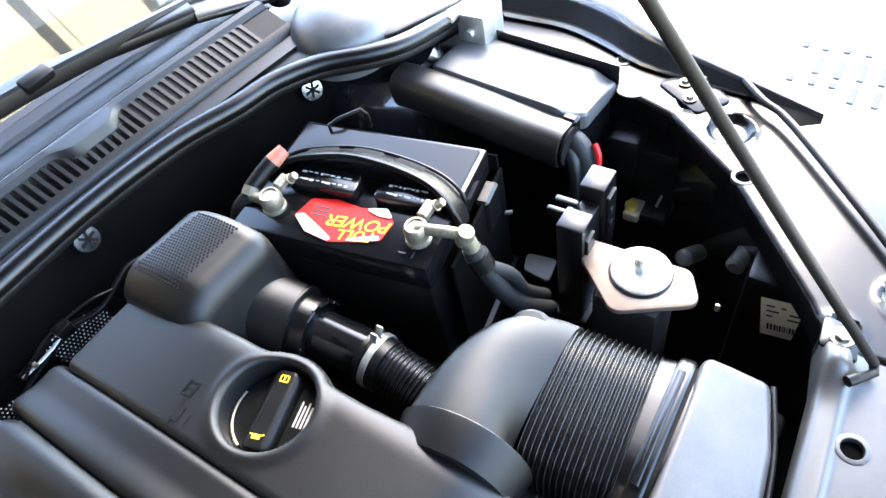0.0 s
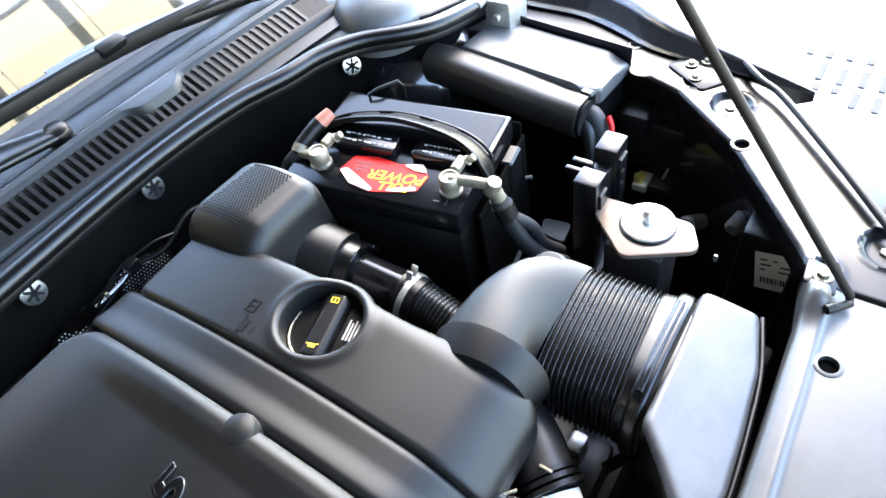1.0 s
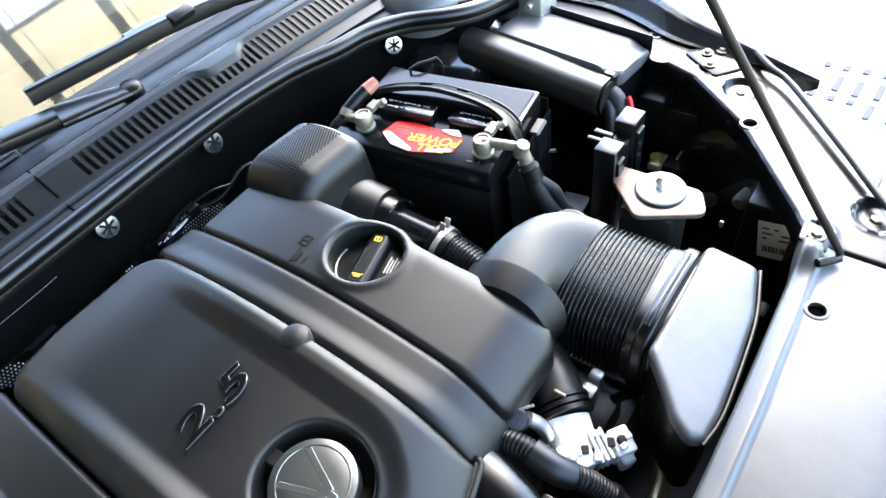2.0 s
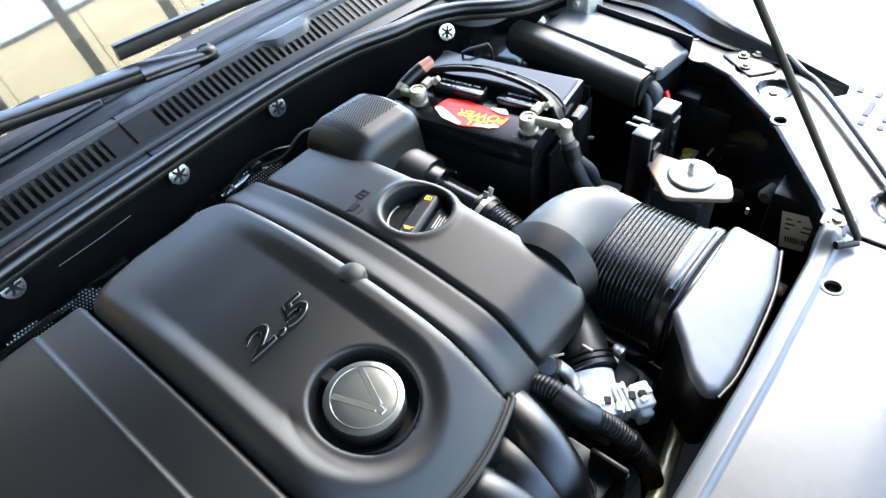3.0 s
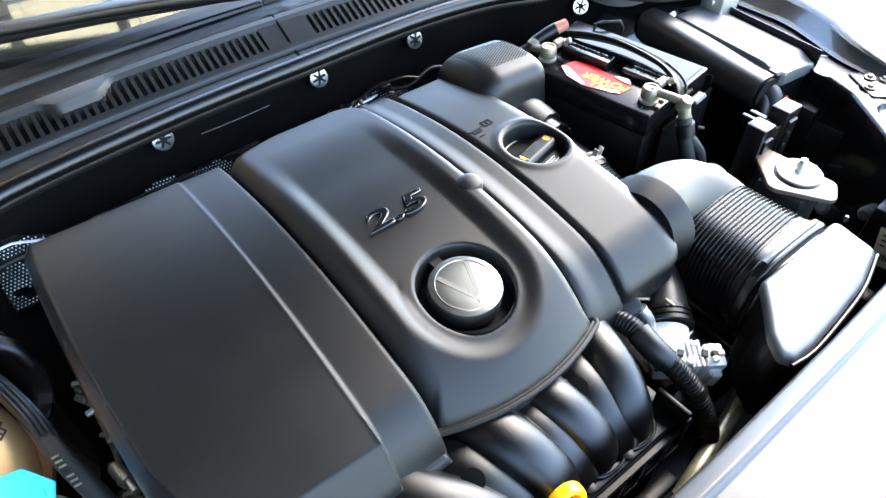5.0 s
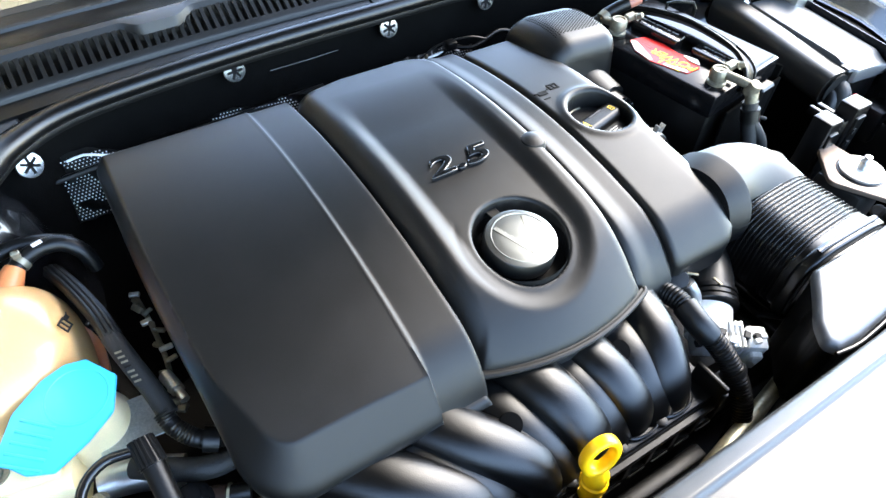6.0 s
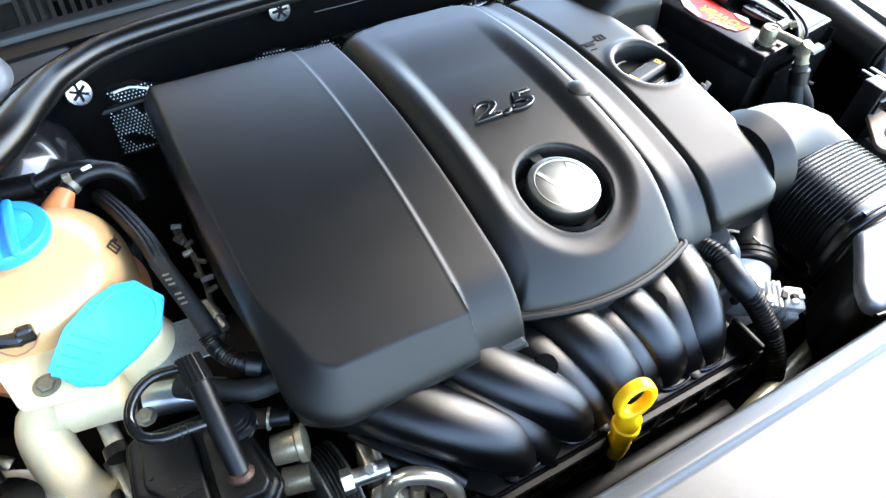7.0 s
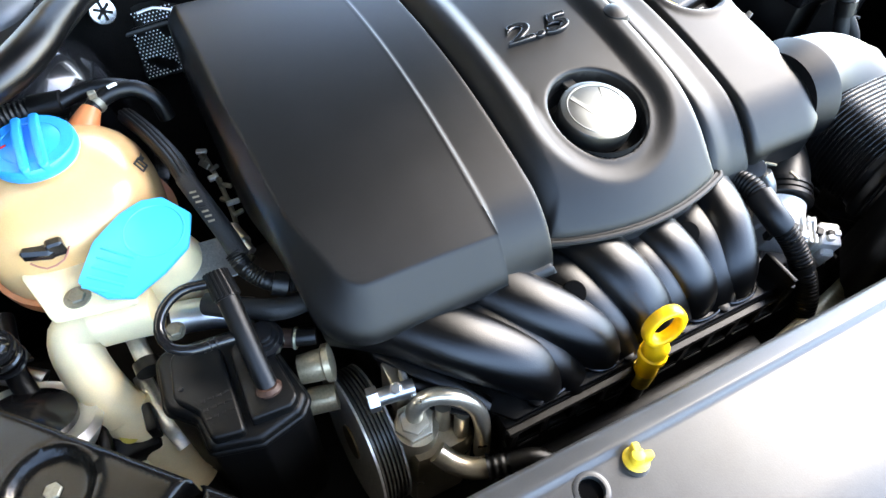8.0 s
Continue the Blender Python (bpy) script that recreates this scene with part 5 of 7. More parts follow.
part("lettering", text_mesh("POWER", 0.021, BM @ Matrix.Translation((0.036, 0.092, 0.9006)) @ Matrix.Rotation(radians(94), 4, "Z"), 0.0003, 0.2), sticker_yellow, stk)
part("lettering", text_mesh("FULL", 0.019, BM @ Matrix.Translation((0.0205, 0.088, 0.9006)) @ Matrix.Rotation(radians(97), 4, "Z"), 0.0003, 0.2), sticker_yellow, stk)
for k in range(3):
    part("small_print", box(-0.0012, 0.0012, -0.010, 0.010, 0, 0.0004, m=BM @ Matrix.Translation((0.036 + 0.0055 * k, 0.142, 0.9002))), ink_black, stk)

# padded sleeve round the battery
slv = thing("battery_sleeve", BM @ Vector((0.18, 0.1, 0.68)), "black padded sleeve standing round the battery", "battery sleeve")
part("side", box(0.178, 0.182, -0.012, 0.235, 0.68, 0.885, 0.001, 1, BM @ Matrix.Translation((0.0, 0, 0)) @ Matrix.Rotation(radians(1.5), 4, "Z")), felt, slv)
part("front", box(0.03, 0.18, -0.012, -0.008, 0.68, 0.868, 0.001, 1, BM), felt, slv)
part("clip", box(0.150, 0.186, 0.03, 0.05, 0.855, 0.884, 0.003, 1, BM), felt, slv)
part("clip", box(0.120, 0.156, -0.016, 0.0, 0.82, 0.87, 0.003, 1, BM), rubber, slv)
single("battery_tray", box(-0.01, 0.19, -0.02, 0.25, 0.57, 0.70, 0.008, 2, BM), dull_plastic, "black plastic tray carrying the battery", "battery tray")


# terminal clamps
def clamp(name, v, bolt_at, label):
    t = thing(name, BM @ Vector((0.034, v, 0.905)), label, "battery clamp", "battery clamps")
    part("ring", lathe([(0.0088, 0.0), (0.0122, 0.0), (0.0128, 0.006), (0.0122, 0.013), (0.0105, 0.0155), (0.0084, 0.0155), (0.0080, 0.0135)], BM @ Matrix.Translation((0.034, v, 0.906)), 30), lead, t)
    a, b = BM @ Vector((0.034, v, 0.917)), Vector(bolt_at)
    d = (b - a).normalized()
    part("jaw", box(0.012, (b - a).length + 0.002, -0.0058, 0.0058, -0.005, 0.005, 0.0018, 1, Matrix.Translation(a) @ d.to_track_quat("X", "Z").to_matrix().to_4x4()), lead, t)
    part("bolt", bolt(b - Vector((0, 0.006, 0)), (0.35, -0.75, 0.55), 0.0048, 0.010, 1.25), lead, t)
    return t


neg = clamp("negative_clamp", 0.022, (0.383, 0.361, 0.920), "grey lead clamp on the negative battery post")
clamp("positive_clamp", 0.196, (0.352, 0.530, 0.921), "grey lead clamp on the positive battery post")
part("arm", tube([BM @ Vector((0.034, 0.022, 0.916)), (0.3595, 0.334, 0.916), (0.3645, 0.316, 0.915)], 0.0062, 14, 0.004), lead, neg)
part("knuckle", lathe([(0, -0.011), (0.008, -0.010), (0.0098, 0.0), (0.008, 0.009), (0, 0.011)], axis_pose((0.3655, 0.313, 0.912), (0.05, -0.35, 1)), 22), lead, neg)
part("socket", tube([(0.366, 0.312, 0.908), (0.3685, 0.306, 0.884)], 0.0085, 18), lead, neg)
cab = thing("earth_cable", (0.38, 0.28, 0.72), "thick black braided earth cable", "cable")
part("cable", tube([(0.3675, 0.309, 0.893), (0.3705, 0.299, 0.860), (0.376, 0.287, 0.825), (0.390, 0.272, 0.79), (0.42, 0.255, 0.75)], 0.0104, 16), braid, cab)
part("branch", tube([(0.372, 0.297, 0.866), (0.392, 0.283, 0.835), (0.402, 0.275, 0.80), (0.43, 0.265, 0.76)], 0.0075, 12), braid, cab)
part("tape", tube([(0.3685, 0.3055, 0.884), (0.3700, 0.300, 0.866)], 0.0128, 16), rubber, cab)
pc = thing("positive_cable", (0.35, 0.56, 0.86), "black cable boot with a copper-red end", "cable")
part("boot", tube([(0.330, 0.566, 0.911), (0.348, 0.560, 0.921), (0.362, 0.554, 0.928)], 0.0098, 18), rubber, pc)
part("end", tube([(0.361, 0.5545, 0.9275), (0.374, 0.549, 0.933), (0.377, 0.548, 0.934)], lambda t: 0.0096 - 0.002 * t, 18), copper_red, pc, "copper-red boot end")
part("ferrule", tube([(0.323, 0.565, 0.906), (0.332, 0.565, 0.9115)], 0.0105, 18), lead, pc)
part("link", tube([(0.324, 0.562, 0.907), (0.322, 0.545, 0.911), BM @ Vector((0.034, 0.196, 0.914))], 0.006, 12), lead, pc)
part("cable", tube([(0.325, 0.568, 0.905), (0.312, 0.585, 0.885), (0.305, 0.60, 0.84), (0.31, 0.61, 0.78)], 0.008, 12), braid, pc)
single("hold_down", tube([(0.452, 0.552, 0.88), (0.452, 0.552, 0.908), (0.462, 0.545, 0.911), (0.488, 0.530, 0.910), (0.492, 0.526, 0.90), (0.492, 0.526, 0.88)], 0.0022, 8, smooth=False), dull_plastic, "black wire hold-down loop behind the battery", "bracket")

# ---------------------------------------------------------------- fuse box
fuse = thing("fuse_box", (0.64, 0.42, 0.70), "black fuse box with a flat shiny lid", "fuse box")
FM = Matrix.Translation((0.598, 0.302, 0)) @ Matrix.Rotation(radians(-7), 4, "Z")
part("body", box(0.0, 0.084, 0.0, 0.210, 0.70, 0.868, 0.006, 2, FM), dull_plastic, fuse)


def lid_top(x, y):
    return 0.8865 - 0.010 * ease(0.03, 0.0, y) - 0.006 * ease(0.055, 0.09, x)


bm = shell(lambda x, y: sd_poly(x, y, rounded([(-0.006, 0.012), (0.012, -0.006), (0.088, -0.004), (0.088, 0.215), (-0.006, 0.215)], 0.005, 3)), (-0.01, 0.095, -0.01, 0.22), lid_top, 0.004, lambda x, y: 0.855, 0.003)
bm.transform(FM)
part("lid", bm, sky_sheen_plastic, fuse, "flat lid coloured pale for its sky sheen", sharp=45)
part("rear_board", box(0.091, 0.094, -0.004, 0.225, 0.80, 0.890, 0.001, 1, FM), gloss_plastic, fuse)
part("hinge_block", box(-0.010, 0.004, -0.004, 0.016, 0.85, 0.880, 0.003, 1, FM), dull_plastic, fuse)
part("cable_trough", tube([(0.577, 0.305, 0.852), (0.581, 0.36, 0.855), (0.588, 0.45, 0.861), (0.594, 0.53, 0.865), (0.595, 0.55, 0.864)], 0.0265, 32, 0.008, 1.0, power=2.7), trough_plastic, fuse, "rounded cable trough along the lid")
part("trough_mouth", lathe([(0.024, 0), (0.024, 0.003), (0, 0.003)], axis_pose((0.5765, 0.3025, 0.852), (-0.05, -1, -0.02)), 24), well_plastic, fuse)
wires = thing("battery_harness", (0.57, 0.28, 0.74), "bundle of black taped wires with one red wire", "wiring")
part("sleeve", tube([(0.592, 0.318, 0.85), (0.586, 0.292, 0.845), (0.578, 0.278, 0.80), (0.566, 0.275, 0.74)], 0.014, 14), braid, wires)
part("sleeve", tube([(0.580, 0.315, 0.845), (0.570, 0.295, 0.835), (0.555, 0.285, 0.79), (0.54, 0.28, 0.72)], 0.011, 14), rubber, wires)
part("red_wire", tube([(0.590, 0.276, 0.852), (0.584, 0.268, 0.842), (0.578, 0.266, 0.822)], 0.0038, 10), red_wire, wires, "bright red wire")
part("tie", tube([(0.573, 0.284, 0.79), (0.571, 0.282, 0.783)], 0.0152, 14), ink_white, wires, "pale tie")

# plug carrier beside the battery
plug = thing("plug_carrier", (0.48, 0.24, 0.72), "black two-step plug carrier with bright flat tops", "connector")
part("post", box(0.434, 0.463, 0.222, 0.252, 0.73, 0.884, 0.003), smooth_plastic, plug)
part("post", box(0.487, 0.522, 0.222, 0.250, 0.73, 0.892, 0.003), smooth_plastic, plug)
part("bridge", box(0.455, 0.495, 0.226, 0.247, 0.73, 0.872, 0.003), dull_plastic, plug)
part("prong", box(0.455, 0.462, 0.248, 0.272, 0.868, 0.880, 0.002), smooth_plastic, plug)
part("prong", box(0.470, 0.478, 0.244, 0.270, 0.868, 0.880, 0.002), smooth_plastic, plug)
part("prong_tie", box(0.456, 0.478, 0.246, 0.254, 0.868, 0.877, 0.002), smooth_plastic, plug)
part("latch", box(0.4395, 0.458, 0.2185, 0.223, 0.80, 0.866, 0.001, 1), dull_plastic, plug)
part("latch", box(0.494, 0.514, 0.2185, 0.223, 0.81, 0.876, 0.001, 1), dull_plastic, plug)
for z in (0.83, 0.85):
    part("pin_hole", box(0.496, 0.503, 0.2170, 0.2195, z, z + 0.008), well_plastic, plug)
single("plug_stand", box(0.43, 0.53, 0.215, 0.258, 0.56, 0.73, 0.006), dull_plastic, "black plastic stand under the plug carrier", "bracket")

# gearbox mount plate with its big washer
mount = thing("mount_plate", (0.43, 0.17, 0.82), "beige steel mount plate with a large washer and bolt", "mount")
part("plate", prism(rounded([(0.462, 0.236), (0.464, 0.120), (0.428, 0.100), (0.386, 0.172), (0.432, 0.222)], [0.016, 0.014, 0.014, 0.016, 0.012], 6), 0.838, 0.8455, 0.002), mount_paint, mount)
part("washer", lathe([(0.029, 0.0), (0.0295, 0.004), (0.026, 0.006), (0.010, 0.0065)], Matrix.Translation((0.441, 0.163, 0.846)), 40), zinc, mount, "thick pale washer")
part("rubber_ring", lathe([(0.031, -0.002), (0.0315, 0.0012), (0.029, 0.002)], Matrix.Translation((0.441, 0.163, 0.8455)), 40), rubber, mount)
part("stud", lathe([(0.0075, 0), (0.0075, 0.010), (0.005, 0.013), (0.0045, 0.018), (0, 0.019)], axis_pose((0.441, 0.163, 0.852), (0, 0.05, 1)), 20), bright_metal, mount)
part("leg", box(0.40, 0.465, 0.13, 0.20, 0.56, 0.838, 0.01), dark_metal, mount)

# lamp back with its printed label
back = thing("headlamp_unit", (0.53, 0.02, 0.62), "black rear of the headlamp with a white printed label", "headlamp")
part("shell", box(0.502, 0.575, -0.04, 0.075, 0.62, 0.815, 0.008), dull_plastic, back)
LM = Matrix(((0, 0, -1, 0.5008), (-1, 0, 0, 0.0262), (0, 1, 0, 0.7655), (0, 0, 0, 1))) @ Matrix.Rotation(radians(10), 4, "Z")
lab = part("label", box(-0.0235, 0.0235, -0.031, 0.031, 0, 0.0006, m=LM), paper, back, "white printed label")
random.seed(5)
xx = -0.017
while xx < 0.016:
    w = random.choice((0.0008, 0.0014, 0.002))
    part("code_bar", box(xx, xx + w, -0.020, -0.010, 0, 0.0009, m=LM), ink_black, lab)
    xx += w + random.choice((0.0009, 0.0014))
for k, (a, b) in enumerate(((-0.018, -0.010), (-0.004, 0.001), (0.004, 0.018), (-0.018, -0.006), (0.002, 0.018), (-0.018, -0.012))):
    part("print_bar", box(a, b, 0.020 - 0.006 * (k // 2) * 1.4 - 0.0012, 0.020 - 0.006 * (k // 2) * 1.4 + 0.0012, 0, 0.0009, m=LM), ink_black, lab)
# small fittings on the dark inner wing
fit_a = thing("horn_bracket", (0.63, 0.235, 0.70), "black bracket with a brass bush on the inner wing", "bracket")
part("arm", box(0.615, 0.69, 0.19, 0.235, 0.715, 0.727, 0.003), dull_plastic, fit_a)
part("block", box(0.608, 0.640, 0.222, 0.243, 0.715, 0.7285, 0.003), pipe_metal, fit_a, "dull brass block")
part("bush", lathe([(0.004, -0.003), (0.008, -0.003), (0.008, 0.004), (0.004, 0.004)], Matrix.Translation((0.621, 0.236, 0.731)), 20), brass, fit_a, "brass bush")
part("strip", box(0.635, 0.70, 0.206, 0.209, 0.727, 0.730), zinc, fit_a)
for q, d in (((0.690, 0.228, 0.775), (-1, 0.15, 0.05)), ((0.585, 0.085, 0.755), (-1, 0.2, 0.1)), ((0.60, 0.145, 0.70), (-0.8, 0.2, 0.6))):
    single("spacer_stud", lathe([(0.011, -0.02), (0.011, 0.03), (0.007, 0.034), (0, 0.034)], axis_pose(q, d), 20), stud_grey, "grey plastic stud on the inner wing", "stud", "wing studs")
single("wing_panel", join(box(0.655, 0.70, 0.19, 0.30, 0.72, 0.80, 0.008), box(0.64, 0.68, 0.24, 0.28, 0.76, 0.82, 0.006)), dull_plastic, "dark moulded block on the inner wing", "bracket")
hb = thing("loom_bracket", (0.50, 0.30, 0.72), "pale greasy bracket with small clips behind the plug carrier", "bracket")
part("plate", prism(rounded([(0.475, 0.285), (0.512, 0.290), (0.506, 0.330), (0.480, 0.322)], 0.006, 3), 0.712, 0.717, 0.001), stud_grey, hb)
random.seed(8)
for k in range(7):
    q = Vector((0.505 + random.uniform(-0.02, 0.03), 0.345 + 0.012 * k, 0.77 + random.uniform(-0.01, 0.03)))
    part("clip", box(-0.005, 0.005, -0.002, 0.003, -0.002, random.uniform(0.002, 0.008), 0.001, 1, Matrix.Translation(q) @ Matrix.Rotation(random.uniform(0, 3), 4, "Z")), zinc if k % 2 else stud_grey, hb)
single("glint_clip", box(0.457, 0.461, 0.086, 0.091, 0.801, 0.812, 0.002), bright_metal, "small bright metal clip by the duct", "clip")

# ---------------------------------------------------------------- bulkhead clips, foil shield, cables
for x, y, z, d in ((0.522, 0.645, 0.884, (-0.42, -0.86, 0.3)), (0.195, 0.697, 0.908, (0, -0.97, 0.25)), (0.018, 0.692, 0.909, (0, -0.97, 0.25)), (-0.218, 0.684, 0.912, (0.05, -0.97, 0.25)), (-0.479, 0.630, 0.899, (0.35, -0.85, 0.4))):
    m = axis_pose((x, y, z), d)
    c = thing("push_clip", (x, y, z), "round bright push clip with a star-shaped centre on the bulkhead", "clip", "bulkhead clips")
    part("disc", lathe([(0.0150, -0.003), (0.0150, 0.0006), (0.0140, 0.0018), (0.009, 0.0022), (0, 0.0022)], m, 32), clip_metal, c)
    for k in range(3):
        part("spoke", box(-0.0105, 0.0105, -0.0016, 0.0016, 0.0018, 0.0030, m=m @ Matrix.Rotation(radians(60 * k + 15), 4, "Z")), well_plastic, c)
    part("dowel", tube([m @ Vector((0, 0, -0.015)), m @ Vector((0, 0, 0))], 0.004, 8), dull_plastic, c)

def shield_top(x):
    return 0.860 + 0.004 * math.sin(x * 23) + 0.003 * math.sin(x * 71) + 0.012 * float(ease(-0.37, -0.43, np.array(x)))


def shield_y(x, z):
    return 0.664 + 0.005 * math.sin(x * 17) + 0.10 * (z - 0.80)


shield = thing("heat_shield", (-0.15, 0.67, 0.78), "dark heat shield with bright embossed foil dots along the bulkhead", "heat shield")
bm = bmesh.new()
grid = []
for i in range(101):
    x = -0.462 + 0.62 * i / 100
    grid.append([bm.verts.new((x, shield_y(x, z) + 0.0015 * math.sin(i * 1.7 + j), z)) for j in range(9) for z in (0.775 + (shield_top(x) - 0.775) * j / 8,)])
for a, b in zip(grid, grid[1:]):
    for j in range(8):
        bm.faces.new((a[j], b[j], b[j + 1], a[j + 1]))
bmesh.ops.solidify(bm, geom=list(bm.faces), thickness=0.001)
part("sheet", bm, dull_plastic, shield)
dots = bmesh.new()
for i in range(136):
    for j in range(20):
        x = -0.458 + 0.0045 * i + 0.00225 * (j % 2)
        z = 0.781 + 0.0045 * j
        if z < shield_top(x) - 0.002 and noise.noise((x * 22, 0.0, z * 30 + x * 18)) > -0.06:
            k = 0.86 + 0.28 * noise.noise((x * 60, 3.0, z * 60))
            join(dots, lathe([(0.0011 * k, 0.0), (0.0008 * k, 0.0008), (0, 0.0010)], axis_pose((x, shield_y(x, z) - 0.0016, z), (0.1 * math.sin(i), -1, 0.5)), 6, cap=False))
tagged(part("foil_dots", dots, foil, shield, "bright embossed foil dots"), kind="stuff")
for x0 in (-0.445, -0.13, 0.05):
    part("crease", tube([(x0 + 0.02 * k, shield_y(x0 + 0.02 * k, 0.84) - 0.003, shield_top(x0 + 0.02 * k) - 0.006 + 0.004 * math.sin(3 * k)) for k in range(5)], 0.0022, 8, 0.01, 0.6), foil, shield)
single("shield_strip", tube([(-0.47, 0.66, 0.845), (-0.3, 0.668, 0.852), (-0.1, 0.674, 0.858)], 0.004, 8, 0.02), rubber, "thin black edging above the heat shield", "trim")
single("bulkhead_scratch", tube([(-0.165, 0.7005, 0.888), (-0.11, 0.7015, 0.888), (-0.06, 0.7035, 0.889)], 0.00045, 6, 0.02), stud_grey, "thin pale metal edge showing through the bulkhead lining", "trim")
lines = thing("bulkhead_lines", (0.1, 0.67, 0.80), "black hoses and wires clipped along the bulkhead", "hose")
part("hose", tube([(0.02, 0.668, 0.835), (0.08, 0.672, 0.850), (0.115, 0.668, 0.862), (0.15, 0.655, 0.862), (0.20, 0.662, 0.872), (0.24, 0.655, 0.86)], 0.0036, 12), grimy_plastic, lines)
part("wire", tube([(0.05, 0.662, 0.86), (0.09, 0.667, 0.874), (0.14, 0.66, 0.878), (0.17, 0.655, 0.87)], 0.0016, 8), grimy_plastic, lines)
part("plug", box(0.10, 0.118, 0.655, 0.67, 0.865, 0.878, 0.002), dull_plastic, lines)
part("bright_plug", box(0.064, 0.069, 0.66, 0.668, 0.860, 0.867, 0.0015), lead, lines, "small grey connector")

# ---------------------------------------------------------------- coolant tank
tank = thing("coolant_tank", (-0.567, 0.405, 0.76), "amber-white translucent coolant tank with a blue screw cap", "coolant tank")
TC = Vector((-0.571, 0.410, 0.835))
bm = bmesh.new()
bmesh.ops.create_uvsphere(bm, u_segments=40, v_segments=24, radius=1)
for v in bm.verts:
    z = v.co.z
    e = 0.8
    k = (abs(v.co.x) ** (2 / e) + abs(v.co.y) ** (2 / e) + abs(z) ** (2 / e)) ** (-e / 2)
    v.co = TC + Vector((v.co.x * k * 0.086, v.co.y * k * 0.083, z * k * (0.071 if z > 0 else 0.085)))
part("shell", bm, tank_plastic, tank)
part("seam", lathe([(0.086, -0.012), (0.0915, -0.011), (0.093, 0.002), (0.086, 0.004)], Matrix.Translation(TC - Vector((0, 0, 0.030))), 48), tank_seam, tank, "orange moulded seam")
part("neck", lathe([(0.036, -0.02), (0.034, 0.01), (0.034, 0.018)], Matrix.Translation((-0.571, 0.420, 0.90)), 32), tank_plastic, tank)
part("nipple", tube([(-0.548, 0.455, 0.868), (-0.530, 0.478, 0.880), (-0.521, 0.489, 0.885)], lambda t: 0.021 - 0.0115 * t, 18), tank_seam, tank)
cm = Matrix.Translation((-0.572, 0.418, 0.903)) @ Matrix.Rotation(radians(0), 4, "Z")
cap = part("screw_cap", lathe([(0.0365, 0.006), (0.0375, 0.008), (0.0375, 0.0165), (0.036, 0.019), (0.026, 0.020), (0.0255, 0.0193), (0.0245, 0.020), (0, 0.0205)], cm, 48), cap_blue, tank, "blue screw cap with two grip ribs")
for dx in (-0.0075, 0.0075):
    part("grip_rib", shell(lambda x, y: sd_box(x, y, -0.0042, 0.0042, -0.037, 0.037, 0.004), (-0.006, 0.006, -0.038, 0.038), lambda x, y: 0.027 - 4.0 * y * y, 0.002, lambda x, y: 0.012, 0.0012), cap_blue, cap)
    cap.children[-1].data.transform(cm @ Matrix.Translation((dx, 0, 0)))
part("cap_dot", box(-0.010, 0.004, -0.001, 0.001, 0, 0.0004, m=cm @ pose(-0.022, 0.002, 0.0205, 0, 0, 25)), red_wire, cap)
# printed symbols on the tank flank
fm = axis_pose((-0.4957, 0.3983, 0.8782), (0.818, -0.055, 0.572))
part("symbol", symbol_book(fm @ pose(0, 0, 0.0008, 0, 0, 60) @ Matrix.Scale(1.9, 4)), ink_black, tank, "small printed symbols")
part("symbol", symbol_can(fm @ pose(0.004, 0.012, 0.0002, 0, 0, 60) @ Matrix.Scale(1.2, 4)), ink_black, tank)
part("level_plug", join(box(-0.014, 0.014, -0.009, 0.009, -0.006, 0.006, 0.003, 1, Matrix.Translation((-0.596, 0.340, 0.872)) @ Matrix.Rotation(radians(-20), 4, "Z")), box(-0.006, 0.008, -0.008, 0.002, -0.008, 0.009, 0.002, 1, Matrix.Translation((-0.583, 0.338, 0.874)))), gloss_plastic, tank, "black level sensor plug")
part("sensor_wire", tube([(-0.606, 0.332, 0.868), (-0.595, 0.324, 0.864), (-0.580, 0.326, 0.866), (-0.572, 0.334, 0.872)], 0.0009, 8), copper_red, tank)

# coolant hoses
h1 = thing("vent_hose", (-0.47, 0.48, 0.82), "short bent black coolant hose with a spring clip", "hose")
part("hose", tube([(-0.523, 0.487, 0.884), (-0.510, 0.497, 0.887), (-0.493, 0.503, 0.888), (-0.474, 0.502, 0.885), (-0.460, 0.494, 0.872), (-0.456, 0.488, 0.85)], 0.0085, 16), rubber, h1)
part("clip", tube([(-0.517, 0.492, 0.8855), (-0.512, 0.4955, 0.8865)], 0.0098, 16), lead, h1, "grey spring clip")
part("clip_ear", box(-0.004, 0.004, -0.003, 0.003, 0, 0.008, 0.001, 1, Matrix.Translation((-0.515, 0.493, 0.894))), lead, h1)
part("tag", box(-0.005, 0.005, -0.002, 0.002, 0, 0.0008, m=axis_pose((-0.495, 0.5005, 0.8968), (0.1, -0.2, 1), 20)), paper, h1, "worn white tag")
h2 = thing("coolant_hose", (-0.46, 0.36, 0.80), "long ribbed black coolant hose beside the tank", "hose")
part("ribbed_run", tube([(-0.494, 0.486, 0.868), (-0.480, 0.442, 0.876), (-0.467, 0.392, 0.881), (-0.461, 0.358, 0.879)], 0.0085, 12, 0.006), grimy_plastic, h2)
for k in range(4):
    a = radians(20 + 32 * k)
    o = Vector((0.0078 * math.cos(a), 0, 0.0078 * math.sin(a)))
    part("flute", tube([Vector(q) + o for q in ((-0.494, 0.486, 0.868), (-0.480, 0.442, 0.876), (-0.467, 0.392, 0.881), (-0.461, 0.358, 0.879))], 0.0024, 8, 0.008), grimy_plastic, h2)
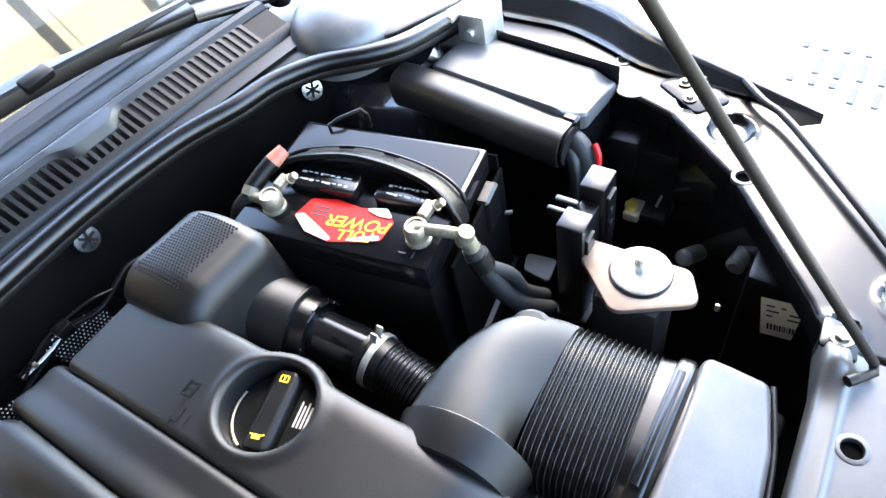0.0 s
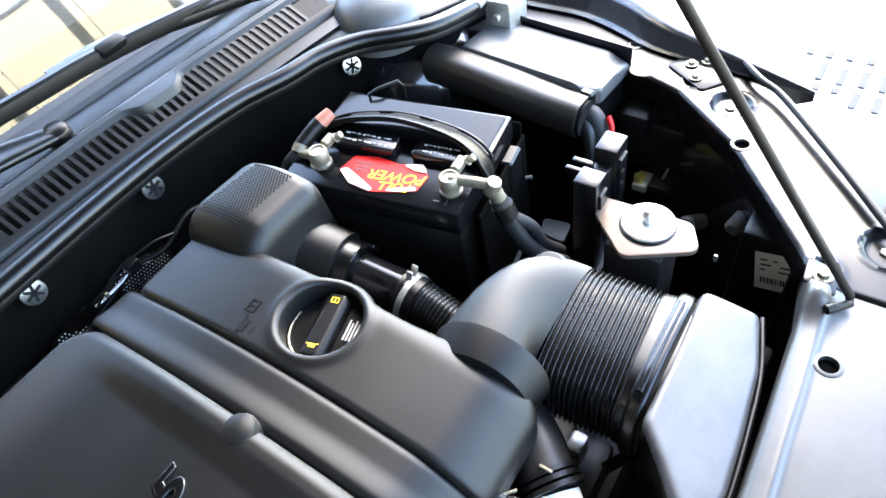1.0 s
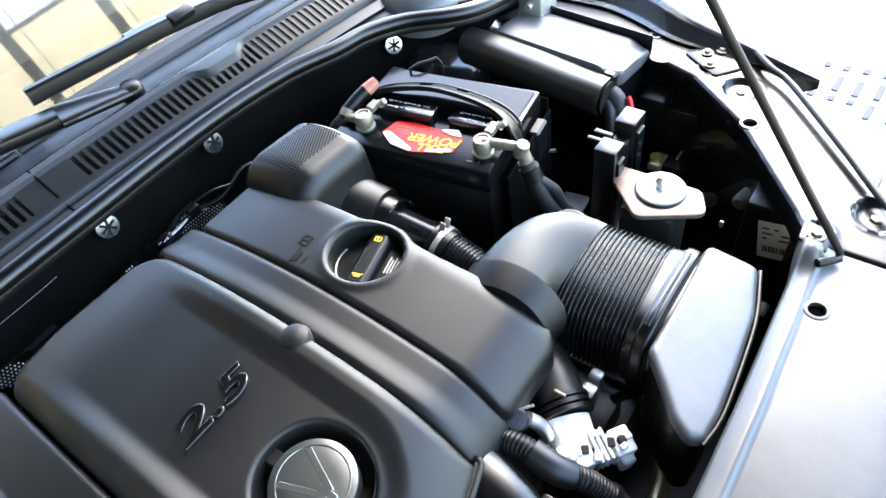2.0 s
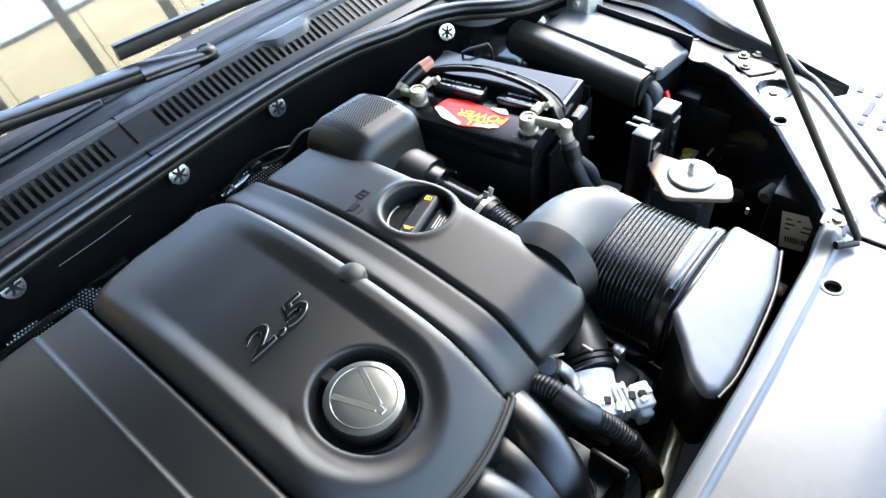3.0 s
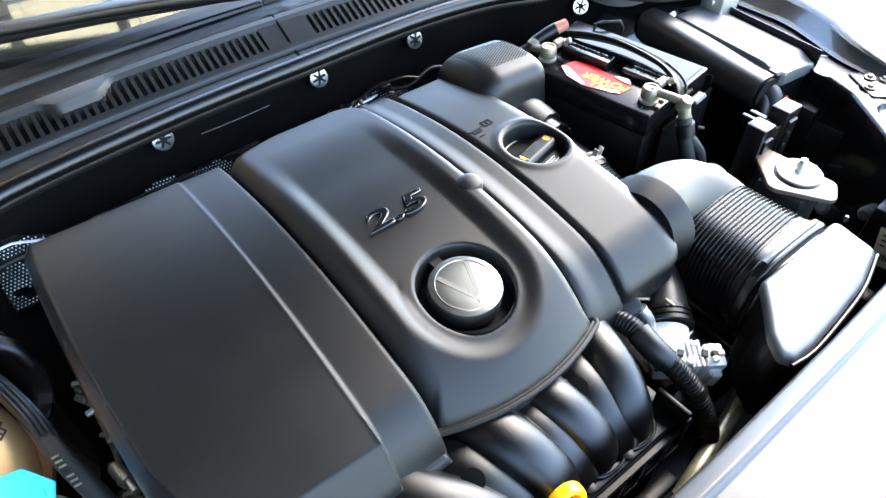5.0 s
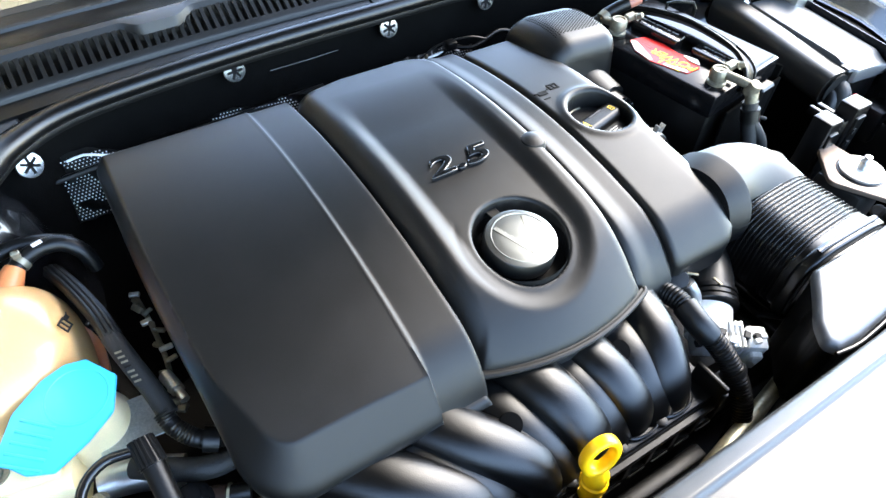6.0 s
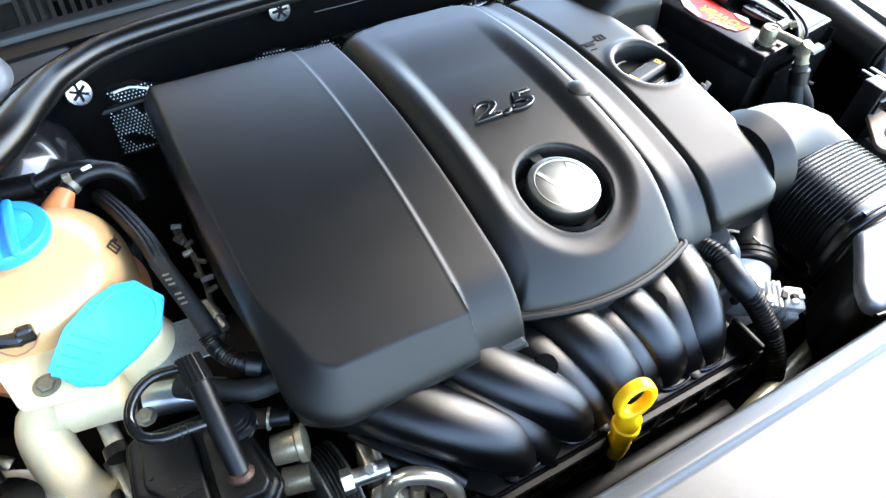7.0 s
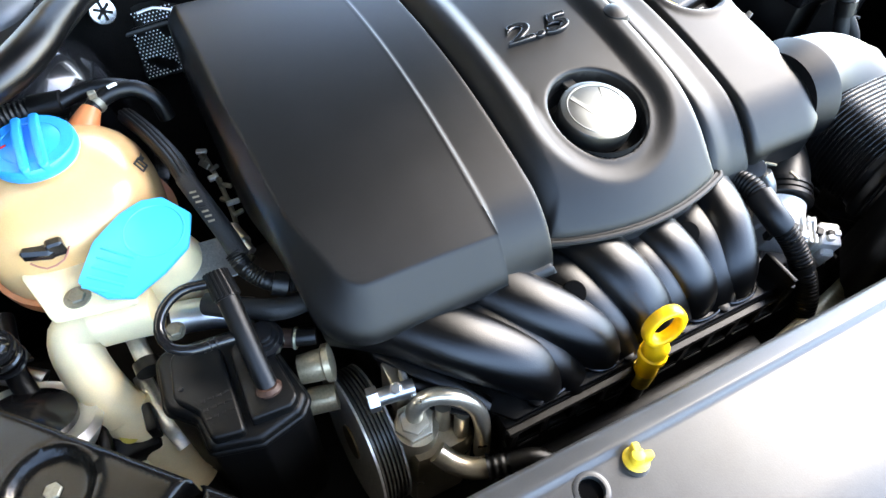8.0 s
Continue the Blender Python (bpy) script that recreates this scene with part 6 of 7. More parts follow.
part("plain_run", tube([(-0.462, 0.362, 0.880), (-0.455, 0.330, 0.875), (-0.447, 0.300, 0.862), (-0.442, 0.275, 0.851)], 0.0092, 18), braid, h2)
for k in range(7):
    q = Vector((-0.4600, 0.335, 0.8870)).lerp(Vector((-0.4540, 0.305, 0.8760)), k / 6)
    part("print_mark", box(-0.003, 0.003, -0.0011, 0.0009, 0, 0.0004, m=axis_pose(q, (0.1, -0.32, 1))), dull_plastic if k == 3 else lead, h2)
part("end_run", tube([(-0.446, 0.278, 0.854), (-0.441, 0.262, 0.846), (-0.425, 0.245, 0.838), (-0.395, 0.235, 0.83)], ribbed(0.0092, 0.0014, 26), 14, 0.0014), rubber, h2)
part("return_run", tube([(-0.485, 0.26, 0.82), (-0.455, 0.235, 0.828), (-0.425, 0.222, 0.825), (-0.39, 0.225, 0.82)], 0.0105, 14), braid, h2)
part("collar", tube([(-0.424, 0.244, 0.8375), (-0.412, 0.2385, 0.834)], 0.0118, 14), rubber, h2)

# ---------------------------------------------------------------- washer filler
wash = thing("washer_filler", (-0.53, 0.30, 0.70), "white washer bottle filler with a pale blue hinged cap", "washer filler")
WM = axis_pose((-0.507, 0.312, 0.868), (-0.05, -0.16, 1))
part("neck", lathe([(0.036, -0.085), (0.035, -0.05), (0.029, -0.02), (0.028, 0.004), (0.024, 0.006)], WM, 36), white_plastic, wash)
LIDW = [(-0.486, 0.347), (-0.468, 0.320), (-0.480, 0.288), (-0.505, 0.272), (-0.536, 0.259), (-0.556, 0.268), (-0.574, 0.292), (-0.553, 0.326), (-0.525, 0.345), (-0.504, 0.351)]
WI = WM.inverted()
LID = [(WI @ Vector((x, y, 0.876)))[:2] for x, y in LIDW]
lidp = part("lid", prism(rounded(LID, [0.004, 0.003, 0.012, 0.004, 0.004, 0.006, 0.004, 0.02, 0.015, 0.012], 4), 0.002, 0.009, 0.002, m=WM), cap_cyan, wash, "pale blue hinged cap with a ribbed tab")
part("lid_rim", tube([WM @ Vector((0.005 + 0.026 * math.cos(radians(a)), 0.004 + 0.026 * math.sin(radians(a)), 0.0086)) for a in range(0, 361, 12)], 0.0012, 6, 0.004), cap_cyan, lidp)
for k in range(5):
    a = Vector((-0.063 + 0.0058 * k, -0.020 + 0.0075 * k - 0.004, 0.0092))
    part("tab_rib", tube([WM @ a, WM @ (a + Vector((0.027 - 0.001 * k, -0.022, 0)))], 0.0015, 6, 0.01), cap_cyan, lidp)
part("bracket", prism(rounded([(-0.622, 0.340), (-0.604, 0.280), (-0.535, 0.268), (-0.525, 0.335)], 0.006, 3), 0.842, 0.852, 0.002), white_plastic, wash)
part("bracket_bolt", bolt((-0.580, 0.292, 0.852), r=0.0075, h=0.004, washer=1.5), lead, wash, "grey hexagon bolt")
part("pipe", tube([(-0.530, 0.288, 0.812), (-0.555, 0.293, 0.811), (-0.582, 0.299, 0.808), (-0.603, 0.297, 0.797), (-0.606, 0.276, 0.779), (-0.596, 0.243, 0.752), (-0.576, 0.210, 0.722), (-0.556, 0.175, 0.66)], 0.0225, 26, 0.006), white_plastic, wash)
part("pipe_ring", tube([(-0.5895, 0.232, 0.742), (-0.5560, 0.178, 0.668)], 0.0246, 26, 0.004), white_plastic, wash)
part("pipe_step", tube([(-0.526, 0.285, 0.812), (-0.550, 0.291, 0.811), (-0.578, 0.297, 0.808)], 0.0245, 26, 0.005, power=3.2), white_plastic, wash)
part("foot", box(-0.63, -0.585, 0.18, 0.215, 0.66, 0.72, 0.006), white_plastic, wash)
clipf = thing("filler_clip", (-0.575, 0.165, 0.66), "black plastic clip with a yellow-green bush", "clip")
part("jaw", join(join(box(-0.613, -0.567, 0.188, 0.224, 0.62, 0.740, 0.005), box(-0.574, -0.564, 0.195, 0.225, 0.71, 0.757, 0.003)), box(-0.616, -0.606, 0.195, 0.225, 0.71, 0.752, 0.003)), dull_plastic, clipf)
part("bush", lathe([(0.004, 0), (0.0105, 0), (0.0105, 0.004), (0.005, 0.005)], axis_pose((-0.589, 0.209, 0.7405), (-0.1, -0.2, 1)), 22), brass, clipf, "yellow-green bush")
plate = thing("stamped_plate", (-0.48, 0.33, 0.74), "grey stamped metal plate behind the washer filler", "plate")
part("sheet", box(-0.036, 0.026, -0.022, 0.022, -0.003, 0.0, 0.001, 1, axis_pose((-0.470, 0.302, 0.826), (0.1, -0.25, 1))), cast_metal, plate)
part("stamp", text_mesh("M5", 0.017, axis_pose((-0.478, 0.307, 0.8276), (0.1, -0.25, 1), 168), 0.0003), ink_black, plate)

# ---------------------------------------------------------------- reservoir box with its hoses
res = thing("charcoal_canister", (-0.48, 0.17, 0.60), "black ribbed plastic canister box with a thick hose", "canister")
RB = rounded([(-0.540, 0.232), (-0.466, 0.226), (-0.446, 0.200), (-0.433, 0.136), (-0.444, 0.124), (-0.481, 0.115), (-0.522, 0.126), (-0.524, 0.155), (-0.545, 0.176)], [0.014, 0.018, 0.016, 0.012, 0.010, 0.010, 0.009, 0.010, 0.014], 6)
part("box", prism(RB, 0.60, 0.819, 0.006, 3), grimy_plastic, res)
LOBES = (
    ([(-0.527, 0.221), (-0.486, 0.210), (-0.489, 0.123), (-0.516, 0.128), (-0.519, 0.155), (-0.534, 0.176)], [0.012, 0.012, 0.005, 0.007, 0.010, 0.012], 0.0295),
    ([(-0.480, 0.207), (-0.448, 0.200), (-0.441, 0.134), (-0.449, 0.127), (-0.483, 0.129)], [0.012, 0.016, 0.008, 0.008, 0.004], 0.0300))
for outline, r, h in LOBES:
    part("raised_lobe", prism(rounded(outline, r, 6), 0.80, 0.80 + h, 0.0032, 3), grimy_plastic, res)
random.seed(21)
for k in range(3):
    for i in range(4):
        w = random.uniform(0.003, 0.0055)
        part("moulded_mark", box(-w / 2, w / 2, -0.0011, 0.0011, 0, 0.0006, m=Matrix.Translation((-0.513 + 0.0065 * i, 0.163 - 0.0085 * k, 0.8294)) @ Matrix.Rotation(radians(-8), 4, "Z")), smooth_plastic, res)
part("nib", lathe([(0.0022, 0), (0.0018, 0.002), (0, 0.0024)], Matrix.Translation((-0.526, 0.181, 0.8293)), 12), smooth_plastic, res)
part("knob", lathe([(0.0185, 0.0), (0.0185, 0.006), (0.0150, 0.008), (0.0150, 0.011), (0.0125, 0.0115), (0.0125, 0.015), (0.010, 0.0155), (0.0095, 0.019), (0.004, 0.020), (0, 0.020)], Matrix.Translation((-0.451, 0.196, 0.826)), 32), gloss_plastic, res)
part("rim", prism(rounded([(x - 0.487 + (x + 0.487) * 0.045 + 0.487, y + (y - 0.17) * 0.045) for x, y in RB], 0.001, 1), 0.803, 0.811, 0.0028, 3), grimy_plastic, res)
hz = thing("canister_hose", (-0.46, 0.19, 0.82), "short thick black hose with a fluted end", "hose")
part("hose", tube([(-0.4652, 0.226, 0.869), (-0.463, 0.185, 0.850), (-0.461, 0.149, 0.829)], lambda k: 0.0096 - 0.0012 * k, 24), rubber, hz)
part("fluted_end", tube([(-0.4672, 0.246, 0.8785), (-0.465, 0.2235, 0.868)], lambda k: 0.0098 + 0.0012 * k, 20, 0.004), dull_plastic, hz)
for k in range(9):
    a = radians(-80 + 20 * k)
    o = Vector((0.0108 * math.sin(a), -0.4 * 0.0108 * math.cos(a), 0.9 * 0.0108 * math.cos(a)))
    part("flute", tube([Vector((-0.4672, 0.246, 0.8785)) + o * 0.9, Vector((-0.465, 0.2245, 0.8685)) + o], 0.0013, 6, 0.02), dull_plastic, hz)
part("foot_ring", lathe([(0.0105, 0), (0.0115, 0.003), (0.0085, 0.006)], axis_pose((-0.461, 0.148, 0.829), (0, 0.5, 1)), 24), rust, hz, "rusty spring ring at the foot")
lp = thing("looped_hose", (-0.50, 0.21, 0.83), "thin black hose bent into a loop", "hose")
part("loop", tube([(-0.476, 0.240, 0.876), (-0.497, 0.244, 0.874), (-0.515, 0.236, 0.870), (-0.524, 0.219, 0.866), (-0.520, 0.202, 0.862), (-0.505, 0.194, 0.860), (-0.487, 0.193, 0.858), (-0.47, 0.194, 0.853)], 0.0046, 14), gloss_plastic, lp)
for k in range(3):
    part("ring", tube([(-0.497 + 0.005 * k, 0.1932, 0.8587), (-0.4955 + 0.005 * k, 0.1932, 0.8585)], 0.0050, 12), rubber, lp)
single("hex_bolt", bolt((-0.516, 0.236, 0.832), (0, -0.1, 1), 0.0068, 0.006, 1.3), lead, "grey hexagon bolt beside the canister", "bolt")
single("steel_tube", tube([(-0.515, 0.272, 0.798), (-0.502, 0.268, 0.80), (-0.478, 0.259, 0.802), (-0.45, 0.245, 0.80)], 0.016, 18), bright_metal, "bright cast tube under the washer filler", "pipe")
rod = thing("gas_strut", (-0.548, 0.21, 0.66), "pale tube with a black end cap and a steel arm", "tube")
part("tube", tube([(-0.560, 0.300, 0.785), (-0.554, 0.250, 0.78)], 0.0085, 16), zinc, rod)
part("cap", tube([(-0.554, 0.251, 0.780), (-0.553, 0.240, 0.779)], 0.0125, 18), dull_plastic, rod)
part("arm", tube([(-0.568, 0.262, 0.74), (-0.562, 0.221, 0.74), (-0.553, 0.194, 0.738), (-0.549, 0.182, 0.728)], 0.0088, 12, flat=0.7, power=3.5), zinc, rod)
part("spring", tube([Vector((-0.556 - 0.02 * i / 60, 0.205 - 0.012 * i / 60, 0.73 - 0.015 * i / 60)) + Vector((0.0, 0.005 * math.cos(i * 0.7), 0.005 * math.sin(i * 0.7))) for i in range(60)], 0.0012, 6, 0.004), zinc, rod)

# right end of the engine: belt pulley, fittings, pipes
bel = thing("belt_pulley", (-0.383, 0.10, 0.63), "ribbed black drive belt on a steel pulley", "pulley")
pm = axis_pose((-0.404, 0.125, 0.698), (1, 0.047, -0.078))
prof = [(0.062, 0.0), (0.0672, 0.0005)]
for k in range(6):
    prof += [(0.0708, 0.0012 + 0.004 * k), (0.0708, 0.0028 + 0.004 * k), (0.0665, 0.0036 + 0.004 * k), (0.0665, 0.0046 + 0.004 * k)]
prof += [(0.0672, 0.0265), (0.062, 0.0265)]
part("belt", lathe(prof, pm, 64), belt_rubber, bel)
part("hub", lathe([(0.0, -0.004), (0.018, -0.004), (0.020, 0.006), (0.040, 0.008), (0.052, 0.004), (0.064, 0.002), (0.064, 0.024), (0.0, 0.024)], pm, 56), grimy_brass, bel, "brassy grimy pulley hub")
part("rim", lathe([(0.066, 0.0245), (0.0715, 0.0245), (0.0715, 0.027), (0.064, 0.027)], pm, 64), zinc, bel, "worn steel rim")
part("rim", lathe([(0.066, -0.0022), (0.0718, -0.0022), (0.0718, 0.0002), (0.064, 0.0002)], pm, 64), zinc, bel)
ac = thing("compressor_fitting", (-0.35, 0.08, 0.70), "cast aluminium compressor fitting with bent pipes", "fitting")
part("casting", join(box(-0.366, -0.30, 0.060, 0.13, 0.60, 0.742, 0.012), tube([(-0.352, 0.090, 0.72), (-0.352, 0.090, 0.760)], 0.021, 22)), warm_alloy, ac)
am = axis_pose((-0.353, 0.092, 0.760), (-0.08, -0.12, 1))
part("nut", prism([(0.0195 * math.cos(math.pi * i / 3), 0.0195 * math.sin(math.pi * i / 3)) for i in range(6)], 0.0, 0.010, 0.002, m=am), warm_alloy, ac)
part("nut", prism([(0.0145 * math.cos(math.pi * i / 3 + 0.3), 0.0145 * math.sin(math.pi * i / 3 + 0.3)) for i in range(6)], 0.010, 0.018, 0.0015, m=am), warm_alloy, ac)
part("arch_pipe", tube([(-0.353, 0.092, 0.772), (-0.351, 0.094, 0.790), (-0.337, 0.093, 0.802), (-0.316, 0.083, 0.800), (-0.302, 0.071, 0.787), (-0.299, 0.060, 0.765), (-0.300, 0.052, 0.72)], 0.0082, 16), warm_alloy, ac)
part("low_pipe", tube([(-0.343, 0.064, 0.742), (-0.333, 0.050, 0.735), (-0.318, 0.038, 0.732), (-0.300, 0.031, 0.735)], 0.0105, 18), warm_alloy, ac)
part("sleeve", tube([(-0.306, 0.033, 0.734), (-0.286, 0.026, 0.738)], ribbed(0.0125, 0.0016, 3), 18, 0.001), rubber, ac)
part("hose", tube([(-0.288, 0.027, 0.737), (-0.262, 0.018, 0.742), (-0.24, 0.0, 0.73)], 0.009, 14), rubber, ac)
for q in ((-0.325, 0.090, 0.775), (-0.311, 0.078, 0.77)):
    part("stub", tube([Vector(q) - Vector((0.002, 0.006, 0.03)), q], 0.0075, 14), warm_alloy, ac)
br = thing("alternator_bracket", (-0.36, 0.12, 0.76), "bright bolted bracket at the engine end", "bracket")
part("web", box(-0.362, -0.345, 0.112, 0.15, 0.74, 0.790, 0.004), warm_alloy, br)
part("sleeve", tube([(-0.381, 0.114, 0.800), (-0.346, 0.108, 0.802)], 0.0080, 16), bright_metal, br)
part("nut", prism([(0.0115 * math.cos(math.pi * i / 3), 0.0115 * math.sin(math.pi * i / 3)) for i in range(6)], -0.005, 0.005, 0.001, m=axis_pose((-0.383, 0.114, 0.800), (1, -0.15, 0.1))), bright_metal, br)
part("bolt", bolt((-0.362, 0.110, 0.810), (-0.3, -0.3, 1), 0.005, 0.006, 1.2), bright_metal, br)
part("fin", box(-0.352, -0.347, 0.10, 0.13, 0.785, 0.805, 0.001, 1), zinc, br)
single("engine_stub", join(lathe([(0, -0.02), (0.0140, -0.018), (0.0150, -0.004), (0.0150, 0.004), (0.0185, 0.006), (0.0185, 0.012), (0.012, 0.014), (0, 0.014)], axis_pose((-0.412, 0.176, 0.782), (1, -0.25, 0.15)), 28), tube([(-0.430, 0.162, 0.745), (-0.405, 0.155, 0.748)], 0.0135, 20)), brass_cast, "dull cast pipe stubs at the engine end", "pipe")
single("pale_flap", prism([(0.0125 * math.cos(k * math.pi / 10), 0.0075 * math.sin(k * math.pi / 10)) for k in range(20)], 0.0, 0.003, 0.001, m=axis_pose((-0.432, 0.235, 0.811), (-0.2, -0.3, 1), -35)), white_plastic, "small pale oval flap by the engine cover", "flap")
sc = thing("hose_clamp", (-0.424, 0.203, 0.80), "rusty brown hose clamp by the engine cover", "clamp")
part("hose", tube([(-0.440, 0.212, 0.798), (-0.424, 0.203, 0.800), (-0.405, 0.196, 0.800)], 0.0085, 16), rubber, sc)
part("band", tube([(-0.436, 0.210, 0.7985), (-0.424, 0.203, 0.800)], 0.0094, 18), rust, sc, "rusty band")
part("clip_edge", tube([(-0.4235, 0.2025, 0.800), (-0.4215, 0.2015, 0.800)], 0.0108, 18), pipe_metal, sc)
br2 = thing("smoky_plate", (-0.33, 0.12, 0.74), "grey smoky bracket plate beside the manifold", "bracket")
part("plate", prism(rounded([(-0.352, 0.150), (-0.335, 0.150), (-0.285, 0.078), (-0.300, 0.066), (-0.335, 0.095)], 0.008, 4), 0.765, 0.772, 0.002), smooth_plastic, br2)
part("skirt", tube([(-0.360, 0.155, 0.800), (-0.340, 0.125, 0.806), (-0.31, 0.092, 0.798), (-0.288, 0.070, 0.780)], 0.008, 12, 0.006, 0.5), smooth_plastic, br2)
part("hole", lathe([(0.010, 0), (0.010, 0.001), (0, 0.001)], Matrix.Translation((-0.340, 0.125, 0.772)), 24), well_plastic, br2)
gr = thing("grimy_linkage", (-0.43, 0.40, 0.74), "crumpled bright foil-wrapped linkage deep beside the engine", "linkage")
LINK = smooth_path([(-0.434, 0.500, 0.775), (-0.430, 0.450, 0.780), (-0.429, 0.397, 0.780), (-0.432, 0.346, 0.778), (-0.428, 0.325, 0.775)], 0.004)
part("rod", tube(LINK, 0.0028, 8), lead, gr)
random.seed(11)
for i in range(0, len(LINK), 3):
    q = LINK[i] + Vector((random.uniform(-0.006, 0.006), 0, random.uniform(-0.002, 0.006)))
    m = Matrix.Translation(q) @ Matrix.Rotation(random.uniform(0, 3), 4, "Z") @ Matrix.Rotation(random.uniform(-0.7, 0.7), 4, "X")
    part("lug", box(-random.uniform(0.003, 0.009), 0.006, -0.003, random.uniform(0.001, 0.005), -0.002, 0.003, 0.001, 1, m), lead if i % 4 else zinc, gr)
part("plug", join(tube([(-0.436, 0.372, 0.778), (-0.430, 0.345, 0.782)], 0.0075, 14), tube([(-0.430, 0.345, 0.782), (-0.427, 0.33, 0.782)], 0.005, 12)), cast_metal, gr)

# strut tower and its pipes behind the tank; lamp ring in front
tw = thing("strut_tower", (-0.62, 0.55, 0.6), "rounded glossy black strut tower beside the bulkhead", "strut tower", "strut towers")
part("dome", lathe([(0.125, -0.3), (0.122, -0.06), (0.116, 0.0), (0.101, 0.058), (0.081, 0.083), (0.058, 0.1), (0.035, 0.11), (0, 0.114)], Matrix.Translation((-0.607, 0.620, 0.796)), 56), black_paint, tw)
part("foot_flange", lathe([(0.12, -0.12), (0.136, -0.118), (0.136, -0.108), (0.12, -0.10)], Matrix.Translation((-0.607, 0.620, 0.796)), 56), black_paint, tw)
tw2 = thing("strut_tower", (0.64, 0.60, 0.6), "rounded glossy black strut tower beside the bulkhead", "strut tower", "strut towers")
part("dome", lathe([(0.12, -0.3), (0.115, -0.06), (0.10, -0.02), (0.08, 0.0), (0.04, 0.006), (0, 0.006)], Matrix.Translation((0.645, 0.625, 0.868)), 48), black_paint, tw2)
part("foot_flange", lathe([(0.114, -0.12), (0.13, -0.118), (0.13, -0.108), (0.114, -0.10)], Matrix.Translation((0.645, 0.625, 0.868)), 48), black_paint, tw2)
ls = thing("harness_conduit", (-0.60, 0.50, 0.85), "corrugated black conduit running behind the tank", "conduit")
part("sleeve", tube([(-0.67, 0.50, 0.872), (-0.62, 0.515, 0.878), (-0.572, 0.520, 0.880)], ribbed(0.013, 0.002, 20), 16, 0.0012), rubber, ls)
part("joint", tube([(-0.574, 0.520, 0.880), (-0.545, 0.514, 0.882)], 0.0135, 18), dull_plastic, ls)
part("tail", tube([(-0.550, 0.515, 0.882), (-0.522, 0.522, 0.884), (-0.494, 0.520, 0.882), (-0.47, 0.53, 0.86)], 0.008, 12), rubber, ls)
hl = thing("lamp_ring", (-0.66, 0.24, 0.70), "chromed ring and black bulb cover of the headlamp rear", "headlamp")
hm2 = axis_pose((-0.655, 0.235, 0.78), (0.3, 0.35, 0.9))
part("ring", lathe([(0.040, -0.02), (0.052, -0.016), (0.056, 0.0), (0.050, 0.006), (0.044, 0.004)], hm2, 40), bright_metal, hl)
part("cover", lathe([(0.042, -0.02), (0.036, 0.01), (0.02, 0.016), (0, 0.017)], hm2, 32), gloss_plastic, hl)
part("band", tube([(-0.705, 0.325, 0.762), (-0.670, 0.302, 0.764), (-0.646, 0.286, 0.760)], 0.011, 14, 0.01, 0.5), bright_metal, hl)
part("band", tube([(-0.700, 0.290, 0.742), (-0.668, 0.272, 0.744), (-0.640, 0.258, 0.738)], 0.007, 12, 0.01, 0.5), bright_metal, hl)
part("spring", tube([Vector((-0.655, 0.285, 0.80)) + Vector((0.014 * math.cos(i * 0.5), 0.014 * math.sin(i * 0.5), 0.0009 * i)) for i in range(50)], 0.0028, 8, 0.004), gloss_plastic, hl)
single("lamp_cable", tube([(-0.662, 0.35, 0.79), (-0.660, 0.29, 0.785), (-0.648, 0.245, 0.765), (-0.630, 0.21, 0.735), (-0.615, 0.17, 0.69)], 0.010, 12), dull_plastic, "black cable past the headlamp rear", "cable")
yb = thing("yellow_clip", (-0.236, -0.044, 0.855), "worn yellow plastic clip standing on the carrier", "clip")
ym = axis_pose((-0.236, -0.044, 0.8625), (0.05, 0.1, 1))
part("disc", lathe([(0.0095, 0), (0.0105, 0.002), (0.009, 0.0035), (0.006, 0.004), (0.005, 0.010), (0, 0.011)], ym, 20), yellow_dirty, yb)
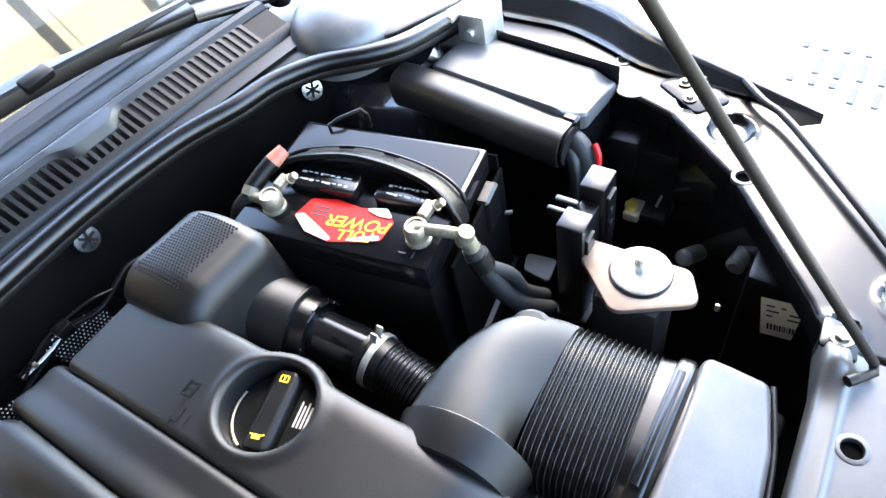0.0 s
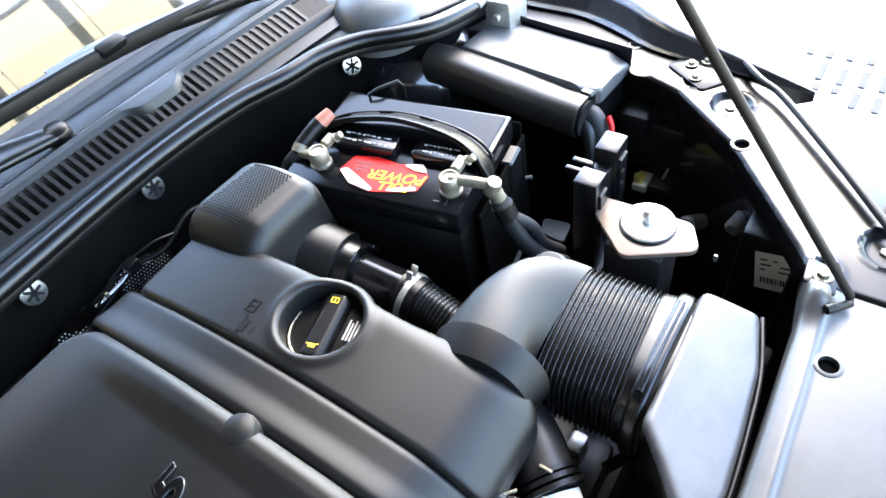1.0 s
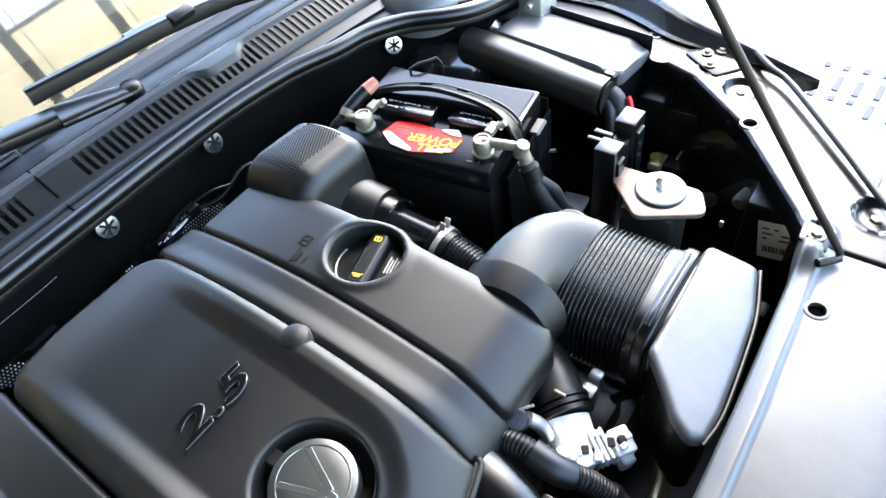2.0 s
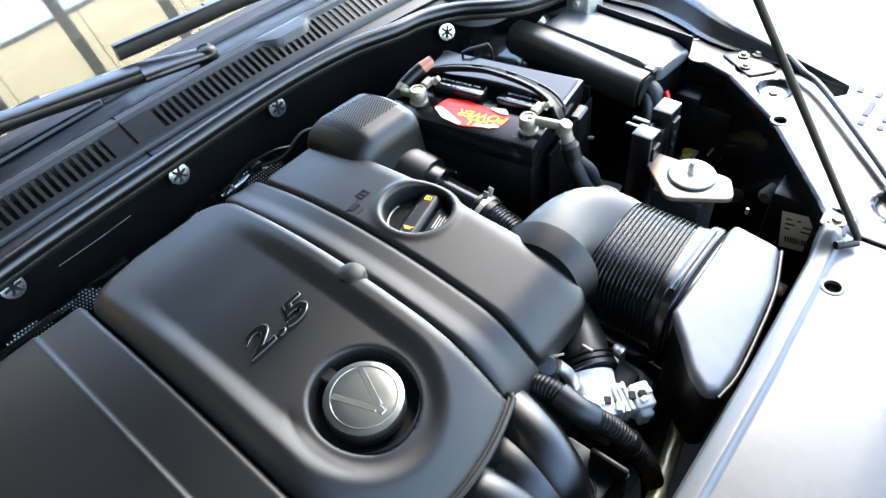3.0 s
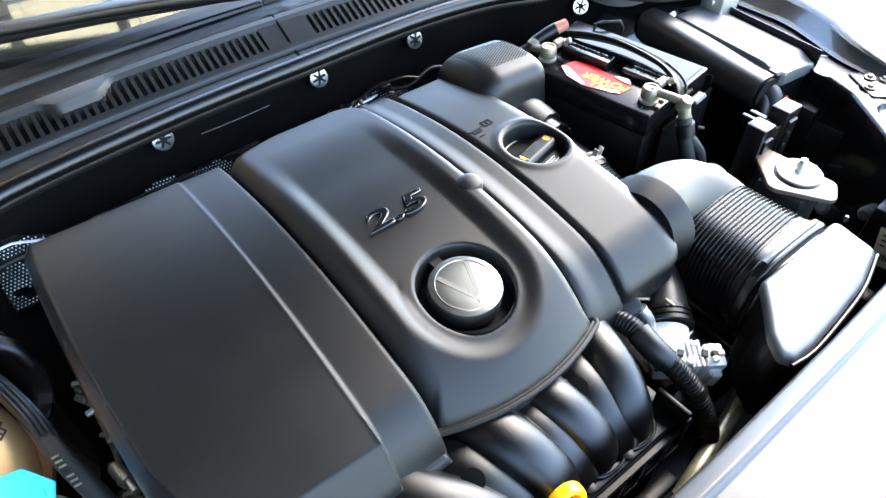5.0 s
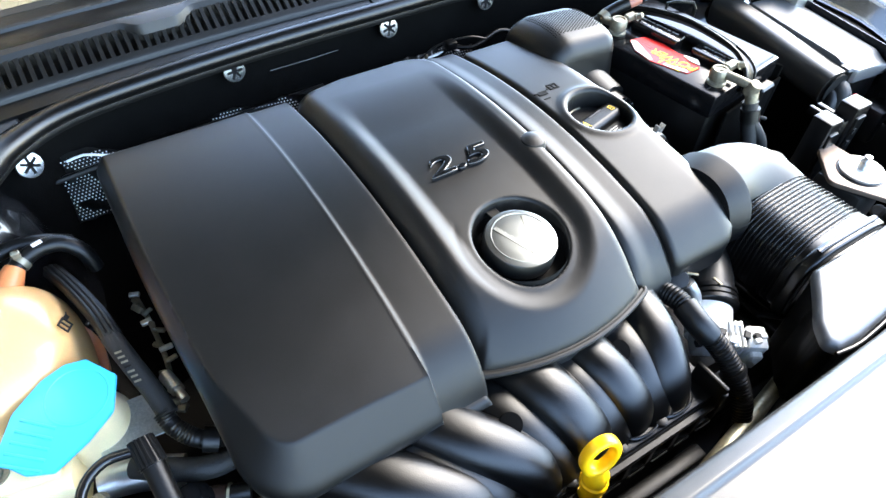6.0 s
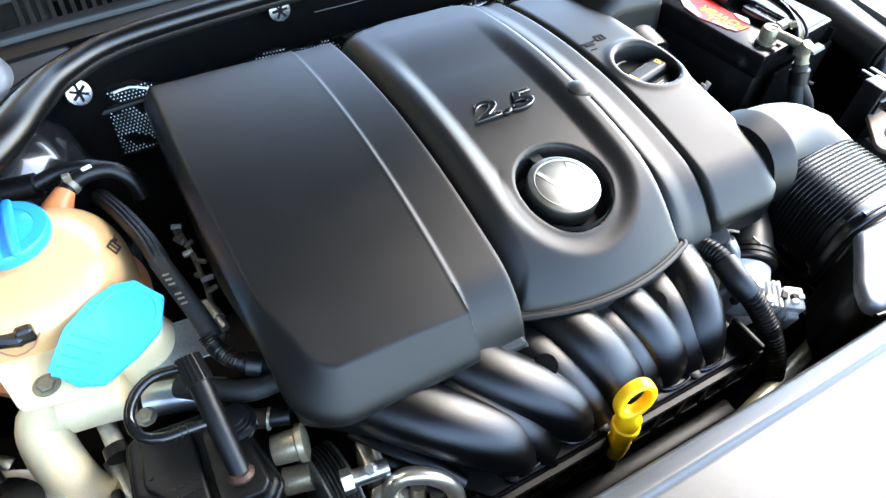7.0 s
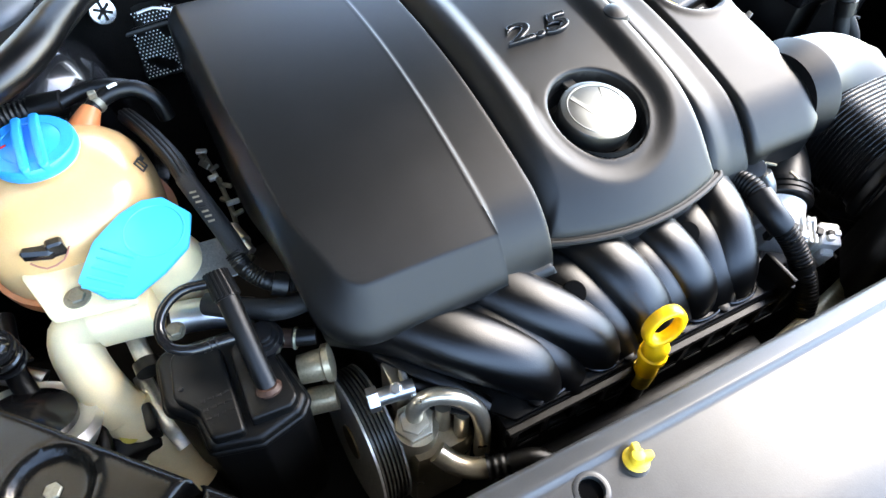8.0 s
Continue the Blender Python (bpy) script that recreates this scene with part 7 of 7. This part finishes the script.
part("wing", box(-0.002, 0.012, -0.003, 0.003, 0.002, 0.010, 0.001, 1, ym @ Matrix.Rotation(radians(-20), 4, "Z")), yellow_dirty, yb)
part("wing", box(-0.003, 0.003, 0.002, 0.010, 0.003, 0.011, 0.001, 1, ym @ Matrix.Rotation(radians(-20), 4, "Z")), yellow_dirty, yb)

# ---------------------------------------------------------------- wipers
def wiper(name, pivot, arm, blade, label):
    w = thing(name, pivot, label, "wiper", "wipers")
    p = Vector(pivot)
    part("cap", lathe([(0.016, -0.012), (0.0165, 0.002), (0.013, 0.008), (0.006, 0.0105), (0, 0.011)], axis_pose(p, (0, -0.3, 1)), 28), smooth_plastic, w)
    part("head", tube([p - Vector((-0.004, 0, 0.001)), p.lerp(Vector(arm[0]), 0.5), arm[0]], lambda t: 0.0150 + 0.0135 * t, 22, 0.006, lambda t: 0.46 - 0.18 * t, power=2.6), smooth_plastic, w)
    part("arm", tube(arm, lambda t: 0.0190 - 0.008 * t, 14, 0.01, 0.6, power=3), smooth_plastic, w)
    part("blade", tube(blade, 0.0085, 10, 0.02, 1.4, power=3), dull_plastic, w)
    part("rubber_lip", tube([(x, y + 0.004, z - 0.009) for x, y, z in blade], 0.003, 6, 0.02, 1.6), rubber, w)
    part("saddle", box(-0.02, 0.02, -0.009, 0.009, 0.002, 0.016, 0.004, 2, axis_pose(Vector(blade[1]), (0, -0.5, 1))), dull_plastic, w)


wiper("wiper", (0.174, 0.802, 0.976), [(0.080, 0.824, 0.988), (-0.035, 0.848, 0.996), (-0.16, 0.870, 1.006), (-0.36, 0.895, 1.016)],
      [(0.055, 0.846, 0.986), (-0.06, 0.864, 0.992), (-0.20, 0.884, 1.0), (-0.42, 0.91, 1.01)], "black wiper with a domed pivot cap, resting on the windscreen")
wiper("wiper", (0.60, 0.735, 0.965), [(0.50, 0.790, 0.985), (0.40, 0.825, 0.992), (0.30, 0.840, 1.010), (0.22, 0.846, 1.014)],
      [(0.53, 0.800, 0.985), (0.30, 0.830, 1.006), (0.19, 0.838, 1.012), (0.074, 0.858, 1.012)], "black wiper lying along the foot of the windscreen")
